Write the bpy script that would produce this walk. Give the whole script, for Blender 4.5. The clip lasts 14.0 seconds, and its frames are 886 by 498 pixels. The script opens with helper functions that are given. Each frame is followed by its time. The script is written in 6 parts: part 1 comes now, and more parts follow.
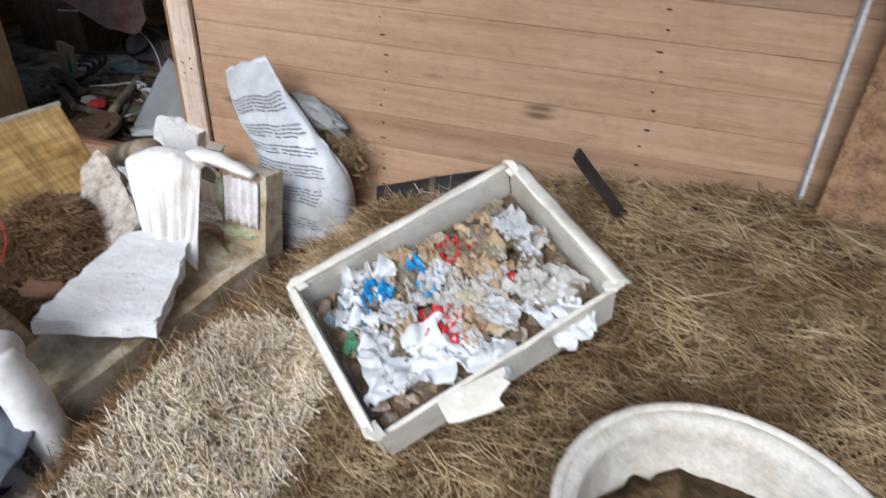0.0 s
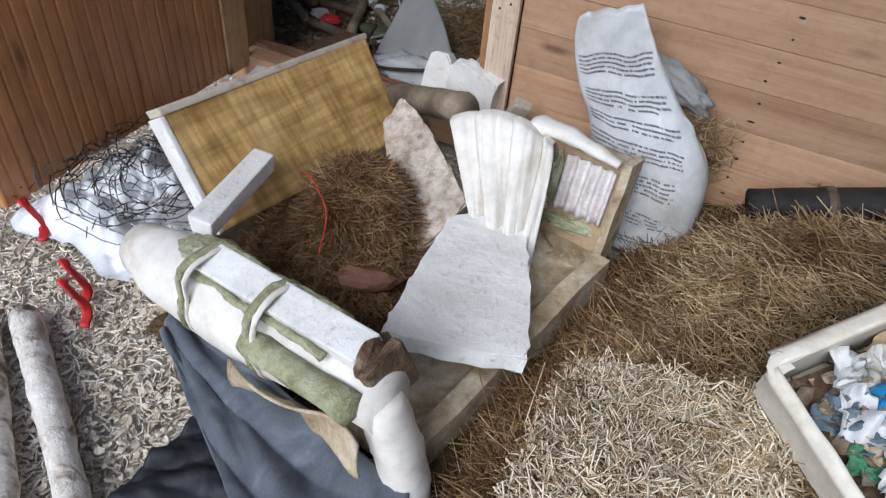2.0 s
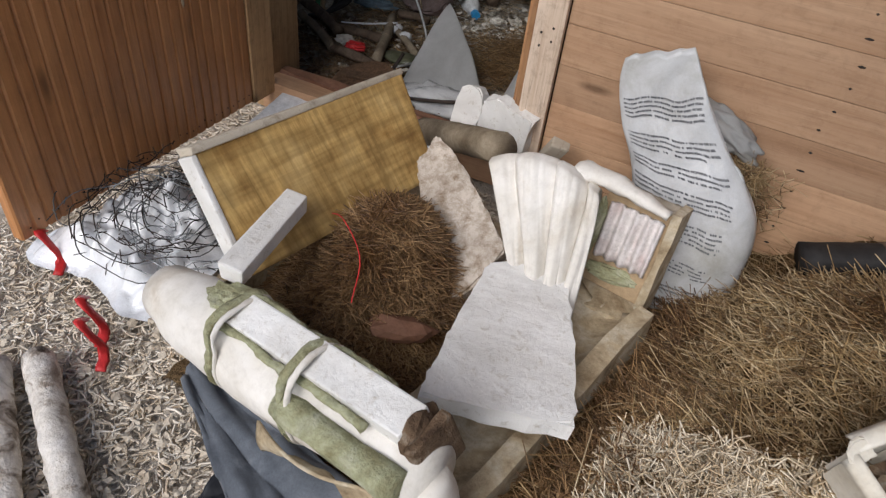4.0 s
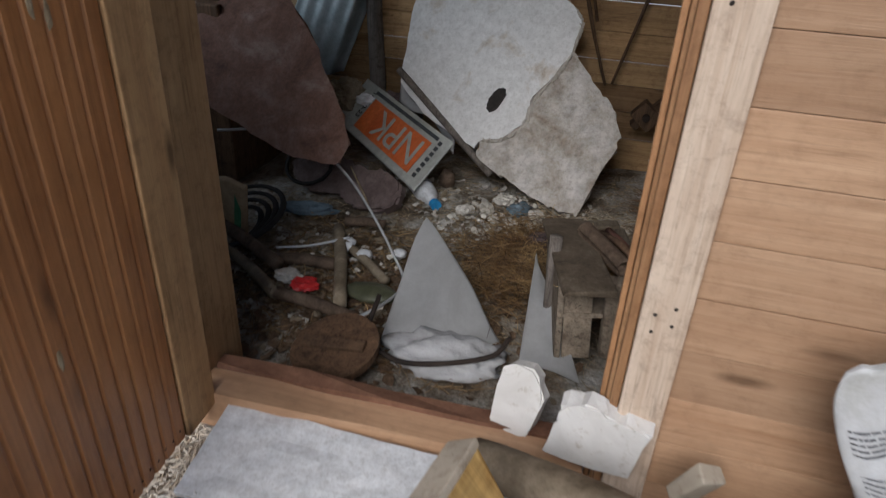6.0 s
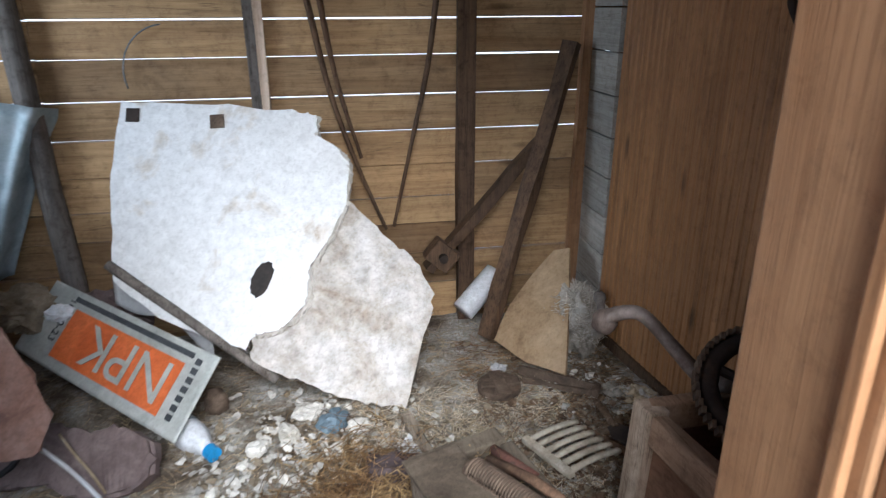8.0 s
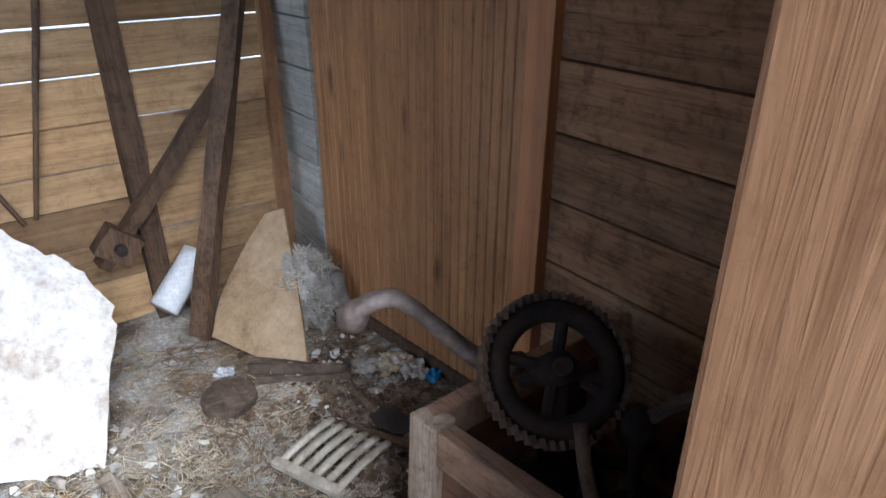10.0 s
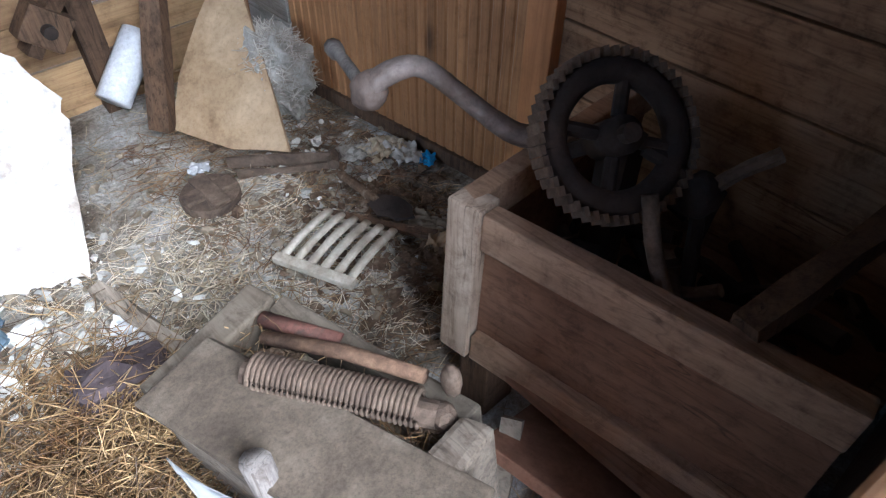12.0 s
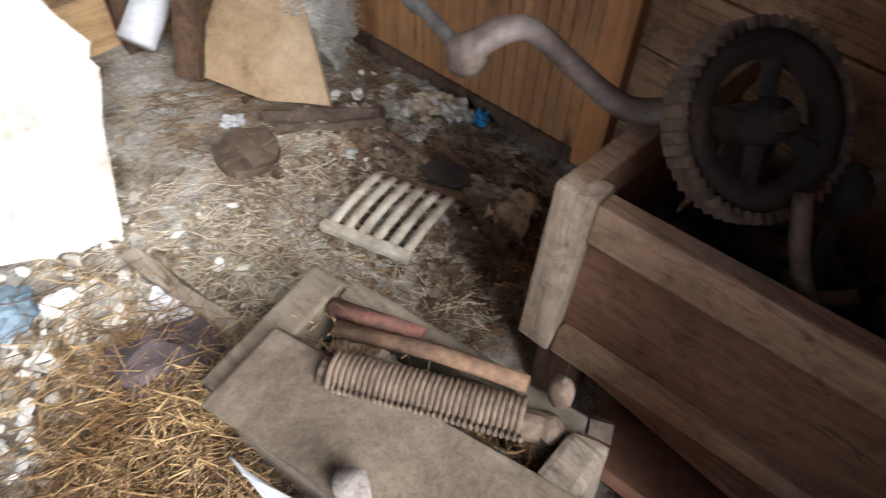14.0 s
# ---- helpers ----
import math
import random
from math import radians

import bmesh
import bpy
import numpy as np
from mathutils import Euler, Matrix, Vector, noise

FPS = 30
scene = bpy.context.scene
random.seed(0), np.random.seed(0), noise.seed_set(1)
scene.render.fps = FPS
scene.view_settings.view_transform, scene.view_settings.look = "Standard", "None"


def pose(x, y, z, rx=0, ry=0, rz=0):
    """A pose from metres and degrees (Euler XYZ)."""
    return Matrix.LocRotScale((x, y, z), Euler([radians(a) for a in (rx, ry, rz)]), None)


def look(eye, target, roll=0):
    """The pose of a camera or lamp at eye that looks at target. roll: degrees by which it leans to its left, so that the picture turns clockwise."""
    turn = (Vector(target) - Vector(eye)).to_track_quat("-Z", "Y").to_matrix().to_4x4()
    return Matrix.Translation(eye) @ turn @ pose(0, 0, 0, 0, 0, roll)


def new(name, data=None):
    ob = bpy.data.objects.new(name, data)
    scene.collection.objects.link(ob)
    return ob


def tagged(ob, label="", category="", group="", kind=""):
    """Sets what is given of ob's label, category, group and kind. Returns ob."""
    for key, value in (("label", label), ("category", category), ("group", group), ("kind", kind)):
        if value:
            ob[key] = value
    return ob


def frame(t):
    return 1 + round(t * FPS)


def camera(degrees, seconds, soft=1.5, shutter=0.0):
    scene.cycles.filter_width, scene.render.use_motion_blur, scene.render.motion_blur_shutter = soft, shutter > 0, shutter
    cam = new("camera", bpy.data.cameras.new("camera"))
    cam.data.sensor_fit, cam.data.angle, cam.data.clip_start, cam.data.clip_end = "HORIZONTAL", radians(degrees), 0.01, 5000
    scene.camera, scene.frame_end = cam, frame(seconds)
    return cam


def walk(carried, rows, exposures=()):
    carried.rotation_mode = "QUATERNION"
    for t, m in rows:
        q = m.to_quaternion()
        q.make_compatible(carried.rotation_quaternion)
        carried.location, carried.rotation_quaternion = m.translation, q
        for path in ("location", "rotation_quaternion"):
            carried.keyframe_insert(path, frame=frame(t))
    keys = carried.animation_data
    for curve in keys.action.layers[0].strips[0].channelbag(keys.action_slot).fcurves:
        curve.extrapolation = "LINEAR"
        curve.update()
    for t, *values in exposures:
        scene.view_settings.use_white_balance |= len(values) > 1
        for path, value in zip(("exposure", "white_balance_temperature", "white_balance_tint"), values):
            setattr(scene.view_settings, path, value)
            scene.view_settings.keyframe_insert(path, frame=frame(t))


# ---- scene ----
cam = camera(68.0, 14.0, 1.2, 0.25)
PATH = [
    (0, (0.933, 0.823, 1.408), (0.472, 2.436, 0.319), 3.0),
    (0.5, (0.662, 0.927, 1.443), (0.070, 2.571, 0.470), 2.7),
    (1, (0.344, 0.955, 1.393), (-0.333, 2.569, 0.426), 4.8),
    (1.5, (0.091, 0.981, 1.347), (-0.597, 2.489, 0.228), 2.9),
    (2, (0.018, 0.994, 1.307), (-0.601, 2.381, 0.005), 6.0),
    (2.2, (0.005, 0.982, 1.308), (-0.605, 2.347, -0.020), 6.8),
    (4.3, (-0.174, 1.092, 1.302), (-0.829, 2.518, 0.063), 7.2),
    (4.5, (-0.254, 1.165, 1.300), (-0.893, 2.619, 0.085), 5.9),
    (5, (-0.452, 1.369, 1.325), (-1.038, 2.928, 0.218), 4.8),
    (5.5, (-0.661, 1.555, 1.321), (-1.190, 3.194, 0.304), 4.2),
    (6, (-0.851, 1.774, 1.315), (-1.306, 3.455, 0.331), 2.9),
    (6.5, (-1.055, 2.051, 1.337), (-1.401, 3.845, 0.523), 0.5),
    (7, (-1.145, 2.238, 1.334), (-1.106, 4.100, 0.606), 1.0),
    (7.5, (-1.217, 2.336, 1.340), (-0.976, 4.191, 0.632), 0.0),
    (8, (-1.188, 2.569, 1.301), (-0.855, 4.416, 0.610), -0.3),
    (8.5, (-1.106, 2.815, 1.288), (-0.535, 4.639, 0.698), -0.9),
    (8.7, (-1.085, 2.852, 1.284), (-0.385, 4.639, 0.720), -0.7),
    (10.8, (-1.037, 2.992, 1.216), (0.054, 4.199, 0.051), 1.7),
    (11, (-1.043, 2.990, 1.217), (0.040, 4.148, -0.003), 2.3),
    (11.5, (-1.060, 3.047, 1.183), (-0.009, 4.118, -0.139), 3.4),
    (12, (-1.085, 3.150, 1.136), (-0.117, 4.196, -0.267), 0.1),
    (12.5, (-1.039, 3.246, 1.066), (-0.040, 4.152, -0.411), 1.5),
    (13, (-0.993, 3.316, 1.031), (0.050, 3.997, -0.533), 3.6),
    (13.5, (-1.035, 3.352, 1.058), (0.012, 4.022, -0.509), 4.7),
    (14, (-1.111, 3.345, 1.098), (-0.210, 4.279, -0.424), 2.7),
]
EXPOSURES = [(0, -0.1, 5450, 8), (1.0, -0.5, 5350, 8), (2.2, -0.35, 5550, 9), (4.4, -0.7, 6200, 12), (5.0, -1.05, 6450, 14), (5.6, -1.0, 6400, 13), (6.0, -0.5, 5850, 10), (6.25, -0.35, 5500, 8), (6.55, 0.95, 5300, 8),
             (7.0, 1.15, 5350, 8), (8.7, 1.3, 5400, 8), (10.8, 1.9, 4900, 8), (12.0, 2.0, 4950, 8), (12.8, 2.05, 5500, 9), (14.0, 2.1, 5600, 9)]
walk(cam, [(t, look(eye, target, roll)) for t, eye, target, roll in PATH], EXPOSURES)

# ---- sky, daylight and an added fill lamp ----
world = bpy.data.worlds.new("sky")
scene.world = world
world.use_nodes = True
wn = world.node_tree
sky = wn.nodes.new("ShaderNodeTexSky")
sky.sky_type, sky.sun_disc = "NISHITA", False
sky.sun_elevation, sky.sun_rotation = radians(40), radians(186)
sky.air_density, sky.dust_density = 1.0, 3.0
wn.links.new(sky.outputs[0], wn.nodes["Background"].inputs[0])
wn.nodes["Background"].inputs[1].default_value = 0.15

sun = new("sun", bpy.data.lights.new("sun", "SUN"))
sun.data.energy, sun.data.angle, sun.data.color = 3.3, radians(40), (1.0, 0.96, 0.91)
sun.matrix_world = look((0, 0, 0), (0.08, 1.0, -0.80))

# added fill lamp brightening the shed's left side, at an invented end wall opening
fill_light = new("shed_fill_lamp", bpy.data.lights.new("shed_fill_lamp", "AREA"))
fill_light.data.shape, fill_light.data.size, fill_light.data.size_y = "RECTANGLE", 0.95, 0.85
fill_light.data.energy, fill_light.data.spread, fill_light.data.color = 4, radians(85), (0.92, 0.97, 1.0)
fill_light.matrix_world = look((-3.5, 3.85, 1.5), (-2.0, 5.0, 0.8))


# ---- materials ----
def nodes(name):
    m = bpy.data.materials.new(name)
    m.use_nodes = True
    t = m.node_tree
    return m, t, t.nodes["Principled BSDF"]


def ramp(t, fac, stops):
    r = t.nodes.new("ShaderNodeValToRGB")
    while len(r.color_ramp.elements) < len(stops):
        r.color_ramp.elements.new(0.5)
    for e, (p, c) in zip(r.color_ramp.elements, stops):
        e.position, e.color = p, (*c, 1)
    t.links.new(fac, r.inputs[0])
    return r.outputs[0]


def noise_tex(t, vec, scale, detail=6.0, rough=0.6, dist=0.0):
    n = t.nodes.new("ShaderNodeTexNoise")
    n.inputs["Scale"].default_value, n.inputs["Detail"].default_value = scale, detail
    n.inputs["Roughness"].default_value, n.inputs["Distortion"].default_value = rough, dist
    if vec:
        t.links.new(vec, n.inputs["Vector"])
    return n.outputs[0]


def mix(t, fac, a, b, mode="MIX"):
    m = t.nodes.new("ShaderNodeMix")
    m.data_type, m.blend_type = "RGBA", mode
    if isinstance(fac, float):
        m.inputs[0].default_value = fac
    else:
        t.links.new(fac, m.inputs[0])
    for socket, v in ((m.inputs[6], a), (m.inputs[7], b)):
        if isinstance(v, tuple):
            socket.default_value = (*v, 1)
        else:
            t.links.new(v, socket)
    return m.outputs[2]


def math_node(t, op, a, b):
    m = t.nodes.new("ShaderNodeMath")
    m.operation = op
    for s, v in ((m.inputs[0], a), (m.inputs[1], b)):
        if isinstance(v, (int, float)):
            s.default_value = v
        else:
            t.links.new(v, s)
    return m.outputs[0]


def coords(t, scale=(1, 1, 1), shift=0.0):
    c = t.nodes.new("ShaderNodeTexCoord").outputs["Object"]
    mp = t.nodes.new("ShaderNodeMapping")
    mp.inputs["Scale"].default_value = scale
    t.links.new(c, mp.inputs["Vector"])
    if shift:
        info = t.nodes.new("ShaderNodeObjectInfo").outputs["Random"]
        comb = t.nodes.new("ShaderNodeCombineXYZ")
        v = math_node(t, "MULTIPLY", info, shift)
        for i in range(3):
            t.links.new(v, comb.inputs[i])
        t.links.new(comb.outputs[0], mp.inputs["Location"])
    return mp.outputs[0]


def bump(t, bsdf, height, strength=0.3, distance=0.004):
    b = t.nodes.new("ShaderNodeBump")
    b.inputs["Strength"].default_value, b.inputs["Distance"].default_value = strength, distance
    t.links.new(height, b.inputs["Height"])
    t.links.new(b.outputs[0], bsdf.inputs["Normal"])


def wood(name, dark, light, along="x", grain=60.0, rough=0.7, knots=0.8, stain=(0.05, 0.035, 0.025), stain_amount=0.35, gloss=0.3, tones=0.2, worn=0.45):
    m, t, b = nodes(name)
    k = {"x": (0.05, 1, 1), "y": (1, 0.05, 1), "z": (1, 1, 0.05)}[along]
    v = coords(t, tuple(a * 1.0 for a in k), 7.0)
    g1 = noise_tex(t, v, grain, 5, 0.65, 1.2)
    g2 = noise_tex(t, v, grain * 0.22, 3, 0.5, 2.0)
    f = math_node(t, "ADD", math_node(t, "MULTIPLY", g1, 0.55), math_node(t, "MULTIPLY", g2, 0.5))
    c = ramp(t, f, [(0.32, dark), (0.52, tuple((p + q) / 2 for p, q in zip(dark, light))), (0.72, light)])
    info = t.nodes.new("ShaderNodeObjectInfo").outputs["Random"]
    tone = ramp(t, info, [(0.0, (1 - tones, 1 - 1.08 * tones, 1 - 1.12 * tones)), (0.5, (1, 1, 1)), (1.0, (1.12, 1.08, 1.04))])
    c = mix(t, 1.0, c, tone, "MULTIPLY")
    if knots:
        kv = t.nodes.new("ShaderNodeTexVoronoi")
        ks = {"x": (2.2, 8.0, 8.0), "y": (8.0, 2.2, 8.0), "z": (8.0, 8.0, 2.2)}[along]
        t.links.new(coords(t, ks, 3.0), kv.inputs["Vector"])
        kv.inputs["Scale"].default_value = 1.0
        kc = ramp(t, kv.outputs["Distance"], [(0.05, (1, 1, 1)), (0.15, (0, 0, 0))])
        c = mix(t, math_node(t, "MULTIPLY", kc, knots), c, tuple(a * 0.4 for a in dark))
    s = noise_tex(t, coords(t, (1, 1, 1), 0.0), 3.1, 8, 0.7, 0.4)
    sf = ramp(t, s, [(0.48, (0, 0, 0)), (0.78, (1, 1, 1))])
    c = mix(t, math_node(t, "MULTIPLY", sf, stain_amount), c, stain)
    fibre = noise_tex(t, v, grain * 3.2, 3, 0.7, 0.6)
    c = mix(t, worn, c, ramp(t, fibre, [(0.3, (0.5, 0.46, 0.42)), (0.5, (1, 1, 1))]), "MULTIPLY")
    crack = noise_tex(t, v, grain * 0.8, 2, 0.5, 0.8)
    line = ramp(t, math_node(t, "ABSOLUTE", math_node(t, "SUBTRACT", crack, 0.5), 0.0), [(0.0, (1, 1, 1)), (0.012, (0, 0, 0))])
    patch = ramp(t, noise_tex(t, coords(t, (1, 1, 1), 2.0), 5.0, 4, 0.6), [(0.5, (0, 0, 0)), (0.6, (1, 1, 1))])
    c = mix(t, math_node(t, "MULTIPLY", math_node(t, "MULTIPLY", line, patch), worn), c, tuple(a * 0.3 for a in dark))
    grime = noise_tex(t, coords(t, (1, 1, 1), 4.0), 22, 8, 0.78, 0.3)
    c = mix(t, worn, c, ramp(t, grime, [(0.34, (0.45, 0.4, 0.36)), (0.5, (1, 1, 1)), (0.72, (1.15, 1.15, 1.14))]), "MULTIPLY")
    t.links.new(c, b.inputs["Base Color"])
    b.inputs["Roughness"].default_value = rough
    b.inputs["Specular IOR Level"].default_value = gloss
    bump(t, b, math_node(t, "ADD", math_node(t, "MULTIPLY", g1, 0.6), math_node(t, "MULTIPLY", fibre, 0.5)), 0.35 + 0.35 * worn, 0.004)
    return m


def surface(name, stops, scale=8.0, rough=0.8, metal=0.0, bump_scale=60.0, bump_strength=0.4, bump_dist=0.003, fine=40.0,
            fine_amount=0.35, island=0.0, spec=0.3, alpha=None, trans=0.0, sheen=0.0):
    """A mottled surface: large stains through stops, fine grain, relief."""
    m, t, b = nodes(name)
    v = coords(t, (1, 1, 1), 5.0)
    n = noise_tex(t, v, scale, 7, 0.65, 0.5)
    f = noise_tex(t, v, fine, 4, 0.6)
    c = ramp(t, n, stops)
    c = mix(t, fine_amount, c, ramp(t, f, [(0.3, (0.35, 0.33, 0.3)), (0.7, (1, 1, 1))]), "MULTIPLY")
    grime = noise_tex(t, v, fine * 2.7, 6, 0.75, 0.2)
    c = mix(t, fine_amount, c, ramp(t, grime, [(0.36, (0.5, 0.47, 0.43)), (0.52, (1, 1, 1)), (0.7, (1.12, 1.12, 1.12))]), "MULTIPLY")
    if island:
        g = t.nodes.new("ShaderNodeNewGeometry").outputs["Random Per Island"]
        c = mix(t, 1.0, c, ramp(t, g, [(0.0, (1 - island,) * 3), (1.0, (1 + 0.4 * island,) * 3)]), "MULTIPLY")
    t.links.new(c, b.inputs["Base Color"])
    b.inputs["Roughness"].default_value, b.inputs["Metallic"].default_value = rough, metal
    b.inputs["Specular IOR Level"].default_value = spec
    if trans:
        b.inputs["Transmission Weight"].default_value = trans
        b.inputs["IOR"].default_value = 1.2
    if sheen:
        b.inputs["Sheen Weight"].default_value = sheen
    bump(t, b, noise_tex(t, v, bump_scale, 5, 0.7), bump_strength, bump_dist)
    return m


def strands(name, cols, low=(0.48, 0.38, 0.28)):
    """Straw: one colour for every strand out of a scale."""
    m, t, b = nodes(name)
    g = t.nodes.new("ShaderNodeNewGeometry").outputs["Random Per Island"]
    step = 1.0 / (len(cols) - 1)
    c = ramp(t, g, [(i * step, c) for i, c in enumerate(cols)])
    big = noise_tex(t, coords(t), 5.5, 5, 0.62)
    c = mix(t, 1.0, c, ramp(t, big, [(0.36, low), (0.5, tuple(0.5 + 0.5 * a for a in low)), (0.62, (1.15, 1.13, 1.1))]), "MULTIPLY")
    t.links.new(c, b.inputs["Base Color"])
    b.inputs["Roughness"].default_value = 0.55
    return m


def speckled(name, base, spots, scale, amount=0.5, rough=0.9, bump_strength=0.8, start=0.5):
    m, t, b = nodes(name)
    v = coords(t, (1, 1, 1), 3.0)
    n = noise_tex(t, v, scale, 8, 0.75, 0.3)
    big = noise_tex(t, v, scale * 0.12, 5, 0.6, 0.5)
    c = mix(t, ramp(t, n, [(start, (0, 0, 0)), (start + 0.28 * amount, (1, 1, 1))]), base, spots)
    c = mix(t, math_node(t, "MULTIPLY", ramp(t, big, [(0.42, (0, 0, 0)), (0.7, (1, 1, 1))]), 0.5 * amount), c, tuple(a * 0.6 for a in spots))
    t.links.new(c, b.inputs["Base Color"])
    b.inputs["Roughness"].default_value = rough
    b.inputs["Specular IOR Level"].default_value = 0.2
    bump(t, b, n, bump_strength, 0.004)
    return m


M_PINE = wood("pale pine boards", (0.35, 0.205, 0.115), (0.52, 0.345, 0.215), "x", 34, 0.55, 0.9, (0.27, 0.145, 0.08), 0.3, worn=0.26)
M_PINE_V = wood("pale pine upright", (0.42, 0.31, 0.22), (0.67, 0.56, 0.45), "z", 42, 0.55, 0.7, (0.3, 0.17, 0.1), 0.25)
M_JAMB = wood("orange pine jamb", (0.26, 0.13, 0.058), (0.47, 0.275, 0.14), "z", 30, 0.5, 0.9, (0.2, 0.09, 0.04), 0.3)
M_DOOR = wood("red-brown stained door", (0.27, 0.112, 0.04), (0.53, 0.262, 0.105), "z", 30, 0.38, 0.9, (0.1, 0.04, 0.018), 0.35, 0.45, worn=0.2)
M_STILE = wood("yellowed pine stile", (0.33, 0.19, 0.085), (0.6, 0.41, 0.215), "z", 22, 0.55, 0.95, (0.2, 0.1, 0.045), 0.4)
M_PANEL = wood("varnished grooved panel", (0.2, 0.095, 0.038), (0.42, 0.225, 0.098), "z", 40, 0.42, 0.9, (0.12, 0.05, 0.02), 0.4, 0.45)
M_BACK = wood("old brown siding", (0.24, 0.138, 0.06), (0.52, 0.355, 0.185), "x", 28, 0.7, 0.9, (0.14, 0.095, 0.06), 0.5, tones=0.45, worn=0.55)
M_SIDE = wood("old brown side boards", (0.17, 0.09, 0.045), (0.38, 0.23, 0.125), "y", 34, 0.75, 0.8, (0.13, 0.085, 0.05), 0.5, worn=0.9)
M_PALE = wood("grey weathered boards", (0.26, 0.25, 0.22), (0.5, 0.48, 0.43), "y", 34, 0.85, 0.4, (0.2, 0.19, 0.17), 0.4)
M_GREYWOOD = wood("grey weathered post", (0.085, 0.075, 0.068), (0.23, 0.205, 0.18), "z", 40, 0.85, 0.5, (0.05, 0.04, 0.035), 0.4, worn=0.9)
M_DARKWOOD = wood("dark old wood", (0.05, 0.03, 0.018), (0.15, 0.09, 0.05), "z", 40, 0.8, 0.6, (0.03, 0.02, 0.015), 0.5, worn=0.9)
M_CRATE = wood("dusty crate wood", (0.12, 0.095, 0.07), (0.31, 0.255, 0.19), "y", 40, 0.9, 0.4, (0.25, 0.22, 0.18), 0.5, worn=0.9)
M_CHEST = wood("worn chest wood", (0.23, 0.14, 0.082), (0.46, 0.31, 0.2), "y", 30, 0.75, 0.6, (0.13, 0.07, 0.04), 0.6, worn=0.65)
M_POST = wood("pale worn post", (0.24, 0.175, 0.12), (0.5, 0.4, 0.3), "z", 30, 0.8, 0.4, (0.13, 0.09, 0.06), 0.5, worn=0.7)
# Panel tone set below the rails, putting the recess's shade into the colour.
M_CHESTP = wood("stained chest panel darkened for recess", (0.14, 0.07, 0.038), (0.28, 0.155, 0.09), "y", 26, 0.75, 0.3, (0.2, 0.12, 0.075), 0.6, worn=0.7)
M_PLY = surface("pale plywood", [(0.3, (0.22, 0.135, 0.07)), (0.45, (0.4, 0.275, 0.155)), (0.75, (0.52, 0.38, 0.235))], 7, 0.75, fine=30, fine_amount=0.35)
M_STRAW = strands("dry straw", [(0.12, 0.066, 0.026), (0.27, 0.175, 0.078), (0.43, 0.305, 0.145), (0.54, 0.42, 0.235), (0.7, 0.59, 0.39), (0.33, 0.21, 0.085)])
M_PALESTRAW = strands("bleached straw ends", [(0.5, 0.38, 0.24), (0.78, 0.68, 0.51), (0.87, 0.81, 0.68), (0.64, 0.51, 0.34), (0.84, 0.76, 0.61)], (0.88, 0.83, 0.76))
M_CHAFF = strands("pale wood shavings", [(0.5, 0.4, 0.28), (0.8, 0.72, 0.6), (0.88, 0.84, 0.76), (0.66, 0.56, 0.43), (0.86, 0.8, 0.7)], (0.88, 0.84, 0.78))
M_BROWNHAY = strands("brown hay", [(0.1, 0.055, 0.025), (0.2, 0.115, 0.05), (0.31, 0.19, 0.085), (0.42, 0.28, 0.14), (0.24, 0.14, 0.06)])
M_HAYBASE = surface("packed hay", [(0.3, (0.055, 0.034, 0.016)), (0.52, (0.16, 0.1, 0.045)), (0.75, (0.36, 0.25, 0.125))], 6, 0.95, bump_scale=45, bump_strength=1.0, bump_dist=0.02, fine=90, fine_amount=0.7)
M_CHIPS = surface("trodden chaff ground", [(0.3, (0.44, 0.35, 0.25)), (0.5, (0.71, 0.63, 0.53)), (0.72, (0.86, 0.81, 0.73))], 9, 0.95, bump_scale=70, bump_strength=1.0, bump_dist=0.012, fine=55, fine_amount=0.4)
M_DIRT = surface("littered earth floor", [(0.28, (0.075, 0.055, 0.036)), (0.42, (0.25, 0.2, 0.145)), (0.52, (0.46, 0.42, 0.35)), (0.68, (0.68, 0.67, 0.64))], 5.2, 0.95, bump_scale=40, bump_strength=1.0, bump_dist=0.02, fine=65, fine_amount=0.7)
M_OUT = surface("pale bare ground outdoors", [(0.3, (0.5, 0.48, 0.44)), (0.7, (0.75, 0.74, 0.72))], 3, 0.95)
M_FOAM = speckled("white polystyrene", (0.8, 0.785, 0.75), (0.42, 0.36, 0.27), 40, 0.7, bump_strength=1.0, start=0.56)
M_DIRTYFOAM = speckled("soiled polystyrene", (0.5, 0.44, 0.35), (0.24, 0.185, 0.125), 26, 0.85)
M_WHITEBOARD = surface("stained white tabletop", [(0.26, (0.42, 0.33, 0.24)), (0.35, (0.64, 0.58, 0.5)), (0.44, (0.79, 0.78, 0.76))], 4.5, 0.6, bump_scale=30, bump_strength=0.3, fine=24, fine_amount=0.3)
M_STAINEDBOARD = surface("brown-stained white board", [(0.3, (0.34, 0.27, 0.2)), (0.44, (0.49, 0.44, 0.38)), (0.56, (0.59, 0.555, 0.51)), (0.68, (0.67, 0.64, 0.61))], 7, 0.75, bump_scale=26, bump_strength=0.6, fine=22, fine_amount=0.5)
M_TABLECORE = speckled("crumbled board core", (0.5, 0.46, 0.4), (0.3, 0.26, 0.2), 30, 0.8)
M_COTTON = surface("off-white cotton cloth", [(0.28, (0.5, 0.43, 0.34)), (0.44, (0.7, 0.66, 0.59)), (0.65, (0.8, 0.77, 0.72))], 5, 0.95, bump_scale=300, bump_strength=0.3, bump_dist=0.001, fine=14, fine_amount=0.18)
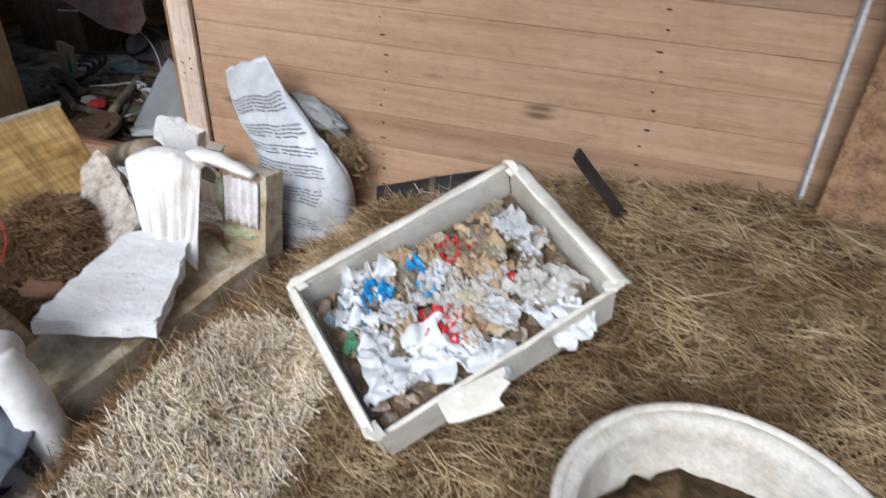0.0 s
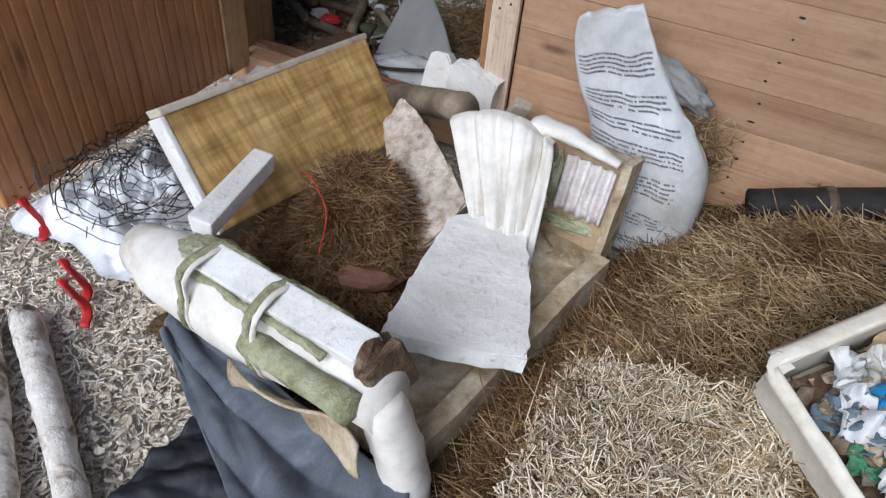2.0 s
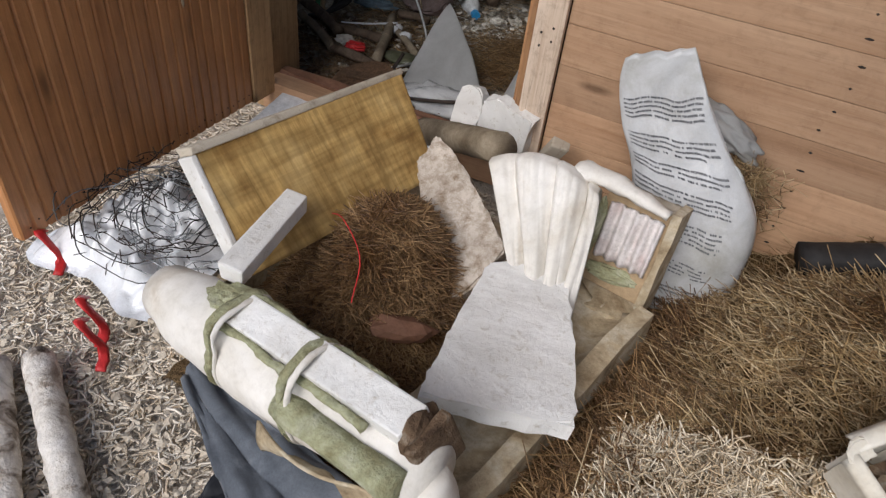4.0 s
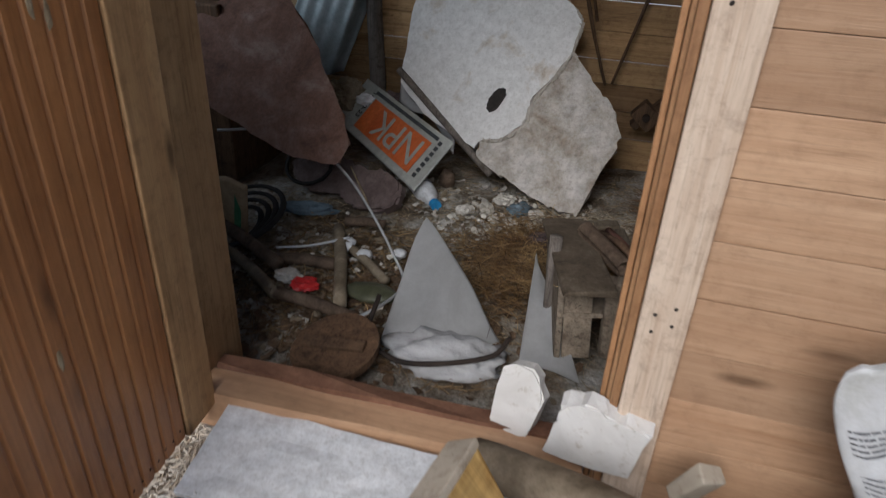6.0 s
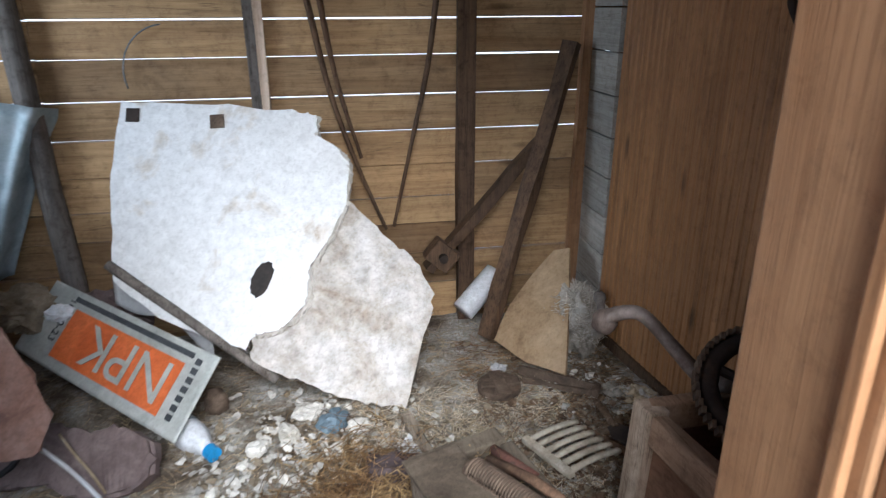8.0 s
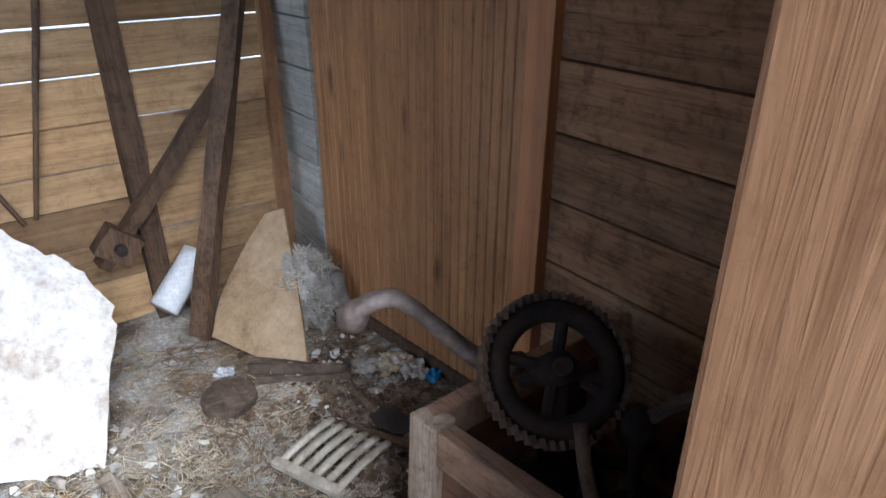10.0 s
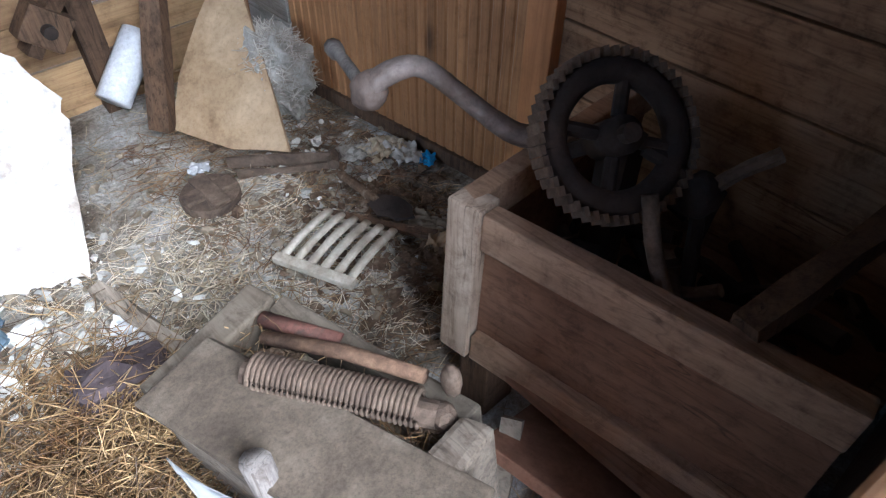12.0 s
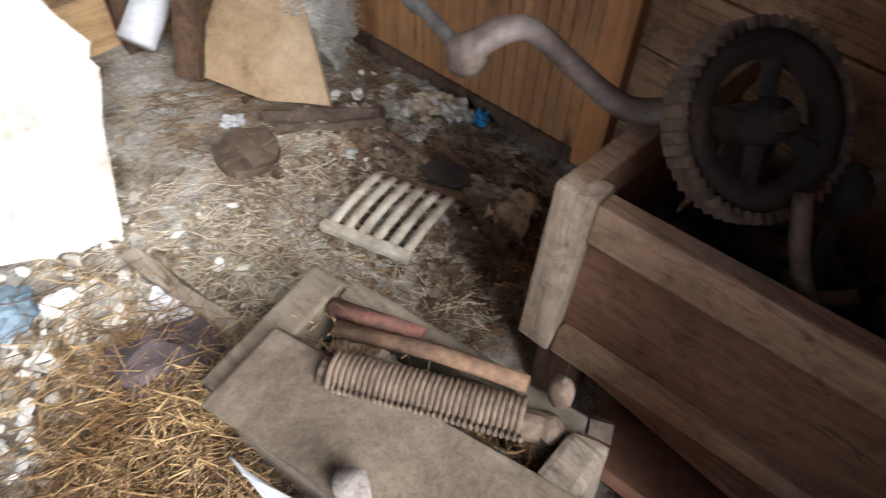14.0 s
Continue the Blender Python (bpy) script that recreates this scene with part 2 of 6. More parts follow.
M_PADDING = surface("soiled cream padding", [(0.3, (0.2, 0.135, 0.07)), (0.48, (0.46, 0.37, 0.24)), (0.7, (0.66, 0.6, 0.48))], 9, 0.95, bump_scale=80, bump_strength=0.6)
M_GREENFOAM = surface("mouldy green foam", [(0.3, (0.26, 0.23, 0.11)), (0.5, (0.46, 0.46, 0.28)), (0.7, (0.64, 0.64, 0.48))], 14, 0.95, bump_scale=120, bump_strength=1.0, bump_dist=0.008)
M_DENIM = surface("faded dark cloth", [(0.3, (0.055, 0.062, 0.075)), (0.55, (0.12, 0.133, 0.154)), (0.75, (0.25, 0.268, 0.29))], 6, 0.95, fine=220, fine_amount=0.3, bump_scale=400, bump_strength=0.3, bump_dist=0.001, sheen=0.15)
M_BLACKCLOTH = surface("black cloth", [(0.3, (0.008, 0.008, 0.01)), (0.7, (0.03, 0.032, 0.038))], 9, 0.6, bump_scale=300, bump_strength=0.3, bump_dist=0.001)
M_BARK = surface("birch bark", [(0.33, (0.1, 0.072, 0.052)), (0.41, (0.46, 0.39, 0.32)), (0.48, (0.78, 0.72, 0.64)), (0.7, (0.85, 0.81, 0.76))], 13, 0.85, bump_scale=45, bump_strength=1.0, bump_dist=0.008, fine=30)
M_WIRE = surface("galvanised wire", [(0.3, (0.12, 0.125, 0.13)), (0.7, (0.3, 0.32, 0.33))], 20, 0.45, 0.7)
M_RED = surface("red plastic tape", [(0.3, (0.5, 0.02, 0.02)), (0.7, (0.68, 0.05, 0.05))], 9, 0.4)
M_RUST = surface("rusty iron", [(0.3, (0.07, 0.048, 0.035)), (0.5, (0.14, 0.098, 0.068)), (0.75, (0.25, 0.185, 0.13))], 16, 0.85, 0.2, bump_scale=80, bump_strength=0.8, fine=45, fine_amount=0.45)
M_RUSTPLATE = surface("rust-brown sheet", [(0.28, (0.075, 0.042, 0.032)), (0.44, (0.17, 0.088, 0.06)), (0.58, (0.21, 0.125, 0.095)), (0.74, (0.3, 0.22, 0.18))], 7, 0.8, 0.1, bump_scale=60, bump_strength=0.5, fine=35, fine_amount=0.4)
M_IRON = surface("dark iron", [(0.3, (0.02, 0.016, 0.014)), (0.6, (0.05, 0.036, 0.028)), (0.8, (0.1, 0.062, 0.04))], 9, 0.85, 0.1, bump_scale=70, bump_strength=0.6)
M_GALV = surface("zinc sheet", [(0.3, (0.26, 0.32, 0.34)), (0.5, (0.4, 0.47, 0.49)), (0.75, (0.6, 0.66, 0.68))], 9, 0.5, 0.35, bump_scale=16, bump_strength=0.5, fine=60, fine_amount=0.2)
M_FILM = surface("milky plastic film", [(0.3, (0.36, 0.36, 0.35)), (0.7, (0.55, 0.55, 0.54))], 5, 0.3, 0, bump_scale=25, bump_strength=0.35, fine_amount=0.1, spec=0.6, trans=0.45)
M_BAGFILM = surface("clear plastic bag", [(0.3, (0.55, 0.55, 0.54)), (0.7, (0.78, 0.78, 0.78))], 6, 0.15, 0, bump_scale=18, bump_strength=0.8, bump_dist=0.01, fine_amount=0.1, spec=0.7, trans=0.35)
M_SACK = surface("white woven sack", [(0.3, (0.36, 0.355, 0.325)), (0.5, (0.5, 0.505, 0.505)), (0.75, (0.61, 0.625, 0.635))], 6, 0.36, bump_scale=20, bump_strength=0.3, bump_dist=0.006, fine=260, fine_amount=0.12, spec=0.5)
M_PRINT = surface("grey print", [(0.3, (0.1, 0.105, 0.115)), (0.7, (0.2, 0.205, 0.22))], 9, 0.5)
M_DARKPRINT = surface("black print", [(0.3, (0.04, 0.045, 0.05)), (0.7, (0.08, 0.085, 0.09))], 9, 0.6)
M_NPKBAG = surface("grey fertiliser bag", [(0.3, (0.3, 0.31, 0.28)), (0.55, (0.46, 0.47, 0.43)), (0.75, (0.55, 0.56, 0.52))], 8, 0.45, bump_scale=18, bump_strength=0.4, bump_dist=0.006, fine_amount=0.2)
M_ORANGE = surface("orange print", [(0.3, (0.62, 0.13, 0.035)), (0.7, (0.78, 0.2, 0.06))], 9, 0.5)
M_CARD = surface("cardboard", [(0.3, (0.34, 0.235, 0.13)), (0.55, (0.46, 0.335, 0.2)), (0.75, (0.54, 0.41, 0.26))], 4, 0.85)
M_WHITEPLASTIC = surface("white plastic", [(0.3, (0.62, 0.64, 0.66)), (0.7, (0.8, 0.81, 0.82))], 12, 0.35, bump_strength=0.1)
M_BOXPLASTIC = surface("cream plastic tray", [(0.28, (0.5, 0.42, 0.3)), (0.5, (0.7, 0.65, 0.55)), (0.72, (0.79, 0.76, 0.69))], 4, 0.5, bump_strength=0.15, fine=20, fine_amount=0.2)
M_BLUE = surface("blue plastic", [(0.3, (0.03, 0.24, 0.55)), (0.7, (0.06, 0.36, 0.7))], 9, 0.35)
M_TEAL = surface("blue-grey rag", [(0.3, (0.09, 0.13, 0.16)), (0.7, (0.2, 0.26, 0.3))], 12, 0.9)
M_GREEN = surface("dull green", [(0.3, (0.06, 0.2, 0.1)), (0.7, (0.13, 0.32, 0.17))], 9, 0.6)
M_PAPER = surface("crumpled paper scraps", [(0.3, (0.5, 0.46, 0.38)), (0.7, (0.76, 0.73, 0.67))], 10, 0.9, island=0.4)
M_GLOSSFILM = surface("glossy white film", [(0.3, (0.68, 0.69, 0.7)), (0.6, (0.84, 0.85, 0.86))], 5, 0.18, bump_scale=14, bump_strength=0.5, bump_dist=0.01, fine_amount=0.08, spec=0.7)
M_PLASTICSCRAP = surface("crumpled white plastic", [(0.3, (0.5, 0.5, 0.49)), (0.7, (0.78, 0.78, 0.77))], 8, 0.45, bump_scale=30, bump_strength=0.3, fine_amount=0.15, spec=0.4)


def woven_foam(name):
    """Yellowed foam with faint cross-lines pressed into it."""
    m, t, s = nodes(name)
    base = ramp(t, noise_tex(t, coords(t), 7, 6, 0.65), [(0.3, (0.29, 0.165, 0.045)), (0.5, (0.49, 0.325, 0.115)), (0.75, (0.62, 0.45, 0.2))])
    lines = noise_tex(t, coords(t, (6, 3, 70)), 1.0, 2, 0.5)
    cross = noise_tex(t, coords(t, (6, 55, 4)), 1.0, 2, 0.5)
    f = math_node(t, "MULTIPLY", lines, cross)
    c = mix(t, 0.75, base, ramp(t, f, [(0.14, (0.5, 0.45, 0.35)), (0.36, (1.15, 1.12, 1.05))]), "MULTIPLY")
    t.links.new(c, s.inputs["Base Color"])
    s.inputs["Roughness"].default_value = 0.95
    bump(t, s, f, 0.8, 0.006)
    return m


M_YELLOW = woven_foam("yellowed foam rubber")
M_LEATHER = surface("cracked brown leather", [(0.3, (0.085, 0.06, 0.055)), (0.55, (0.17, 0.125, 0.115)), (0.75, (0.27, 0.215, 0.2))], 10, 0.7, bump_scale=60, bump_strength=0.8)
M_RUBBER = surface("black rubber", [(0.3, (0.012, 0.011, 0.011)), (0.7, (0.04, 0.037, 0.036))], 12, 0.7, bump_scale=50, bump_strength=0.5)
M_TARP = surface("grey-brown rolled felt", [(0.3, (0.14, 0.105, 0.065)), (0.55, (0.26, 0.21, 0.145)), (0.75, (0.36, 0.3, 0.215))], 10, 0.9)
M_REDBROWN = surface("red-brown board", [(0.3, (0.13, 0.06, 0.035)), (0.7, (0.27, 0.14, 0.085))], 8, 0.8)
M_TUB = surface("beige tub", [(0.3, (0.46, 0.38, 0.28)), (0.5, (0.66, 0.6, 0.5)), (0.75, (0.75, 0.71, 0.63))], 5, 0.6)
M_LID = wood("dusty grey board", (0.085, 0.066, 0.046), (0.165, 0.135, 0.096), "y", 14, 0.95, 0.1, (0.2, 0.168, 0.125), 0.6, worn=0.8)
M_LIDTOP = surface("dusty dark board", [(0.3, (0.06, 0.044, 0.03)), (0.5, (0.115, 0.088, 0.06)), (0.7, (0.18, 0.146, 0.105))], 8, 0.92, bump_scale=50, bump_strength=0.7, bump_dist=0.004, fine=80, fine_amount=0.5)
M_ROOF = wood("roof boards", (0.14, 0.1, 0.07), (0.3, 0.22, 0.15), "y", 30, 0.85, 0.5)
M_STEEL = surface("pale perforated steel strip", [(0.3, (0.5, 0.5, 0.5)), (0.7, (0.72, 0.72, 0.72))], 14, 0.6, 0.0)
M_HOLE = surface("dark nail", [(0.3, (0.015, 0.012, 0.01)), (0.7, (0.04, 0.03, 0.025))], 20, 0.7)
M_WOOL = surface("matted grey wool", [(0.3, (0.3, 0.26, 0.21)), (0.6, (0.55, 0.51, 0.44))], 16, 0.95, bump_scale=60, bump_strength=1.0, bump_dist=0.015)
M_PINK = surface("pink-white batting", [(0.3, (0.56, 0.46, 0.44)), (0.5, (0.74, 0.69, 0.67)), (0.75, (0.8, 0.77, 0.75))], 12, 0.95, bump_scale=50, bump_strength=0.6)

# ---- building helpers ----
PLACED = {}


def thing(name, at, label, category, group="", kind=""):
    ob = new(name)
    ob.empty_display_size = 0.05
    ob.location = at
    PLACED[ob.name] = Vector(at)
    return tagged(ob, label, category, group, kind)


def mesh_of(bm, material, smooth=False):
    me = bpy.data.meshes.new("mesh")
    bmesh.ops.recalc_face_normals(bm, faces=bm.faces)
    bm.to_mesh(me)
    bm.free()
    for mm in (material if isinstance(material, (list, tuple)) else [material]):
        me.materials.append(mm)
    if smooth:
        for p in me.polygons:
            p.use_smooth = True
    return me


def part(name, bm, material, parent, label="", smooth=False):
    ob = new(name, mesh_of(bm, material, smooth))
    ob.parent = parent
    ob.matrix_parent_inverse = Matrix.Translation(-PLACED.get(parent.name, Vector((0, 0, 0))))
    return tagged(ob, label)


def solo(name, bm, material, label, category, smooth=False, kind="", group=""):
    return tagged(new(name, mesh_of(bm, material, smooth)), label, category, group, kind)


def box(lo, hi, bevel=0.004, m=None, jitter=0.0, seed=0):
    bm = bmesh.new()
    bmesh.ops.create_cube(bm, size=1.0)
    c, s = (Vector(lo) + Vector(hi)) / 2, Vector(hi) - Vector(lo)
    rng = random.Random(seed)
    for v in bm.verts:
        v.co = Vector((v.co.x * s.x, v.co.y * s.y, v.co.z * s.z)) + c
        if jitter:
            v.co += Vector([rng.uniform(-jitter, jitter) for _ in range(3)])
    if bevel:
        bmesh.ops.bevel(bm, geom=bm.edges[:], offset=bevel, segments=2, affect="EDGES", profile=0.6)
    if m:
        bmesh.ops.transform(bm, matrix=m, verts=bm.verts)
    return bm


def join(*bms):
    out = bmesh.new()
    for b in bms:
        me = bpy.data.meshes.new("tmp")
        b.to_mesh(me)
        out.from_mesh(me)
        b.free()
        bpy.data.meshes.remove(me)
    return out


def beam(a, b, w, h, roll=0.0, bevel=0.004, jitter=0.003, seed=1, cuts=4):
    """A squared timber from a to b, slightly crooked."""
    a, b = Vector(a), Vector(b)
    d = b - a
    q = d.to_track_quat("Z", "Y").to_matrix().to_4x4() @ Matrix.Rotation(radians(roll), 4, "Z")
    bm = bmesh.new()
    rng = random.Random(seed)
    rings = []
    for i in range(cuts + 1):
        t = i / cuts
        ring = [bm.verts.new((sx * w / 2 + rng.uniform(-jitter, jitter), sy * h / 2 + rng.uniform(-jitter, jitter), t * d.length))
                for sx, sy in ((-1, -1), (1, -1), (1, 1), (-1, 1))]
        rings.append(ring)
    for r, s in zip(rings, rings[1:]):
        for i in range(4):
            bm.faces.new((r[i], r[(i + 1) % 4], s[(i + 1) % 4], s[i]))
    bm.faces.new(rings[0][::-1])
    bm.faces.new(rings[-1])
    if bevel:
        bmesh.ops.bevel(bm, geom=[e for e in bm.edges if len(e.link_faces) == 2 and e.calc_face_angle(0) > 0.6], offset=bevel, segments=2, affect="EDGES")
    bmesh.ops.transform(bm, matrix=Matrix.Translation(a) @ q, verts=bm.verts)
    return bm


def tube(points, radius, sides=10, caps=True, wobble=0.0, seed=2, squash=1.0):
    """A round body along points; radius a number or a function of 0..1."""
    pts = [Vector(p) for p in points]
    bm = bmesh.new()
    rng = random.Random(seed)
    rings = []
    up = Vector((0.13, 0.21, 0.97))
    for i, p in enumerate(pts):
        d = (pts[min(i + 1, len(pts) - 1)] - pts[max(i - 1, 0)]).normalized()
        u = d.cross(up)
        if u.length < 0.05:
            u = d.cross(Vector((1, 0, 0)))
        u.normalize()
        w = u.cross(d)
        r = radius(i / (len(pts) - 1)) if callable(radius) else radius
        rings.append([bm.verts.new(p + (u * math.cos(a) + w * math.sin(a) * squash) * r * (1 + rng.uniform(-wobble, wobble)))
                      for a in (2 * math.pi * k / sides for k in range(sides))])
    for r, s in zip(rings, rings[1:]):
        for i in range(sides):
            bm.faces.new((r[i], r[(i + 1) % sides], s[(i + 1) % sides], s[i]))
    if caps:
        bm.faces.new(rings[0][::-1])
        bm.faces.new(rings[-1])
    return bm


def spline(points, n=24):
    """Points on a smooth line through the given ones."""
    p = [Vector(q) for q in points]
    p = [p[0] * 2 - p[1]] + p + [p[-1] * 2 - p[-2]]
    out = []
    segs = len(p) - 3
    for i in range(n + 1):
        s = min(i / n * segs, segs - 1e-6)
        k, t = int(s), s - int(s)
        a, b, c, d = p[k:k + 4]
        out.append(0.5 * ((2 * b) + (c - a) * t + (2 * a - 5 * b + 4 * c - d) * t * t + (3 * b - a - 3 * c + d) * t ** 3))
    return out


def slab(outline, thickness, m, ragged=0.0, cuts=3, seed=3, bevel=0.004, relief=0.0):
    """A flat piece with the outline given in its own plane, thick below it; ragged edges when asked."""
    rng = random.Random(seed)
    pts = []
    for (x0, y0), (x1, y1) in zip(outline, outline[1:] + outline[:1]):
        for i in range(cuts):
            t = i / cuts
            pts.append((x0 + (x1 - x0) * t + rng.uniform(-ragged, ragged), y0 + (y1 - y0) * t + rng.uniform(-ragged, ragged)))
    bm = bmesh.new()
    top = [bm.verts.new((x, y, 0)) for x, y in pts]
    bot = [bm.verts.new((x + rng.uniform(-ragged, ragged), y + rng.uniform(-ragged, ragged), -thickness)) for x, y in pts]
    n = len(pts)
    f1 = bm.faces.new(top)
    f2 = bm.faces.new(bot[::-1])
    side = [bm.faces.new((top[i], bot[i], bot[(i + 1) % n], top[(i + 1) % n])) for i in range(n)]
    for f in side:
        f.material_index = 1
    if bevel:
        bmesh.ops.bevel(bm, geom=[e for e in f1.edges], offset=bevel, segments=2, affect="EDGES")
    if relief:
        bmesh.ops.triangulate(bm, faces=[f for f in bm.faces if len(f.verts) > 4])
        bmesh.ops.subdivide_edges(bm, edges=bm.edges[:], cuts=2, use_grid_fill=True)
        for v in bm.verts:
            v.co.z += relief * noise.noise(v.co * 22)
    bmesh.ops.transform(bm, matrix=m, verts=bm.verts)
    return bm


def plane_frame(origin, along, up_hint):
    """A pose at origin whose x runs along and whose y is as near to up_hint as it can be."""
    x = Vector(along).normalized()
    y = Vector(up_hint)
    y = (y - x * y.dot(x)).normalized()
    z = x.cross(y)
    return Matrix.Translation(Vector(origin)) @ Matrix((x, y, z)).transposed().to_4x4()


def sheet(f, nu, nv, thickness=0.004):
    """A draped sheet: f(u, v) gives places; closed with a thickness."""
    bm = bmesh.new()
    g = [[bm.verts.new(f(i / nu, j / nv)) for j in range(nv + 1)] for i in range(nu + 1)]
    for i in range(nu):
        for j in range(nv):
            bm.faces.new((g[i][j], g[i + 1][j], g[i + 1][j + 1], g[i][j + 1]))
    bm.normal_update()
    if thickness:
        bmesh.ops.solidify(bm, geom=bm.faces[:], thickness=thickness)
    return bm


def lump(centre, size, seed=5, rough=0.25, sub=3, freq=2.2, m=None):
    """An uneven rounded body."""
    bm = bmesh.new()
    bmesh.ops.create_icosphere(bm, subdivisions=sub, radius=1.0)
    off = Vector((seed * 3.7, seed * 1.3, seed * 2.1))
    for v in bm.verts:
        k = 1 + rough * noise.fractal(v.co * freq + off, 0.9, 2.0, 4)
        v.co = Vector((v.co.x * size[0] * k, v.co.y * size[1] * k, v.co.z * size[2] * k))
    mm = Matrix.Translation(Vector(centre)) @ (m or Matrix.Identity(4))
    bmesh.ops.transform(bm, matrix=mm, verts=bm.verts)
    return bm


def straw(name, count, place, length, width, material, label, flat=0.35, parent=None, seed=11, clump=None):
    """Loose strands: place(rng) gives a foot and the ground's normal."""
    rng = np.random.default_rng(seed)
    verts, faces = np.empty((count * 9, 3), np.float32), np.empty((count * 6, 4), np.int32)
    quad = []
    for r in range(2):
        for k in range(3):
            quad.append((r * 3 + k, r * 3 + (k + 1) % 3, r * 3 + 3 + (k + 1) % 3, r * 3 + 3 + k))
    quad = np.array(quad, np.int32)
    foot = np.array([place(rng) for _ in range(count)], np.float32)
    az = rng.uniform(0, 2 * np.pi, count)
    el = np.abs(rng.normal(0, flat, count))
    if clump is not None:
        az = clump[0] + rng.normal(0, clump[1], count)
    d = np.stack([np.cos(az) * np.cos(el), np.sin(az) * np.cos(el), np.sin(el)], 1)
    ln = rng.uniform(length[0], length[1], count)[:, None]
    wd = rng.uniform(width[0], width[1], count)[:, None]
    side = np.stack([-np.sin(az), np.cos(az), np.zeros(count)], 1)
    up = np.cross(d, side) * -1
    bend = rng.normal(0, 0.12, (count, 1)) * ln
    for r, s in enumerate((-0.5, 0.0, 0.5)):
        c = foot + d * ln * s + side * (bend if r == 1 else 0)
        for k in range(3):
            a = 2 * np.pi * k / 3
            verts[r * 3 + k::9] = c + (side * math.cos(a) + up * math.sin(a)) * wd / 2
    for q in range(6):
        faces[q::6] = quad[q][None, :] + (np.arange(count) * 9)[:, None]
    me = bpy.data.meshes.new(name)
    me.vertices.add(count * 9)
    me.vertices.foreach_set("co", verts.ravel())
    me.loops.add(count * 24)
    me.loops.foreach_set("vertex_index", faces.ravel())
    me.polygons.add(count * 6)
    me.polygons.foreach_set("loop_start", np.arange(0, count * 24, 4))
    me.update(calc_edges=True)
    me.materials.append(material)
    ob = new(name, me)
    if parent:
        ob.parent = parent
        ob.matrix_parent_inverse = Matrix.Translation(-PLACED.get(parent.name, Vector((0, 0, 0))))
        ob["kind"] = "stuff"
        return ob
    return tagged(ob, label, "straw", kind="stuff")


def smooth(a, b, x):
    t = min(1.0, max(0.0, (x - a) / (b - a)))
    return t * t * (3 - 2 * t)


def hay_height(x, y):
    """The height of the hay heap in front of the board wall."""
    s = smooth(-0.28, 0.42, x + 0.06 * noise.noise(Vector((x * 3, y * 3, 1))))
    h = s * (0.12 + 0.28 * smooth(1.45, 2.75, y))
    h += 0.12 * math.exp(-((x - 0.5) ** 2 + (y - 2.2) ** 2) / 0.10)
    h += 0.13 * math.exp(-((x + 0.02) ** 2 / 0.03 + (y - 1.75) ** 2 / 0.12))
    h += 0.05 * smooth(0.6, 1.3, x)
    h -= 0.15 * math.exp(-((y - 2.80) ** 2 / 0.03 + (x - 0.28) ** 2 / 0.14))
    h += 0.034 * noise.fractal(Vector((x * 6, y * 6, 3)), 0.9, 2.1, 5)
    return h


def floor_height(x, y):
    """The littered floor of the shed."""
    return 0.018 * noise.fractal(Vector((x * 4, y * 4, 7)), 1.0, 2.0, 4) + 0.03 * math.exp(-((x + 1.5) ** 2 + (y - 4.35) ** 2) / 0.2)


# ---- ground, floors ----
def height_sheet(x0, x1, y0, y1, step, f, drop=0.0):
    nx, ny = round((x1 - x0) / step), round((y1 - y0) / step)
    bm = bmesh.new()
    g = []
    for i in range(nx + 1):
        g.append([bm.verts.new((x0 + i * step, y0 + j * step, f(x0 + i * step, y0 + j * step))) for j in range(ny + 1)])
    for i in range(nx):
        for j in range(ny):
            bm.faces.new((g[i][j], g[i + 1][j], g[i + 1][j + 1], g[i][j + 1]))
    return bm


bm = bmesh.new()
bmesh.ops.create_grid(bm, x_segments=2, y_segments=2, size=900)
bmesh.ops.translate(bm, vec=(0, 0, -0.12), verts=bm.verts)
solo("ground", bm, M_OUT, "pale bare ground spreading around the shed", "ground", kind="structure")
solo("floor_yard", height_sheet(-2.9, 2.62, -1.7, 3.0, 0.04, lambda x, y: 0.012 * noise.fractal(Vector((x * 6, y * 6, 2)), 1, 2, 4) - 0.01), M_CHIPS,
     "trodden chaff and wood chips before the shed", "floor", True, "structure")
solo("floor_shed", height_sheet(-3.6, 0.3, 2.96, 5.3, 0.03, floor_height), M_DIRT, "earth floor strewn with litter, dust and straw", "floor", True, "structure")
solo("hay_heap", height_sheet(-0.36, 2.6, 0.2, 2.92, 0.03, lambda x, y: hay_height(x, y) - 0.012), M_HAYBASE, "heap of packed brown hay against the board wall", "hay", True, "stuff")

# ---- the board wall with the doorway ----
wall_front = thing("wall_front", (0.4, 3.0, 0), "wall of pale horizontal pine boards with rusty nails", "wall", kind="structure")
part("core", box((-0.745, 2.946, -0.1), (2.62, 3.07, 2.5), 0), M_DARKWOOD, wall_front)
part("core", box((-3.6, 2.93, -0.1), (-1.852, 3.07, 2.5), 0), M_DARKWOOD, wall_front)
part("lintel", box((-1.852, 2.93, 2.161), (-0.745, 3.07, 2.5), 0), M_DARKWOOD, wall_front)
SEAM = 0.514
rng = random.Random(4)
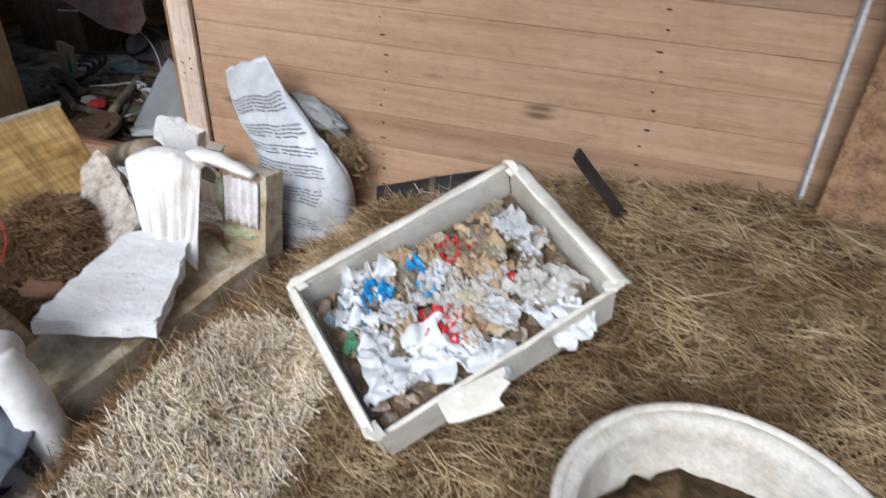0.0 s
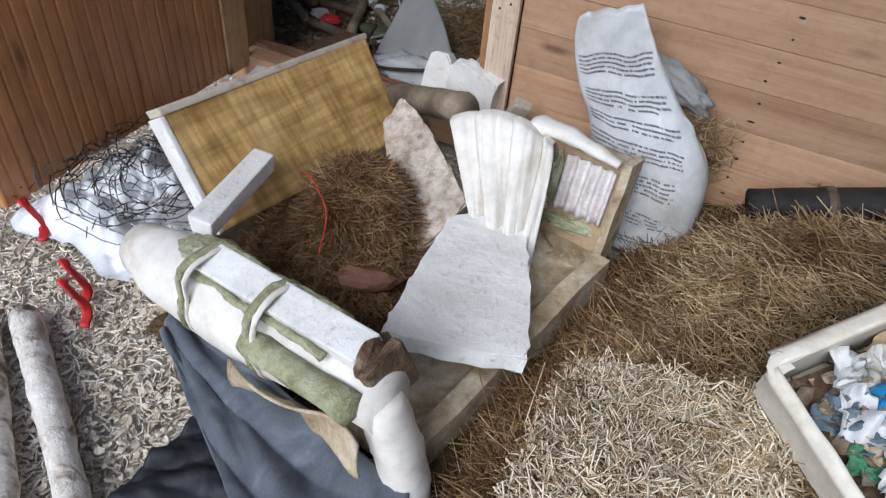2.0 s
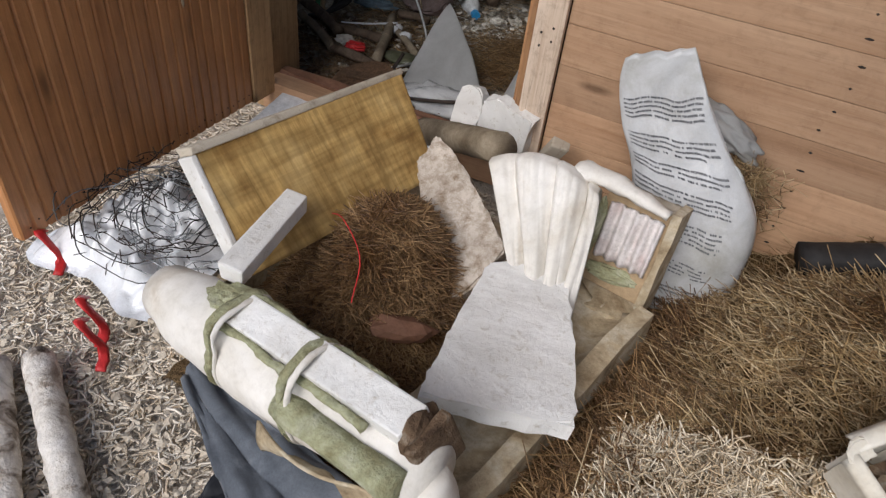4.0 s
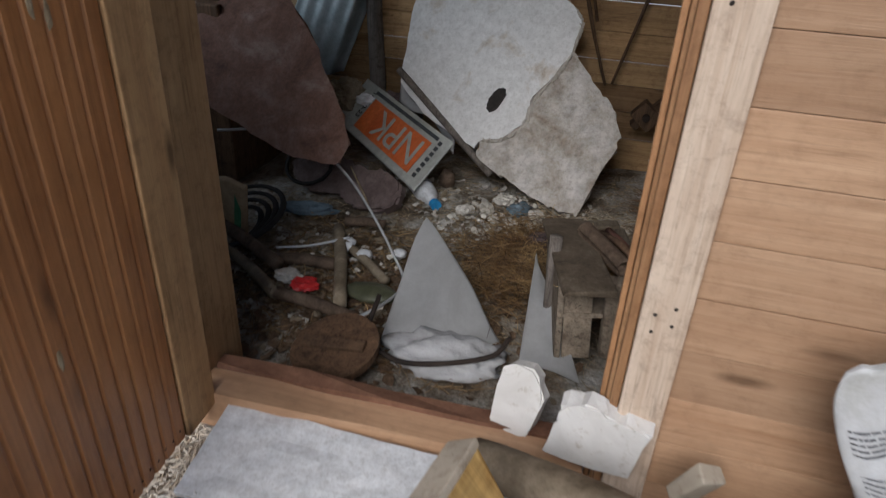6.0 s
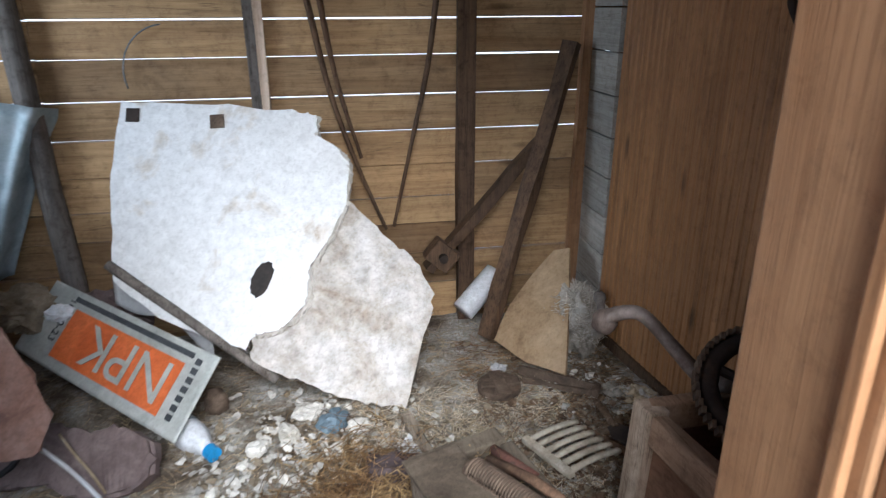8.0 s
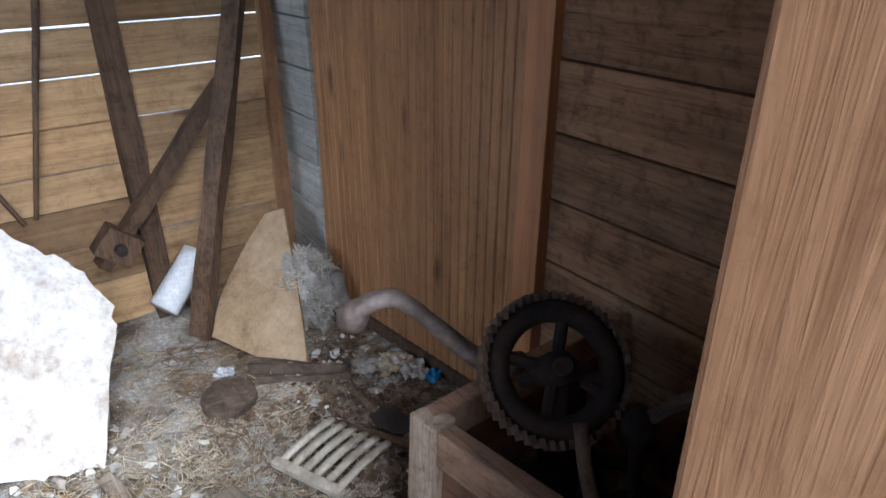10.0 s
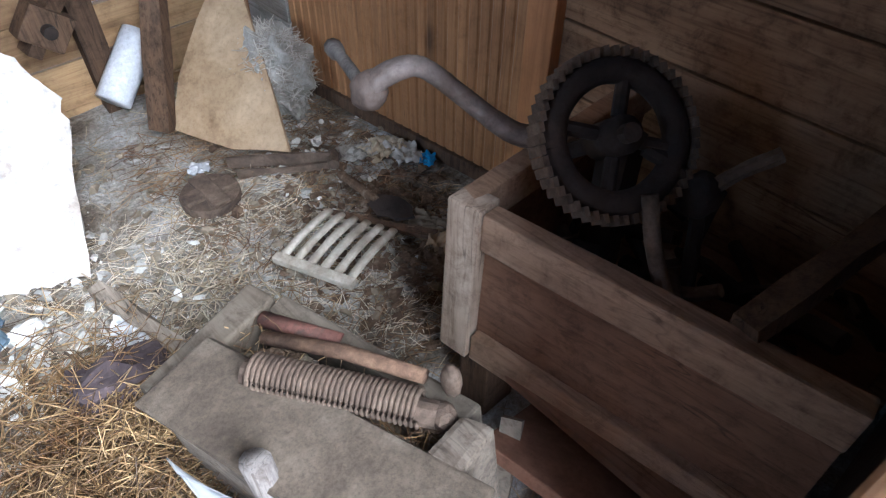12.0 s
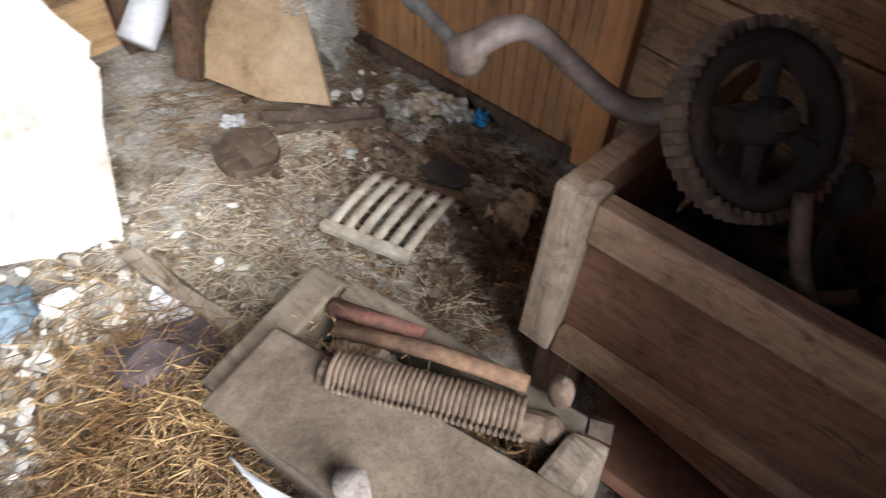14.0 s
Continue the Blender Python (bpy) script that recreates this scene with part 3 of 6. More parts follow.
for k in range(-5, 16):
    z = SEAM + 0.1246 * k
    bm = box((-0.657, 2.92 + rng.uniform(-0.0012, 0.0012), z + 0.0006), (1.6, 2.9445, z + 0.124), 0.0018)
    part("plank", bm, M_PINE, wall_front)
    for col in (0.085, 0.99):
        for dz in (0.034, 0.092):
            cx = col + rng.uniform(-0.012, 0.012)
            bm = lump((cx, 2.9195, z + dz), (rng.uniform(0.004, 0.013), 0.0022, rng.uniform(0.003, 0.0045)), k + 9, 0.2, 1)
            part("nail", bm, M_HOLE, wall_front)
for k in range(-5, 16, 2):
    bm = box((1.62, 2.92, SEAM + 0.249 * k / 2 + 0.003), (2.62, 2.9445, SEAM + 0.249 * (k / 2 + 1) - 0.003), 0.003)
    part("plank", bm, M_PINE, wall_front)

door_frame = thing("door_frame", (-1.25, 3.0, 0), "pine door frame with worn edges round the dark doorway", "door frame", kind="structure")
part("trim", box((-0.752, 2.896, 0.0), (-0.660, 2.919, 2.2), 0.004), M_PINE_V, door_frame, "pale pine casing board")
part("trim", box((-0.772, 2.905, 0.0), (-0.754, 2.928, 2.2), 0.003), M_JAMB, door_frame)
part("jamb", box((-0.780, 2.930, 0.0), (-0.748, 3.110, 2.16), 0.005), M_JAMB, door_frame, "orange-brown pine jamb with knots")
part("stop", box((-0.793, 2.944, 0.0), (-0.781, 2.962, 2.14), 0.003), M_JAMB, door_frame)
part("jamb", box((-1.85, 2.875, 0.0), (-1.80, 3.09, 2.16), 0.005), M_STILE, door_frame, "yellowed pine hinge jamb")
part("head", box((-1.799, 2.93, 2.10), (-0.781, 3.09, 2.16), 0.004), M_JAMB, door_frame)
part("threshold", beam((-1.797, 2.905, 0.07), (-0.80, 2.96, 0.075), 0.10, 0.11, 0, 0.008, 0.006), M_PINE, door_frame, "split pale threshold beam")
part("threshold_cap", beam((-1.797, 2.985, 0.125), (-0.80, 3.01, 0.12), 0.05, 0.03, 0, 0.006, 0.008, 8), M_REDBROWN, door_frame, "splintered red-brown threshold strip")
for z in (0.56, 0.60, 1.17, 1.20, 1.75):
    for x in (-0.725, -0.69):
        part("nail", lump((x, 2.8955, z + 0.02 * (x > -0.7)), (0.0045, 0.002, 0.0045), 3, 0.1, 1), M_HOLE, door_frame)


def grooved(width, height, pitch, depth, thick):
    """A board panel of upright beads: x along the width, z up, beads on the -y side."""
    bm = bmesh.new()
    prof = [(0, thick)]
    n = round(width / pitch)
    for i in range(n):
        a = width * i / n
        p = width / n
        prof += [(a, 0.0 + depth), (a + p * 0.12, 0.0), (a + p * 0.8, 0.0), (a + p * 0.9, depth * 0.9)]
    prof += [(width, depth), (width, thick)]
    lo = [bm.verts.new((x, y, 0)) for x, y in prof]
    hi = [bm.verts.new((x, y, height)) for x, y in prof]
    m = len(prof)
    for i in range(m):
        bm.faces.new((lo[i], lo[(i + 1) % m], hi[(i + 1) % m], hi[i]))
    bm.faces.new(lo)
    bm.faces.new(hi[::-1])
    return bm


# ---- the open door leaf ----
door = thing("door_1", (-1.70, 2.3, 0.1), "open red-brown ledged door with grooved upright boards", "door", kind="structure")
DOOR_A, DOOR_B = Vector((-1.655, 1.755, 0.105)), Vector((-1.745, 2.865, 0.075))
d = (DOOR_B - DOOR_A)
dm = Matrix.Translation(DOOR_A) @ Matrix.Rotation(math.atan2(d.y, d.x), 4, "Z")
bm = grooved(d.length - 0.13, 1.98, 0.042, 0.0045, 0.035)
bmesh.ops.transform(bm, matrix=dm, verts=bm.verts)
part("leaf", bm, M_DOOR, door)
bm = box((d.length - 0.128, -0.006, -0.01), (d.length, 0.036, 1.99), 0.004, dm)
part("stile", bm, M_STILE, door, "yellowed bare pine stile")
rng = random.Random(8)
for i in range(34):
    u = 0.03 + i * 0.03
    part("nail", lump(dm @ Vector((u, -0.001, 0.03 + rng.uniform(-0.008, 0.008))), (0.002, 0.003, 0.003), i, 0.1, 1), M_HOLE, door)
for u, v in ((0.55, 0.9), (0.62, 0.78), (0.83, 1.02), (0.86, 1.0), (0.7, 0.45)):
    part("chip", lump(dm @ Vector((u, -0.001, v)), (0.0015, 0.006, 0.022), int(u * 50), 0.4, 2), M_PADDING, door, "bare chip in the stain")

# ---- yard side ----
# Unseen roof added to hold overhead sky light off the hay and wall.
solo("ceiling_porch", box((-0.40, 0.95, 2.40), (2.62, 2.915, 2.46), 0), M_ROOF, "unseen boarded roof added to block sky light over the hay heap", "ceiling", kind="structure")
solo("ceiling_shed", box((-3.65, 2.92, 2.505), (0.4, 5.35, 2.56), 0), M_ROOF, "dark boarded shed roof", "ceiling", kind="structure")

# ---- shed walls ----
GAPS = [0.03, 0.17, 0.31, 0.445, 0.562, 0.698, 0.838, 0.982, 1.13, 1.266, 1.397, 1.53, 1.67, 1.81, 1.95, 2.09, 2.23, 2.37]
wall_back = thing("wall_back", (-1.6, 5.2, 0), "brown board siding with daylight showing through the gaps", "wall", kind="structure")
rng = random.Random(12)
for z0, z1 in zip([-0.1] + GAPS, GAPS + [2.5]):
    g = rng.uniform(0.0014, 0.0036)
    for xa, xb in ((-3.6, -2.18), (-2.178, -0.632), (-0.63, 0.28)):
        e = rng.uniform(-0.0015, 0.0015)
        bm = box((xa, 5.19, z0 + g + e * (xa > -3)), (xb, 5.214, z1 - g + e), 0.0025, jitter=0.0022, seed=int(z0 * 100) + int(xa * 7))
        part("plank", bm, M_BACK, wall_back)
wall_side = thing("wall_right", (0.05, 4.1, 0), "dark plank side wall of the shed", "wall", kind="structure")
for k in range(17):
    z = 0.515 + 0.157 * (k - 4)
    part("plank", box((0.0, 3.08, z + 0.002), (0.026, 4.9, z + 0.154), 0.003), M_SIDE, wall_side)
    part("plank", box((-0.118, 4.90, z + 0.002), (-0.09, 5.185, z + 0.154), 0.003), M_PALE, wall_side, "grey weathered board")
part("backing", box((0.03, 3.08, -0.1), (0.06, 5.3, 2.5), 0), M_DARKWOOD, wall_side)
wall_left = thing("wall_left", (-3.55, 4.1, 0), "dark plank end wall of the shed", "wall", kind="structure")
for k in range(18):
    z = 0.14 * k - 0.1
    # opening left in the end wall only for the added fill lamp
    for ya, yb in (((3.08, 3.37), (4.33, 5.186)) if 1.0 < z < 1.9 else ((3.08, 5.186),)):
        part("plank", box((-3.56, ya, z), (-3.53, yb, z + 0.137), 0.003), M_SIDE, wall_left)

frame_posts = thing("shed_frame", (-1.2, 5.15, 0), "old wooden studs standing against the siding", "timber frame", kind="structure")
part("post", tube(spline([(-2.165, 5.135, 0.0), (-2.19, 5.14, 0.5), (-2.21, 5.135, 1.1), (-2.25, 5.13, 2.42)], 14), 0.042, 10, wobble=0.06), M_GREYWOOD, frame_posts, "grey round stud", True)
part("post", beam((-1.425, 5.17, 0.2), (-1.43, 5.17, 2.44), 0.035, 0.035, 0, 0.003), M_GREYWOOD, frame_posts)
part("post", beam((-1.392, 5.168, 0.2), (-1.398, 5.168, 2.44), 0.022, 0.03, 0, 0.003), M_PINE_V, frame_posts)
part("post", beam((-0.625, 5.15, 0.0), (-0.632, 5.15, 2.44), 0.055, 0.07, 0, 0.006, 0.004), M_DARKWOOD, frame_posts)
part("post", beam((-0.145, 5.165, 0.0), (-0.115, 5.165, 2.44), 0.045, 0.045, 0, 0.004), M_JAMB, frame_posts)

# grooved leaf standing along the side wall
leaf = thing("spare_door", (-0.08, 4.4, 0.03), "varnished brown door leaf with grooved boards standing by the wall", "door")
LA, LB = Vector((-0.122, 4.885, 0.05)), Vector((-0.035, 4.02, 0.06))
d = LB - LA
lm = Matrix.Translation(LA) @ Matrix.Rotation(math.atan2(d.y, d.x), 4, "Z") @ Matrix.Rotation(radians(-0.8), 4, "X")
bm = grooved(d.length, 2.0, 0.034, 0.004, 0.03)
bmesh.ops.transform(bm, matrix=lm, verts=bm.verts)
part("leaf", bm, M_PANEL, leaf)
part("rail", box((0.0, -0.012, -0.045), (d.length, 0.03, 0.0), 0.004, lm), M_DARKWOOD, leaf)
part("stile", box((d.length + 0.002, -0.016, -0.03), (d.length + 0.075, 0.035, 2.0), 0.005, lm), M_DOOR, leaf)
part("handle", tube(spline([lm @ Vector((0.93 * d.length, -0.01, 1.36)), lm @ Vector((0.93 * d.length, -0.035, 1.34)), lm @ Vector((0.93 * d.length, -0.035, 1.26)), lm @ Vector((0.95 * d.length, -0.02, 1.21))], 10), 0.012, 8), M_IRON, leaf, "dark iron pull", True)
M_ROT = surface("rotten brown wood", [(0.3, (0.06, 0.035, 0.02)), (0.55, (0.17, 0.11, 0.065)), (0.75, (0.4, 0.33, 0.25))], 24, 0.95, bump_scale=70, bump_strength=1.0, bump_dist=0.01)

# ---- right side of the yard: strip, board, tub ----
strip = thing("steel_strip", (1.47, 2.905, 0.35), "pale perforated steel strip standing at the wall", "metal strip")
part("strip", beam((1.492, 2.905, 0.36), (1.44, 2.905, 2.2), 0.052, 0.012, 0, 0.002, 0.001), M_STEEL, strip)
for k in range(22):
    z = 0.42 + 0.08 * k
    part("hole", lump((1.4915 - 0.0283 * (z - 0.36), 2.8985, z), (0.008, 0.0012, 0.014), 1, 0.0, 1), M_HOLE, strip)
# The plywood's shade is put into its colour by the darker board material.
solo("plywood_sheet", box((1.52, 2.80, 0.30), (2.45, 2.825, 2.1), 0.003, None, 0.004), M_SIDE, "plywood sheet leaning at the end of the wall, coloured darker brown for shade", "plywood")


def ring_wall(centre, r0, r1, h, thick, sides=40):
    bm = bmesh.new()
    c = Vector(centre)
    prof = [(r0, 0), (r0 + (r1 - r0) * 0.55, h * 0.6), (r1, h * 0.93), (r1 + 0.012, h), (r1 + 0.004, h + 0.012), (r1 - thick, h + 0.004), (r1 - thick, h * 0.9), (r0 - thick, 0.012), (0.001, 0.012)]
    rings = []
    for r, z in prof:
        rings.append([bm.verts.new(c + Vector((r * math.cos(a), r * math.sin(a), z))) for a in (2 * math.pi * k / sides for k in range(sides))])
    for p, q in zip(rings, rings[1:]):
        for i in range(sides):
            bm.faces.new((p[i], p[(i + 1) % sides], q[(i + 1) % sides], q[i]))
    bm.faces.new(rings[0][::-1])
    return bm


tub = thing("tub", (1.23, 1.60, 0.16), "round beige tub standing in the hay", "tub")
part("body", ring_wall((1.23, 1.60, 0.16), 0.25, 0.28, 0.27, 0.028), M_TUB, tub, smooth=True)
part("rim", tube([(1.23 + 0.288 * math.cos(a), 1.60 + 0.288 * math.sin(a), 0.438) for a in (2 * math.pi * k / 40 for k in range(41))], 0.011, 8, False), M_TUB, tub, smooth=True)

# Dark lump added to paint the shadow inside the tub.
solo("tub_litter", lump((1.23, 1.60, 0.29), (0.236, 0.236, 0.05), 4, 0.3, 4, 3.0), M_HAYBASE, "dark lump added as the shadowed bottom of the tub", "hay", True, "stuff")

# ---- the cream tray full of rubbish ----
TRAY = plane_frame((0.253, 1.948, 0.45), (0.415, 0.402, 0.213), (-0.326, 0.245, 0.1))
TRAY = Matrix.Translation((0, 0, 0)) @ TRAY
L, W, D = 0.61, -0.42, 0.14
tray = thing("plastic_tray", TRAY @ Vector((L / 2, W / 2, -D)), "cracked cream plastic tray full of rubbish in the hay", "tray")


def tray_wall(name, a, b, h0, h1, label=""):
    """An upright side from a to b in the tray's own plane, its rim broken."""
    a, b = Vector((*a, 0)), Vector((*b, 0))
    n = 10
    out = [(0, -D)]
    rr = random.Random(len(name) + int(a.x * 100))
    dist = (b - a).length
    rim = [(dist * i / n, (h0 + (h1 - h0) * i / n) + rr.uniform(-0.006, 0.004)) for i in range(n + 1)]
    out = rim[::-1] + [(0, -D), (dist, -D)]
    frame_m = TRAY @ plane_frame(a, b - a, (0, 0, 1))
    return part("side", slab(out, 0.011, frame_m, 0.0, 1, 2, 0.003), M_BOXPLASTIC, tray, label)


tray_wall("a", (0, 0), (L, 0), 0.0, 0.012)
tray_wall("bb", (L, 0), (L, W), 0.012, 0.0)
tray_wall("ccc", (L, W), (0, W), 0.0, -0.012)
tray_wall("dddd", (0, W), (0, 0), -0.03, 0.0)
part("bottom", box((0, W, -D - 0.01), (L, 0, -D), 0.002, TRAY), M_BOXPLASTIC, tray)
for x, y, a in ((0, 0, 20), (L, 0, -70), (L, W, 160), (0, W, 110)):
    bm = slab([(-0.022, -0.012), (0.02, -0.016), (0.024, 0.012), (0.0, 0.02), (-0.02, 0.014)], 0.005,
              TRAY @ Matrix.Translation((x, y, 0.012)) @ Matrix.Rotation(radians(a), 4, "Z") @ Matrix.Rotation(radians(24), 4, "X"), 0.004, 2, int(9 * x + 3), 0.002)
    part("corner", bm, M_BOXPLASTIC, tray, "folded corner tab")
bm = slab([(0, 0), (0.16, 0.01), (0.14, 0.03), (0.16, 0.05), (0.11, 0.055), (0.12, 0.08), (0.04, 0.07), (0.0, 0.05)], 0.006,
          TRAY @ Matrix.Translation((0.14, W - 0.012, -0.005)) @ Matrix.Rotation(radians(-160), 4, "X"), 0.004, 2, 4)
part("flap", bm, M_BOXPLASTIC, tray, "torn flap of the rim")


for (xa, ya), (xb, yb), wide, drop in (((L, 0.01), (L, W - 0.01), 0.05, -0.03), ((L, 0.0), (0.0, 0.0), -0.03, -0.012), ((-0.004, 0.0), (0.0, W), -0.022, -0.018)):
    def flange(u, v, xa=xa, ya=ya, xb=xb, yb=yb, wide=wide, drop=drop):
        along = Vector((xb - xa, yb - ya, 0))
        out = Vector((-along.y, along.x, 0)).normalized()
        return TRAY @ (Vector((xa, ya, 0.012)) + along * u + out * wide * v + Vector((0, 0, drop * v * v + 0.006 * noise.noise(Vector((u * 7, v * 3, wide * 90))))))
    part("rim", sheet(flange, 24, 4, 0.004), M_BOXPLASTIC, tray, "turned-out rim of the tray", True)


def wad(centre, size, seed, m):
    """A crumpled sheet: torn outline, sharp creases."""
    off = Vector((seed * 1.7, seed * 0.9, 3.1))

    def f(u, v):
        a, b = 2 * u - 1, 2 * v - 1
        k = 1 + 0.3 * noise.noise(Vector((a * 1.5, b * 1.5, seed)))
        crease = abs(noise.noise(Vector((a * 1.8, b * 1.8, 0)) + off)) + 0.5 * abs(noise.noise(Vector((a * 4.2, b * 4.2, 1)) + off))
        curl = 0.35 * noise.noise(Vector((a * 0.9, b * 0.9, 7)) + off)
        side = Vector((noise.noise(Vector((a * 2, b * 2, 4)) + off), noise.noise(Vector((a * 2, b * 2, 9)) + off), 0)) * 0.3
        return Vector(centre) + m @ Vector(((a * k + side.x) * size[0], (b * k + side.y) * size[1], (crease * 2.0 + curl) * size[2]))
    return sheet(f, 18, 16, 0)


def crumple(centre, size, seed, m=None, sub=3, rough=0.42, freq=2.1):
    return lump(centre, size, seed, rough, sub, freq, m)


rng = random.Random(21)
SCRAPS = [(M_PLASTICSCRAP, "crumpled white plastic bag", 0.13, -0.10, 0.075, 0.05), (M_PLASTICSCRAP, "crumpled clear plastic wrap", 0.13, -0.30, 0.085, 0.045),
          (M_BLUE, "blue and white wrapper", 0.27, -0.12, 0.05, 0.03), (M_RED, "red wrapper", 0.36, -0.10, 0.028, 0.03),
          (M_CARD, "crumpled brown paper", 0.46, -0.12, 0.06, 0.04), (M_PLASTICSCRAP, "torn plastic bag", 0.27, -0.36, 0.07, 0.03),
          (M_PAPER, "pale packing scrap", 0.47, -0.28, 0.045, 0.04), (M_RED, "red plastic scrap", 0.22, -0.22, 0.022, 0.014),
          (M_CARD, "crumpled brown card", 0.33, -0.30, 0.05, 0.03), (M_PADDING, "soiled cotton wad", 0.33, -0.20, 0.05, 0.03),
          (M_CARD, "brown paper wad", 0.42, -0.21, 0.04, 0.03), (M_TEAL, "blue-grey rag", 0.07, -0.12, 0.045, 0.03), (M_GREEN, "green wrapper", 0.06, -0.18, 0.03, 0.02),
          (M_PAPER, "yellowed paper", 0.53, -0.33, 0.05, 0.02), (M_PLASTICSCRAP, "white carrier bag", 0.49, -0.39, 0.07, 0.03), (M_RED, "red wrapper", 0.30, -0.33, 0.022, 0.016),
          (M_CARD, "brown paper scrap", 0.24, -0.05, 0.05, 0.02), (M_PAPER, "pale paper scrap", 0.55, -0.18, 0.04, 0.025), (M_BLUE, "blue printed bag corner", 0.15, -0.11, 0.034, 0.05)]
for i, (mm, lab, x, y, s, h) in enumerate(SCRAPS):
    at = TRAY @ Vector((x, y, -0.064))
    solo("rubbish", wad(at, (s * 1.15, s * rng.uniform(0.75, 1.0), h * 1.1), i + 2, TRAY.to_3x3().to_4x4() @ Matrix.Rotation(rng.uniform(0, 6), 4, "Z")), mm,
         lab + " in the cream tray", "rubbish", True, group="rubbish in the tray")
bm = height_sheet(0.012, L - 0.012, W + 0.012, -0.012, 0.015, lambda x, y: -0.07 + 0.016 * noise.fractal(Vector((x * 22, y * 22, 5)), 1, 2, 4))
bmesh.ops.transform(bm, matrix=TRAY, verts=bm.verts)
for i in range(60):
    mm, lab = rng.choice([(M_BAGFILM, "clear plastic wrap"), (M_PADDING, "soiled cotton wad"), (M_PAPER, "pale crumpled paper"), (M_CARD, "brown paper scrap"), (M_TARP, "dry brown leaf wad"), (M_TARP, "dry brown leaf wad"), (M_BAGFILM, "clear plastic scrap"), (M_RED, "red wrapper scrap"), (M_ROT, "dark rotten wad")])
    s_ = rng.uniform(0.018, 0.05)
    solo("rubbish", wad(TRAY @ Vector((rng.uniform(0.06, L - 0.06), rng.uniform(W + 0.06, -0.06), rng.uniform(-0.058, -0.035))), (s_, s_ * rng.uniform(0.4, 0.9), s_ * 0.5), i + 60, TRAY.to_3x3().to_4x4() @ Matrix.Rotation(rng.uniform(0, 6), 4, "Z")), mm,
         lab + " in the cream tray", "rubbish", True, group="rubbish in the tray")
solo("rubbish_layer", bm, M_ROT, "matted dirt and leaves lying in the tray", "rubbish", True, "stuff")
bm = bmesh.new()
rng = random.Random(33)
for i in range(260):
    c = Vector((rng.uniform(0.03, L - 0.03), rng.uniform(W + 0.03, -0.03), -0.06 + rng.uniform(0, 0.014)))
    s = rng.uniform(0.008, 0.025)
    rot = Euler((rng.uniform(-0.7, 0.7), rng.uniform(-0.7, 0.7), rng.uniform(0, 6))).to_matrix()
    vs = [bm.verts.new(TRAY @ (c + rot @ Vector((s * px, s * py * 0.7, 0.004 * math.sin(px * 3 + i))))) for px, py in ((-1, -1), (0.2, -0.8), (1, 0.1), (0.4, 1), (-0.8, 0.7))]
    bm.faces.new(vs)
solo("paper_bits", bm, surface("leaf and paper bits", [(0.3, (0.16, 0.1, 0.055)), (0.5, (0.34, 0.25, 0.16)), (0.65, (0.6, 0.54, 0.45))], 30, 0.9, island=0.6), "small bits of paper and leaf in the tray", "rubbish", kind="stuff")

# black pipe by the wall, flat iron
pipe = thing("stove_pipe", (0.37, 2.78, 0.2), "black tarred pipe lying in the hay by the wall", "pipe")
part("tube", tube(spline([(0.155, 2.70, 0.295), (0.37, 2.77, 0.345), (0.62, 2.845, 0.40)], 10), 0.052, 14, wobble=0.03, squash=0.8), M_RUBBER, pipe, smooth=True)
part("band", tube([(0.33, 2.757, 0.334), (0.35, 2.763, 0.339)], 0.057, 14, squash=0.83), M_RUST, pipe, "rusty band", True)
solo("iron_bar", beam((0.806, 2.622, 0.62), (0.985, 2.64, 0.42), 0.045, 0.012, 20, 0.003, 0.002), M_IRON, "dark flat iron bar stuck in the hay", "iron bar")

# ---- the printed sack ----
sack = thing("feed_sack", (-0.2, 2.68, 0.1), "white printed plastic sack standing half full against the wall", "sack")


def polyline(knots, x):
    for (a, p), (b, q) in zip(knots, knots[1:]):
        if x <= b:
            return p + (q - p) * (x - a) / (b - a) if x > a else p
    return knots[-1][1]


SACK_LEFT = [(0.0, -0.25), (0.3, -0.30), (0.45, -0.365), (0.56, -0.415), (0.65, -0.445), (0.72, -0.43)]
SACK_RIGHT = [(0.0, 0.05), (0.29, 0.045), (0.38, 0.005), (0.45, -0.075), (0.52, -0.165), (0.61, -0.225), (0.72, -0.30)]
SACK_DEEP = [(0.0, 0.10), (0.25, 0.10), (0.40, 0.05), (0.52, 0.02), (0.72, 0.007)]


def sack_at(u, v):
    """u round the sack, v from foot to mouth: full below, empty and limp above."""
    a = 2 * math.pi * u
    z = 0.02 + 0.67 * v
    lo, hi, deep = (sum(polyline(k, z + dz) for dz in (-0.04, -0.02, 0.0, 0.02, 0.04)) / 5 for k in (SACK_LEFT, SACK_RIGHT, SACK_DEEP))
    ca, sa = math.cos(a), math.sin(a)
    x = (lo + hi) / 2 + (hi - lo) / 2 * math.copysign(abs(ca) ** 0.75, ca)
    limp = smooth(0.5, 0.85, v)
    y = 2.70 + 0.055 * v + deep * math.copysign(abs(sa) ** 0.8, sa)
    y += 0.016 * limp * noise.noise(Vector((x * 17 - 6 * z, z * 2.5, 3))) + 0.010 * noise.noise(Vector((x * 9, z * 9, 6 + 2 * (sa > 0))))
    y += 0.006 * abs(noise.noise(Vector((x * 22 + 9 * z, z * 12, 1))))
    z += (0.035 * ca * limp + 0.016 * noise.noise(Vector((x * 24, 1, 2))) * smooth(0.85, 1, v)) + 0.008 * noise.noise(Vector((ca * 3, z * 6, 2)))
    return Vector((x, y, z))


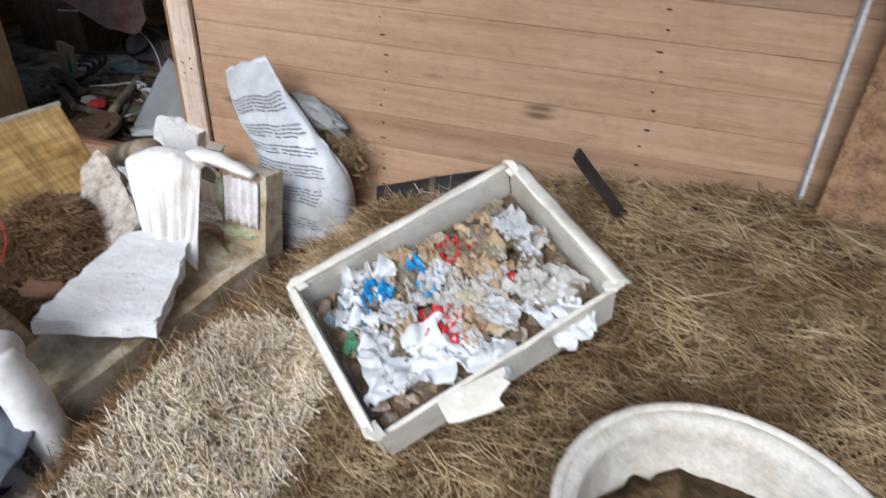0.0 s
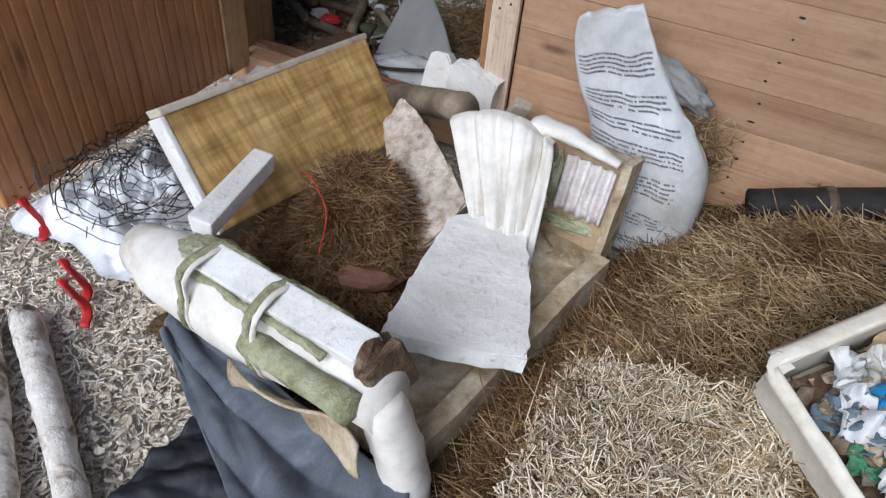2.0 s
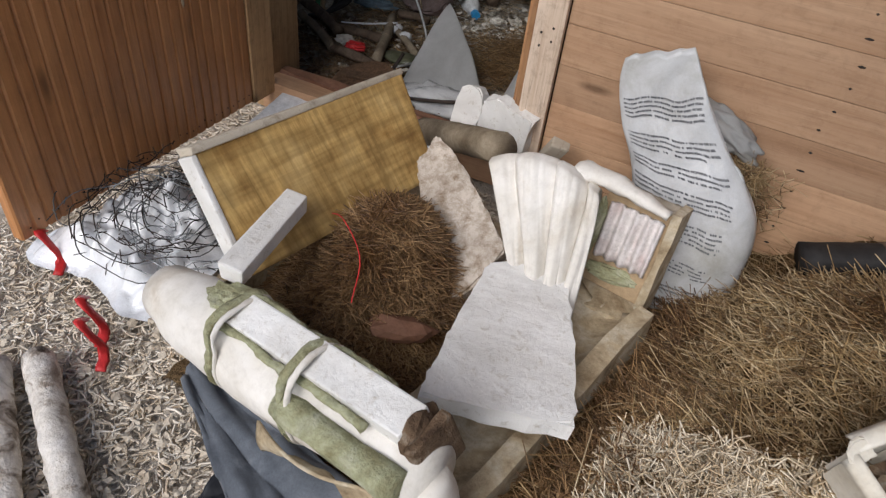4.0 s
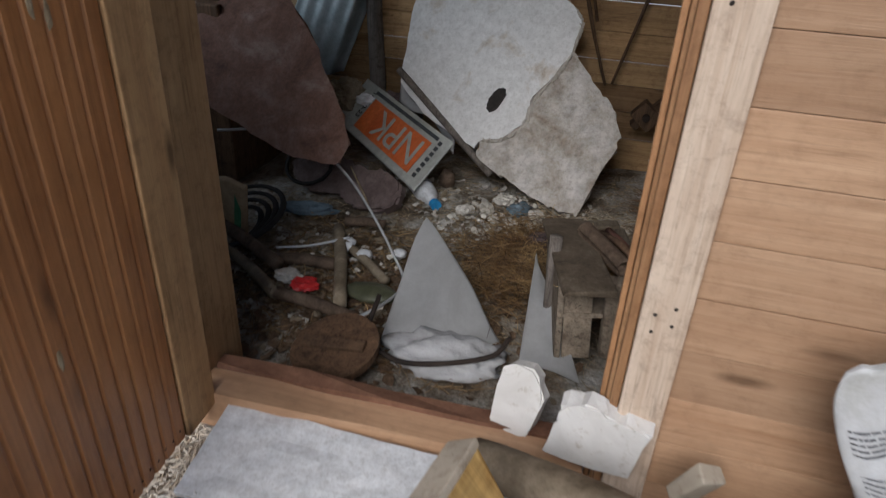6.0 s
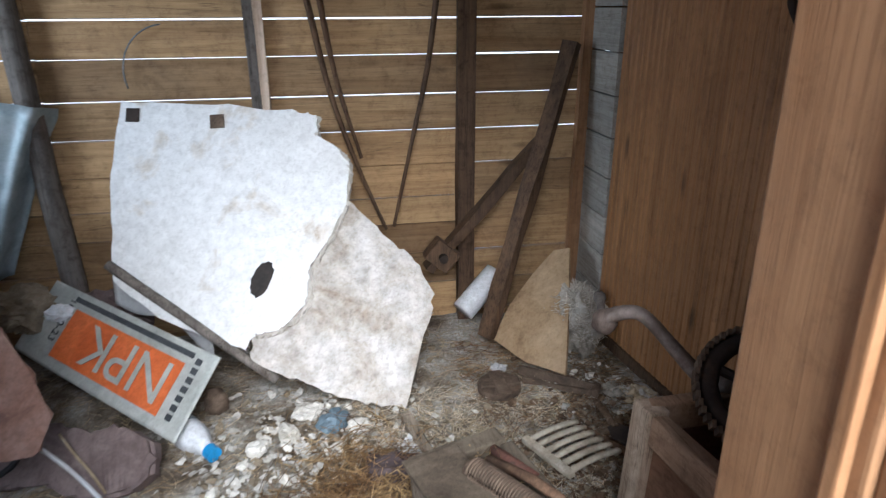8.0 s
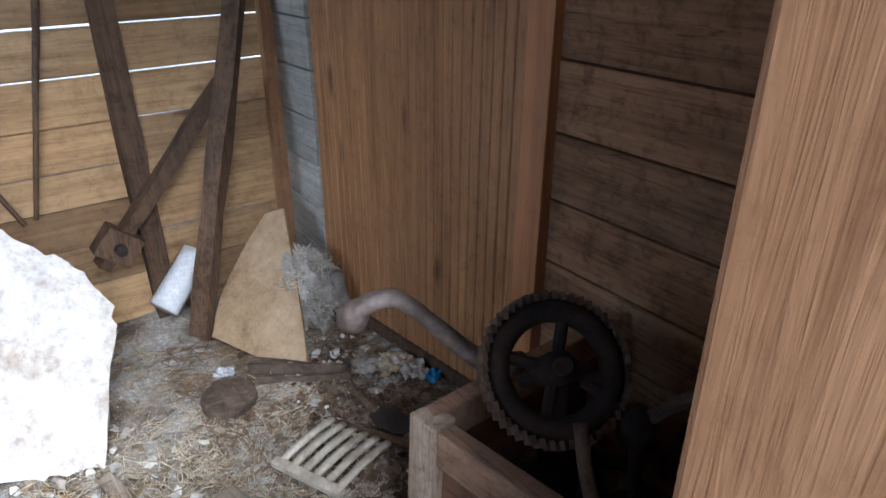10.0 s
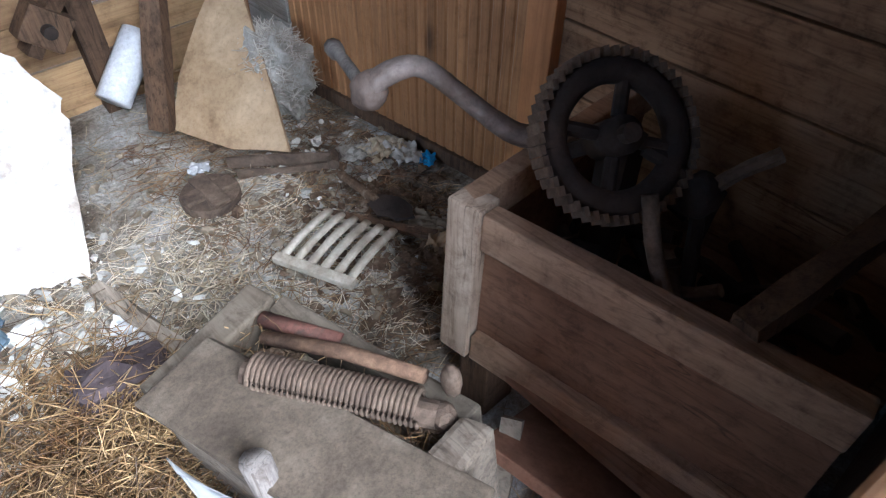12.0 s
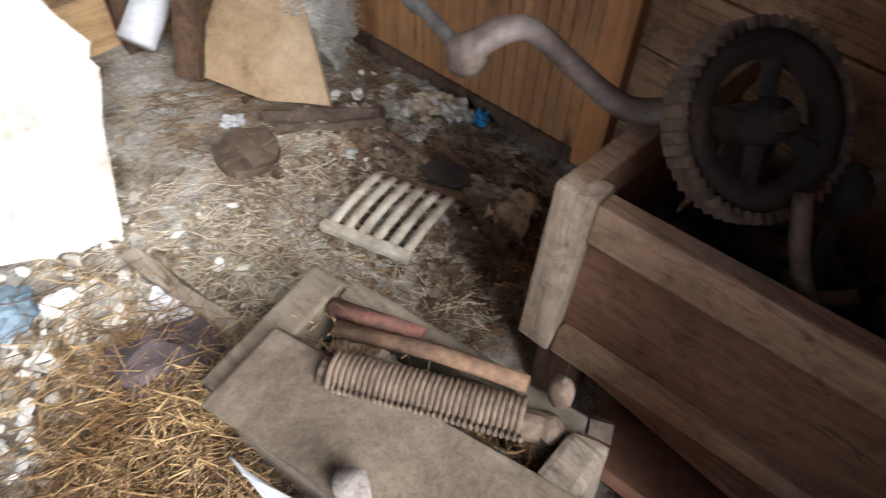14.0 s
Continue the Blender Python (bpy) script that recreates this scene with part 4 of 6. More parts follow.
part("bag", sheet(lambda u, v: sack_at(u, v), 72, 44, 0.003), M_SACK, sack, smooth=True)
rng = random.Random(77)


def print_line(v, u0, u1, h, material, gap=0.12):
    bm = bmesh.new()
    u = u0
    while u < u1:
        du = rng.uniform(0.0012, 0.0042)
        if rng.random() > gap:
            q = []
            for uu, vv in ((u, v - h), (u + du, v - h), (u + du, v + h), (u, v + h)):
                p = sack_at(uu % 1.0, vv)
                c = sack_at((uu + 0.5) % 1.0, vv)
                q.append(bm.verts.new(p + (p - c).normalized() * 0.0008 + Vector((0, -0.0045, 0))))
            bm.faces.new(q)
        u += du + 0.0011
    return bm


lines = []
for v0, rows, u0, u1 in ((0.12, 2, 0.60, 0.80), (0.21, 4, 0.59, 0.82), (0.36, 4, 0.59, 0.83), (0.49, 3, 0.59, 0.88), (0.585, 2, 0.60, 0.90), (0.66, 3, 0.60, 0.92), (0.775, 4, 0.60, 0.92)):
    for k in range(rows + 1):
        lines.append(print_line(v0 + 0.0165 * k, u0, u1 - rng.uniform(0.0, 0.03 if k else 0.12), 0.0036, M_PRINT, 0.14))
tagged(part("small_print", join(*lines), M_PRINT, sack, "lines of small grey print"), kind="stuff")
tagged(part("large_print", print_line(0.075, 0.62, 0.78, 0.011, M_DARKPRINT, 0.05), M_DARKPRINT, sack, "line of bold black print"), kind="stuff")
solo("plastic_bag", lump((-0.14, 2.85, 0.505), (0.115, 0.045, 0.04), 6, 0.3, 4, 2.4, Matrix.Rotation(radians(28), 4, "Y")), M_FILM, "grey plastic bag of straw behind the printed sack", "plastic bag", True)
straw("bag_straw", 900, lambda r: (r.normal(-0.055, 0.05), r.normal(2.83, 0.025), r.uniform(0.26, 0.44)), (0.03, 0.1), (0.0014, 0.003), M_STRAW, "straw spilling out behind the sack", 0.5, seed=71)

# ---- the broken armchair ----
arm = thing("armchair", (-0.7, 2.05, 0.0), "broken upholstered armchair frame with stripped padding, filled with hay", "armchair")
A0, A1 = Vector((-1.075, 1.735, 0.255)), Vector((-0.325, 1.60, 0.345))
ax = (A1 - A0).normalized()
part("arm_roll", tube([A0 + (A1 - A0) * t + Vector((0, 0, -0.012 * math.sin(math.pi * t))) for t in (i / 16 for i in range(17))],
                      lambda t: 0.084 * (0.72 + 0.28 * smooth(0, 0.16, t)) * (1 - 0.3 * smooth(0.45, 1.0, t)), 22, True, 0.02, 5, 1.05), M_COTTON, arm, "white cotton-covered arm roll", True)
mm = plane_frame(A0 + (A1 - A0) * 0.36 + Vector((0.0, 0.008, 0.078)), ax, (0.1, 0.9, 0.3))
part("arm_block", box((0, -0.034, -0.03), (0.44, 0.034, 0.028), 0.004, mm, 0.005), M_FOAM, arm, "dusty white-painted arm board")
part("end_board", box((0.455, -0.045, -0.11), (0.478, 0.045, 0.02), 0.008, mm, 0.008), M_ROT, arm, "bare wooden end of the arm")


def strap(t, w=0.010):
    c = A0 + (A1 - A0) * t
    side = ax.cross(Vector((0, 0, 1))).normalized()
    up = side.cross(ax)
    pts = []
    for k in range(28):
        a = radians(-70 + 250 * k / 27)
        r = 0.084 + 0.030 * smooth(0.45, 0.95, math.sin(a)) + 0.003 * math.sin(5 * a + t * 9)
        pts.append(c + side * r * math.cos(a) + up * r * math.sin(a))
    return tube(pts, w, 8, True, 0.35, int(t * 50), 0.6)


for t in (0.36, 0.63):
    band = part("strap", strap(t), M_GREENFOAM, arm, "mouldy felt strap over the arm", True)
    part("strap_hem", strap(t + 0.022, 0.006), M_COTTON, band, "cream hem of the strap", True)
for y, z in ((0.040, 0.014), (-0.041, 0.010)):
    bm = tube(spline([mm @ Vector((x, y + 0.004 * math.sin(31 * x), z + 0.003 * math.sin(23 * x))) for x in (-0.02, 0.06, 0.14, 0.22, 0.30, 0.37)], 26), 0.0095, 7, True, 0.4, int(90 + 40 * y), 0.8)
    part("felt_edge", bm, M_GREENFOAM, arm, "frayed olive felt along the arm board", True)
for k, (x, y, z, s_) in enumerate(((0.44, 0.0, 0.0, 0.04), (0.46, -0.03, -0.045, 0.036), (0.43, 0.03, -0.02, 0.03))):
    part("rotten_end", lump(mm @ Vector((x, y, z)), (s_ * 0.55, s_, s_), 5 + k, 0.18, 3, 2.0), M_ROT, arm, "crumbling brown rotten end of the arm board")
part("felt_tuft", lump(A0 + (A1 - A0) * 0.30 + Vector((0, 0.02, 0.085)), (0.055, 0.04, 0.016), 8, 0.5, 3, 3.0), M_GREENFOAM, arm, "olive felt tuft on the arm roll")
part("side_padding", tube([A0 + (A1 - A0) * t + Vector((-0.005, -0.066, 0.03)) for t in (0.60, 0.66, 0.72, 0.78, 0.84, 0.9, 0.96)], 0.03, 12, True, 0.16, 4, 0.9), M_GREENFOAM, arm, "green foam padding", True)
part("hessian", sheet(lambda u, v: A0 + (A1 - A0) * (0.55 + 0.45 * u) + Vector((-0.01 + 0.02 * v, -0.085 - 0.02 * math.sin(6 * u + 2 * v), -0.035 - 0.07 * v * (0.7 + 0.5 * noise.noise(Vector((u * 6, 0, 2)))) + 0.012 * math.sin(9 * u))), 30, 12, 0.006), M_PADDING, arm, "torn hessian hanging from the arm", True)
part("front_post", tube(spline([(-0.345, 1.605, 0.34), (-0.315, 1.605, 0.25), (-0.285, 1.61, 0.12), (-0.275, 1.615, 0.0)], 16), lambda t: 0.05 + 0.012 * math.sin(3 * t), 14, True, 0.06, 4, 0.8), M_COTTON, arm, "white padded front post", True)
part("side_rail", beam((-0.315, 1.63, 0.075), (-0.14, 2.40, 0.12), 0.05, 0.14, 0, 0.015, 0.005, 4, 5), M_PADDING, arm, "soiled cloth-covered side rail")
part("back_rail", beam((-1.06, 2.52, 0.12), (-0.15, 2.45, 0.12), 0.16, 0.04, 0, 0.008, 0.006), M_PADDING, arm)
part("left_rail", beam((-1.08, 1.74, 0.10), (-1.0, 2.50, 0.12), 0.035, 0.17, 0, 0.008, 0.006), M_PADDING, arm)
PM = plane_frame((-0.345, 2.475, 0.14), (0.20, -0.03, 0.0), (-0.02, 0.05, 0.3))
part("wing_panel", box((0.0, 0, -0.05), (0.175, 0.275, 0.0), 0.006, PM, 0.004), M_CARD, arm, "upright wing of the chair back")
part("wing_batting", sheet(lambda u, v: PM @ Vector((0.02 + 0.14 * u, 0.09 + 0.16 * v, 0.012 + 0.008 * math.sin(26 * u) + 0.006 * noise.noise(Vector((u * 9, v * 3, 1))))), 40, 10, 0.008), M_PINK, arm, "pink-white pleated batting", True)
part("wing_edge", beam(PM @ Vector((0.185, -0.02, -0.03)), PM @ Vector((0.185, 0.285, -0.03)), 0.022, 0.085, 0, 0.004, 0.003), M_PADDING, arm)
part("wing_top", sheet(lambda u, v: PM @ Vector((0.005 + 0.17 * u, 0.278 + 0.006 * noise.noise(Vector((u * 20, v * 12, 3))), -0.055 + 0.065 * v)), 14, 8, 0.006), M_DIRTYFOAM, arm, "frayed top of the wing", True)
part("wing_mould", crumple(PM @ Vector((0.085, 0.055, 0.008)), (0.075, 0.02, 0.022), 4), M_GREENFOAM, arm, "green mould along the wing")
part("wing_mould", crumple(PM @ Vector((0.004, 0.17, 0.01)), (0.016, 0.02, 0.08), 6), M_GREENFOAM, arm)

def seat_cloth(u, v):
    edge = Vector((-0.315, 1.63, 0.15)).lerp(Vector((-0.14, 2.40, 0.19)), u)
    sag = 0.05 * math.sin(math.pi * min(1.0, v * 1.2)) + 0.016 * noise.fractal(Vector((u * 6, v * 4, 3)), 1, 2, 4)
    return edge + Vector((-0.24 * v, 0.03 * v, -0.02 - sag + 0.02 * v))


part("seat_cloth", sheet(seat_cloth, 40, 16, 0.006), M_PADDING, arm, "soiled sagging seat cloth", True)

# cloth draped over the chair back
def drape(u, v):
    pinch = 1 - 0.42 * smooth(0.4, 1.0, v)
    x = -0.495 + (u - 0.5) * 0.29 * pinch + 0.115 * smooth(0.3, 1.0, v)
    run = u * 3.2 + 0.5 * v + 0.2 * noise.noise(Vector((u * 2, v * 2, 4)))
    band = run - math.floor(run)
    lap = 0.022 * smooth(0.0, 0.16, band) * (1 - 0.85 * band) + 0.012 * math.sin(math.pi * band)
    fold = lap * (0.7 + 0.6 * v) + 0.005 * noise.fractal(Vector((u * 14 + 3 * v, v * 3, 2.0)), 1, 2, 3)
    y = 2.57 - 0.12 * smooth(0.0, 0.4, v) - 0.17 * smooth(0.3, 1.0, v)
    z = 0.30 + 0.15 * smooth(0.0, 0.3, v) - 0.25 * smooth(0.4, 1.0, v) * (0.75 + 0.35 * u) - 0.05 * (2 * u - 1) ** 2 + 0.02 * u
    return Vector((x, y - fold, z + 0.7 * fold))


cloth = thing("cotton_cloth", (-0.42, 2.4, 0.3), "off-white cotton cloth draped in folds over the chair", "cloth")
part("drape", sheet(drape, 90, 40, 0.004), M_COTTON, cloth, smooth=True)
part("tail", tube(spline([(-0.42, 2.49, 0.445), (-0.34, 2.48, 0.455), (-0.25, 2.465, 0.445), (-0.175, 2.455, 0.43)], 18), lambda t: 0.045 * (1 - 0.55 * t) * (1 + 0.1 * math.sin(19 * t)), 14, True, 0.10, 6, 0.6), M_COTTON, cloth, smooth=True)

YM = plane_frame((-1.096, 1.882, 0.535), (0.114, 0.653, -0.016), (0.13, -0.05, -0.2))
yellow = thing("foam_slab", (-0.97, 2.17, 0.3), "yellowed foam rubber slab with a crusted white edge, leaning in the chair", "foam slab")
part("slab", box((0.0, 0.0, 0.0), (0.665, 0.30, 0.055), 0.008, YM @ Matrix.Scale(1, 4), 0.006, 5), M_YELLOW, yellow)
part("crust", box((-0.006, -0.012, -0.002), (0.668, 0.006, 0.058), 0.004, YM, 0.004, 6), M_DIRTYFOAM, yellow, "crusted pale top edge")
part("end_crust", box((-0.012, 0.008, 0.0), (0.003, 0.30, 0.056), 0.004, YM, 0.003, 6), M_FOAM, yellow, "white end face")

M_SHARD = speckled("grubby polystyrene", (0.6, 0.53, 0.45), (0.22, 0.155, 0.095), 30, 0.9, bump_strength=1.0, start=0.42)
SM = plane_frame((-0.461, 1.789, 0.265), (0.292, 0.124, -0.02), (-0.02, 0.42, 0.0))
solo("polystyrene_slab", slab([(0.0, 0.0), (0.317, 0.0), (0.323, 0.25), (0.302, 0.485), (0.121, 0.445), (0.05, 0.2)], 0.05, SM, 0.004, 7, 5, 0.008, 0.0022), [M_FOAM, M_FOAM],
     "white polystyrene slab with dirt specks lying on the chair", "polystyrene")
HM = plane_frame((-0.842, 2.50, 0.385), (0.806, -0.531, -0.261), (0.589, 0.678, 0.440))
solo("polystyrene_shard", slab([(0.0, 0.0), (0.03, -0.03), (0.05, -0.075), (0.12, -0.105), (0.262, -0.153), (0.443, -0.17), (0.473, -0.160), (0.418, -0.0), (0.388, 0.015), (0.2, 0.02), (0.06, 0.025)], 0.05, HM, 0.006, 4, 8, 0.006, 0.003), [M_SHARD, M_SHARD],
     "soiled pointed polystyrene shard on the hay", "polystyrene")
solo("polystyrene_strip", box((0.0, -0.028, -0.02), (0.285, 0.028, 0.025), 0.006, plane_frame((-0.89, 1.75, 0.382), (-0.054, 0.289, 0.004), (-1.0, -0.2, 0.1)), 0.005), M_FOAM,
     "white polystyrene strip propped on the arm roll", "polystyrene")
solo("brick_shard", lump((-0.62, 1.98, 0.19), (0.085, 0.035, 0.03), 9, 0.3, 2, 2, Matrix.Rotation(0.4, 4, "Z")), M_REDBROWN, "red-brown shard of tile in the chair", "tile shard")
solo("rolled_felt", tube(spline([(-1.03, 2.80, 0.20), (-0.85, 2.69, 0.29), (-0.665, 2.56, 0.385)], 12), 0.058, 14, True, 0.05, 3, 0.8), M_TARP, "grey-brown rolled felt behind the foam slab", "felt roll", True)
CH1 = plane_frame((-0.90, 2.895, 0.17), (0.20, -0.03, 0.0), (0.03, -0.02, 0.2))
solo("polystyrene_block", slab([(0, 0), (0.2, 0.01), (0.225, 0.165), (0.15, 0.17), (0.09, 0.19), (0.03, 0.165), (0.03, 0.1)], 0.05, CH1, 0.006, 3, 6, 0.006), [M_FOAM, M_FOAM], "broken white polystyrene block by the doorway", "polystyrene")
solo("polystyrene_block", slab([(0, 0), (0.09, -0.02), (0.14, 0.1), (0.1, 0.17), (0.02, 0.16)], 0.045, plane_frame((-1.04, 2.99, 0.13), (0.16, -0.03, 0.02), (0.0, 0.06, 0.2)), 0.006, 3, 4, 0.006), [M_FOAM, M_FOAM],
     "crumbled white polystyrene piece on the threshold", "polystyrene")
solo("polystyrene_chip", box((-0.03, -0.02, -0.05), (0.03, 0.02, 0.05), 0.006, pose(-0.585, 2.80, 0.28, 20, 25, 30), 0.008), M_DIRTYFOAM, "small grey polystyrene chip by the wall", "polystyrene")
bm = sheet(lambda u, v: Vector((-1.70 + 0.75 * u, 2.62 + 0.25 * v, 0.045 + 0.06 * v + 0.006 * noise.noise(Vector((u * 8, v * 6, 2))))), 20, 8, 0.02)
solo("white_board", bm, M_WHITEPLASTIC, "white board lying under the open door", "board")

# hay in the chair
def chair_hay(x, y):
    return 0.05 + 0.28 * math.exp(-((x + 0.77) ** 2 / 0.045 + (y - 2.17) ** 2 / 0.06)) + 0.02 * noise.fractal(Vector((x * 9, y * 9, 4)), 1, 2, 3)


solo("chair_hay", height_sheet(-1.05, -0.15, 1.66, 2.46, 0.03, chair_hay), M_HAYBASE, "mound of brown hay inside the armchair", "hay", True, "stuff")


def chair_place(r):
    while True:
        x, y = r.normal(-0.74, 0.19), r.normal(2.13, 0.2)
        if -1.03 < x < -0.17 and 1.68 < y < 2.45:
            return x, y, chair_hay(x, y) + r.uniform(-0.005, 0.02)


straw("hay_strands", 17000, chair_place, (0.04, 0.13), (0.0016, 0.0034), M_BROWNHAY, "brown hay stems heaped in the armchair", 0.22, seed=3)
for k in range(1):
    solo("baler_twine", tube(spline([(-0.93 + 0.2 * k, 2.13, 0.30), (-0.85 + 0.2 * k, 2.08, 0.345), (-0.76 + 0.2 * k, 2.02, 0.31), (-0.72 + 0.15 * k, 1.93, 0.26)], 14), 0.0016, 5), M_RED, "red baler twine on the hay", "twine", True)

# ---- ground on the open side: logs, cloth, wire coil ----
def log(a, b, r, seed):
    return tube(spline([a, Vector(a).lerp(Vector(b), 0.45) + Vector((0.002, 0.002, 0.004)), b], 22), lambda t: r * (1.05 - 0.12 * t), 14, True, 0.10, seed)


solo("birch_log", log((-1.335, 1.545, 0.045), (-0.80, 1.255, 0.045), 0.034, 3), M_BARK, "pale birch stick lying on the chaff", "log", True)
solo("birch_log", log((-1.40, 1.48, 0.04), (-0.92, 1.19, 0.04), 0.032, 6), M_BARK, "pale barked log with broken end on the chaff", "log", True)


def trousers(u, v):
    x = -1.03 + 0.78 * u + 0.05 * v
    y = 1.76 - 0.20 * u - 0.27 * v * (0.4 + 0.9 * u)
    z = 0.05 + 0.05 * (0.5 + 0.5 * noise.noise(Vector((u * 5, v * 4, 2)))) + 0.022 * abs(math.sin(8 * v + 5 * u)) + 0.006 * noise.fractal(Vector((u * 9 + 3 * v, v * 5, 2)), 1, 2, 3) + 0.07 * u * (1 - v)
    return Vector((x, y, z))


solo("dark_trousers", sheet(trousers, 70, 40, 0.006), M_DENIM, "faded dark blue trousers lying crumpled by the chair", "clothing", True)
solo("black_jacket", sheet(lambda u, v: Vector((-0.78 + 0.5 * u, 1.55 - 0.34 * v + 0.03 * math.sin(5 * u), 0.035 + 0.026 * noise.fractal(Vector((u * 5 + 3 * v, v * 4, 8)), 0.9, 2.1, 5) + 0.012 * abs(math.sin(7 * u + 11 * v + 2 * noise.noise(Vector((u * 3, v * 3, 0))))))), 64, 44, 0.008), M_BLACKCLOTH,
     "black cloth jacket crumpled on the ground", "clothing", True)
solo("newspaper_scrap", sheet(lambda u, v: Vector((-0.36 + 0.17 * u, 1.52 - 0.12 * v, 0.075 + 0.012 * math.sin(7 * u + 4 * v) - 0.04 * u)), 12, 8, 0.002), M_PAPER, "torn wet newspaper scrap by the hay", "paper", True)

coil = thing("wire_coil", (-1.45, 2.02, 0.03), "coil of galvanised barbed wire with red tape on the ground", "wire coil")
rng = random.Random(5)
for k in range(44):
    r = 0.215 + rng.uniform(-0.06, 0.06)
    z = 0.04 + rng.uniform(0, 0.09)
    tx, ty = rng.uniform(-0.16, 0.16), rng.uniform(-0.16, 0.16)
    ox, oy, a0, sweep = rng.gauss(-1.42, 0.07), rng.gauss(2.06, 0.08), rng.uniform(0, 6.28), rng.uniform(1.6, 5.0)
    r *= rng.uniform(0.5, 1.05)
    pts = [(ox + r * math.cos(a), oy + r * math.sin(a) * 0.95, max(0.02, z + 0.06 + tx * r * math.cos(a) + ty * r * math.sin(a) + 0.012 * math.sin(7 * a))) for a in (a0 + sweep * j / 30 for j in range(31))]
    bm = tube(pts, 0.0018, 4, False)
    for j in range(0, 30, 3):
        p = Vector(pts[j])
        dd = Vector([rng.uniform(-1, 1) for _ in range(3)]).normalized() * 0.016
        b2 = tube([p - dd, p + dd], 0.0016, 3)
        bm = join(bm, b2)
    part("strand", bm, M_IRON if k % 2 else M_WIRE, coil)
for k, (x, y) in enumerate(((-1.36, 1.71), (-1.30, 1.66), (-1.52, 2.24), (-1.28, 2.2), (-1.66, 1.82))):
    part("tape", tube(spline([(x, y, 0.10), (x + 0.03, y - 0.03, 0.12), (x + 0.07, y - 0.02, 0.05), (x + 0.1, y - 0.06, 0.03)], 12), 0.013, 6, True, 0.25, k, 0.18), M_RED, coil, "red plastic tape", True)
def film(u, v):
    ridge = abs(noise.noise(Vector((u * 3.1, v * 2.7, 5)))) + 0.6 * abs(noise.noise(Vector((u * 7, v * 6, 2))))
    body = smooth(0.0, 0.25, u) * smooth(1.0, 0.75, u) * smooth(0.0, 0.25, v) * smooth(1.0, 0.75, v)
    return Vector((-1.72 + 0.48 * u + 0.06 * noise.noise(Vector((v * 3, 1, 1))), 1.78 + 0.44 * v + 0.07 * noise.noise(Vector((u * 3, 2, 4))), 0.02 + 0.055 * body + 0.13 * ridge * (0.25 + 0.75 * body)))


solo("white_film", sheet(film, 60, 54, 0), M_GLOSSFILM,
     "glossy white plastic film bundled inside the wire coil", "plastic film", True)
rng = random.Random(60)
for i in range(110):
    x, y = rng.uniform(-1.72, -1.0), rng.uniform(2.2, 2.72)
    mm = rng.choice([M_PAPER, M_PLASTICSCRAP, M_PAPER, M_PLASTICSCRAP, M_CARD, M_PAPER, M_PAPER, M_CARD, M_PLASTICSCRAP, M_RED, M_PAPER, M_GREEN])
    s = rng.uniform(0.015, 0.04)
    solo("litter", wad((x, y, 0.012 + 0.03 * rng.random()), (s, s * 0.7, s * 0.45), i, Matrix.Rotation(rng.uniform(0, 6), 4, "Z")), mm,
         {"crumpled paper scraps": "crumpled paper litter on the ground", "crumpled white plastic": "white plastic litter on the ground", "red plastic tape": "red plastic litter on the ground",
          "cardboard": "torn cardboard litter on the ground", "dull green": "green plastic litter on the ground"}[mm.name], "litter", True, group="litter by the door")

# ---- straw on the heap ----
def heap_place(x0, x1, y0, y1, up=0.02):
    def f(r):
        while True:
            x, y = r.uniform(x0, x1), r.uniform(y0, y1)
            h = hay_height(x, y)
            if h > 0.035 and (x > -0.1 or y < 2.48):
                return x, y, h + r.uniform(-0.008, up)
    return f


straw("loose_straw", 26000, heap_place(-0.05, 1.9, 0.9, 2.9), (0.05, 0.17), (0.0014, 0.003), M_STRAW, "loose golden straw over the hay heap", 0.22, seed=1)
straw("loose_straw", 9000, heap_place(0.0, 0.6, 1.2, 2.75, 0.03), (0.04, 0.15), (0.0015, 0.003), M_STRAW, "loose golden straw beside the tray", 0.3, seed=2)
straw("long_straw", 2200, heap_place(-0.3, 1.9, 0.9, 2.9, 0.045), (0.14, 0.30), (0.0016, 0.003), M_STRAW, "long loose straw stems on the hay heap", 0.2, seed=12)
straw("bleached_straw", 13000, heap_place(-0.1, 0.36, 1.3, 2.05, 0.05), (0.03, 0.085), (0.0022, 0.0046), M_PALESTRAW, "bleached cut straw ends of a bale", 0.75, seed=5)
straw("brown_hay", 5000, heap_place(-0.3, 0.0, 1.2, 2.75, 0.03), (0.06, 0.18), (0.0014, 0.0028), M_BROWNHAY, "brown hay stems between the heap and the chair", 0.4, seed=15)
straw("chaff", 26000, lambda r: (r.uniform(-1.9, -0.2), r.uniform(0.9, 2.85), 0.004 + r.uniform(0, 0.010)), (0.008, 0.045), (0.002, 0.008), M_CHAFF, "pale chaff and wood chips trodden on the ground", 0.1, seed=6)

# ---- shed: the broken white tabletop against the siding ----
TOP = plane_frame((-1.91, 5.10, 0.975), (0.9924, -0.1154, -0.0433), (0.0955, 0.498, 0.862))
top = thing("tabletop", (-1.3, 4.6, 0.05), "broken white tabletop, stained brown, leaning against the siding", "tabletop")
MAIN = [(0.01, 0.02), (0.34, 0.02), (0.62, 0.007), (0.70, -0.012), (0.71, -0.09), (0.79, -0.14), (0.83, -0.20), (0.816, -0.34), (0.77, -0.46), (0.70, -0.58), (0.69, -0.70), (0.61, -0.78), (0.52, -0.80), (0.50, -0.86), (0.24, -0.76), (0.045, -0.62), (0.008, -0.29)]
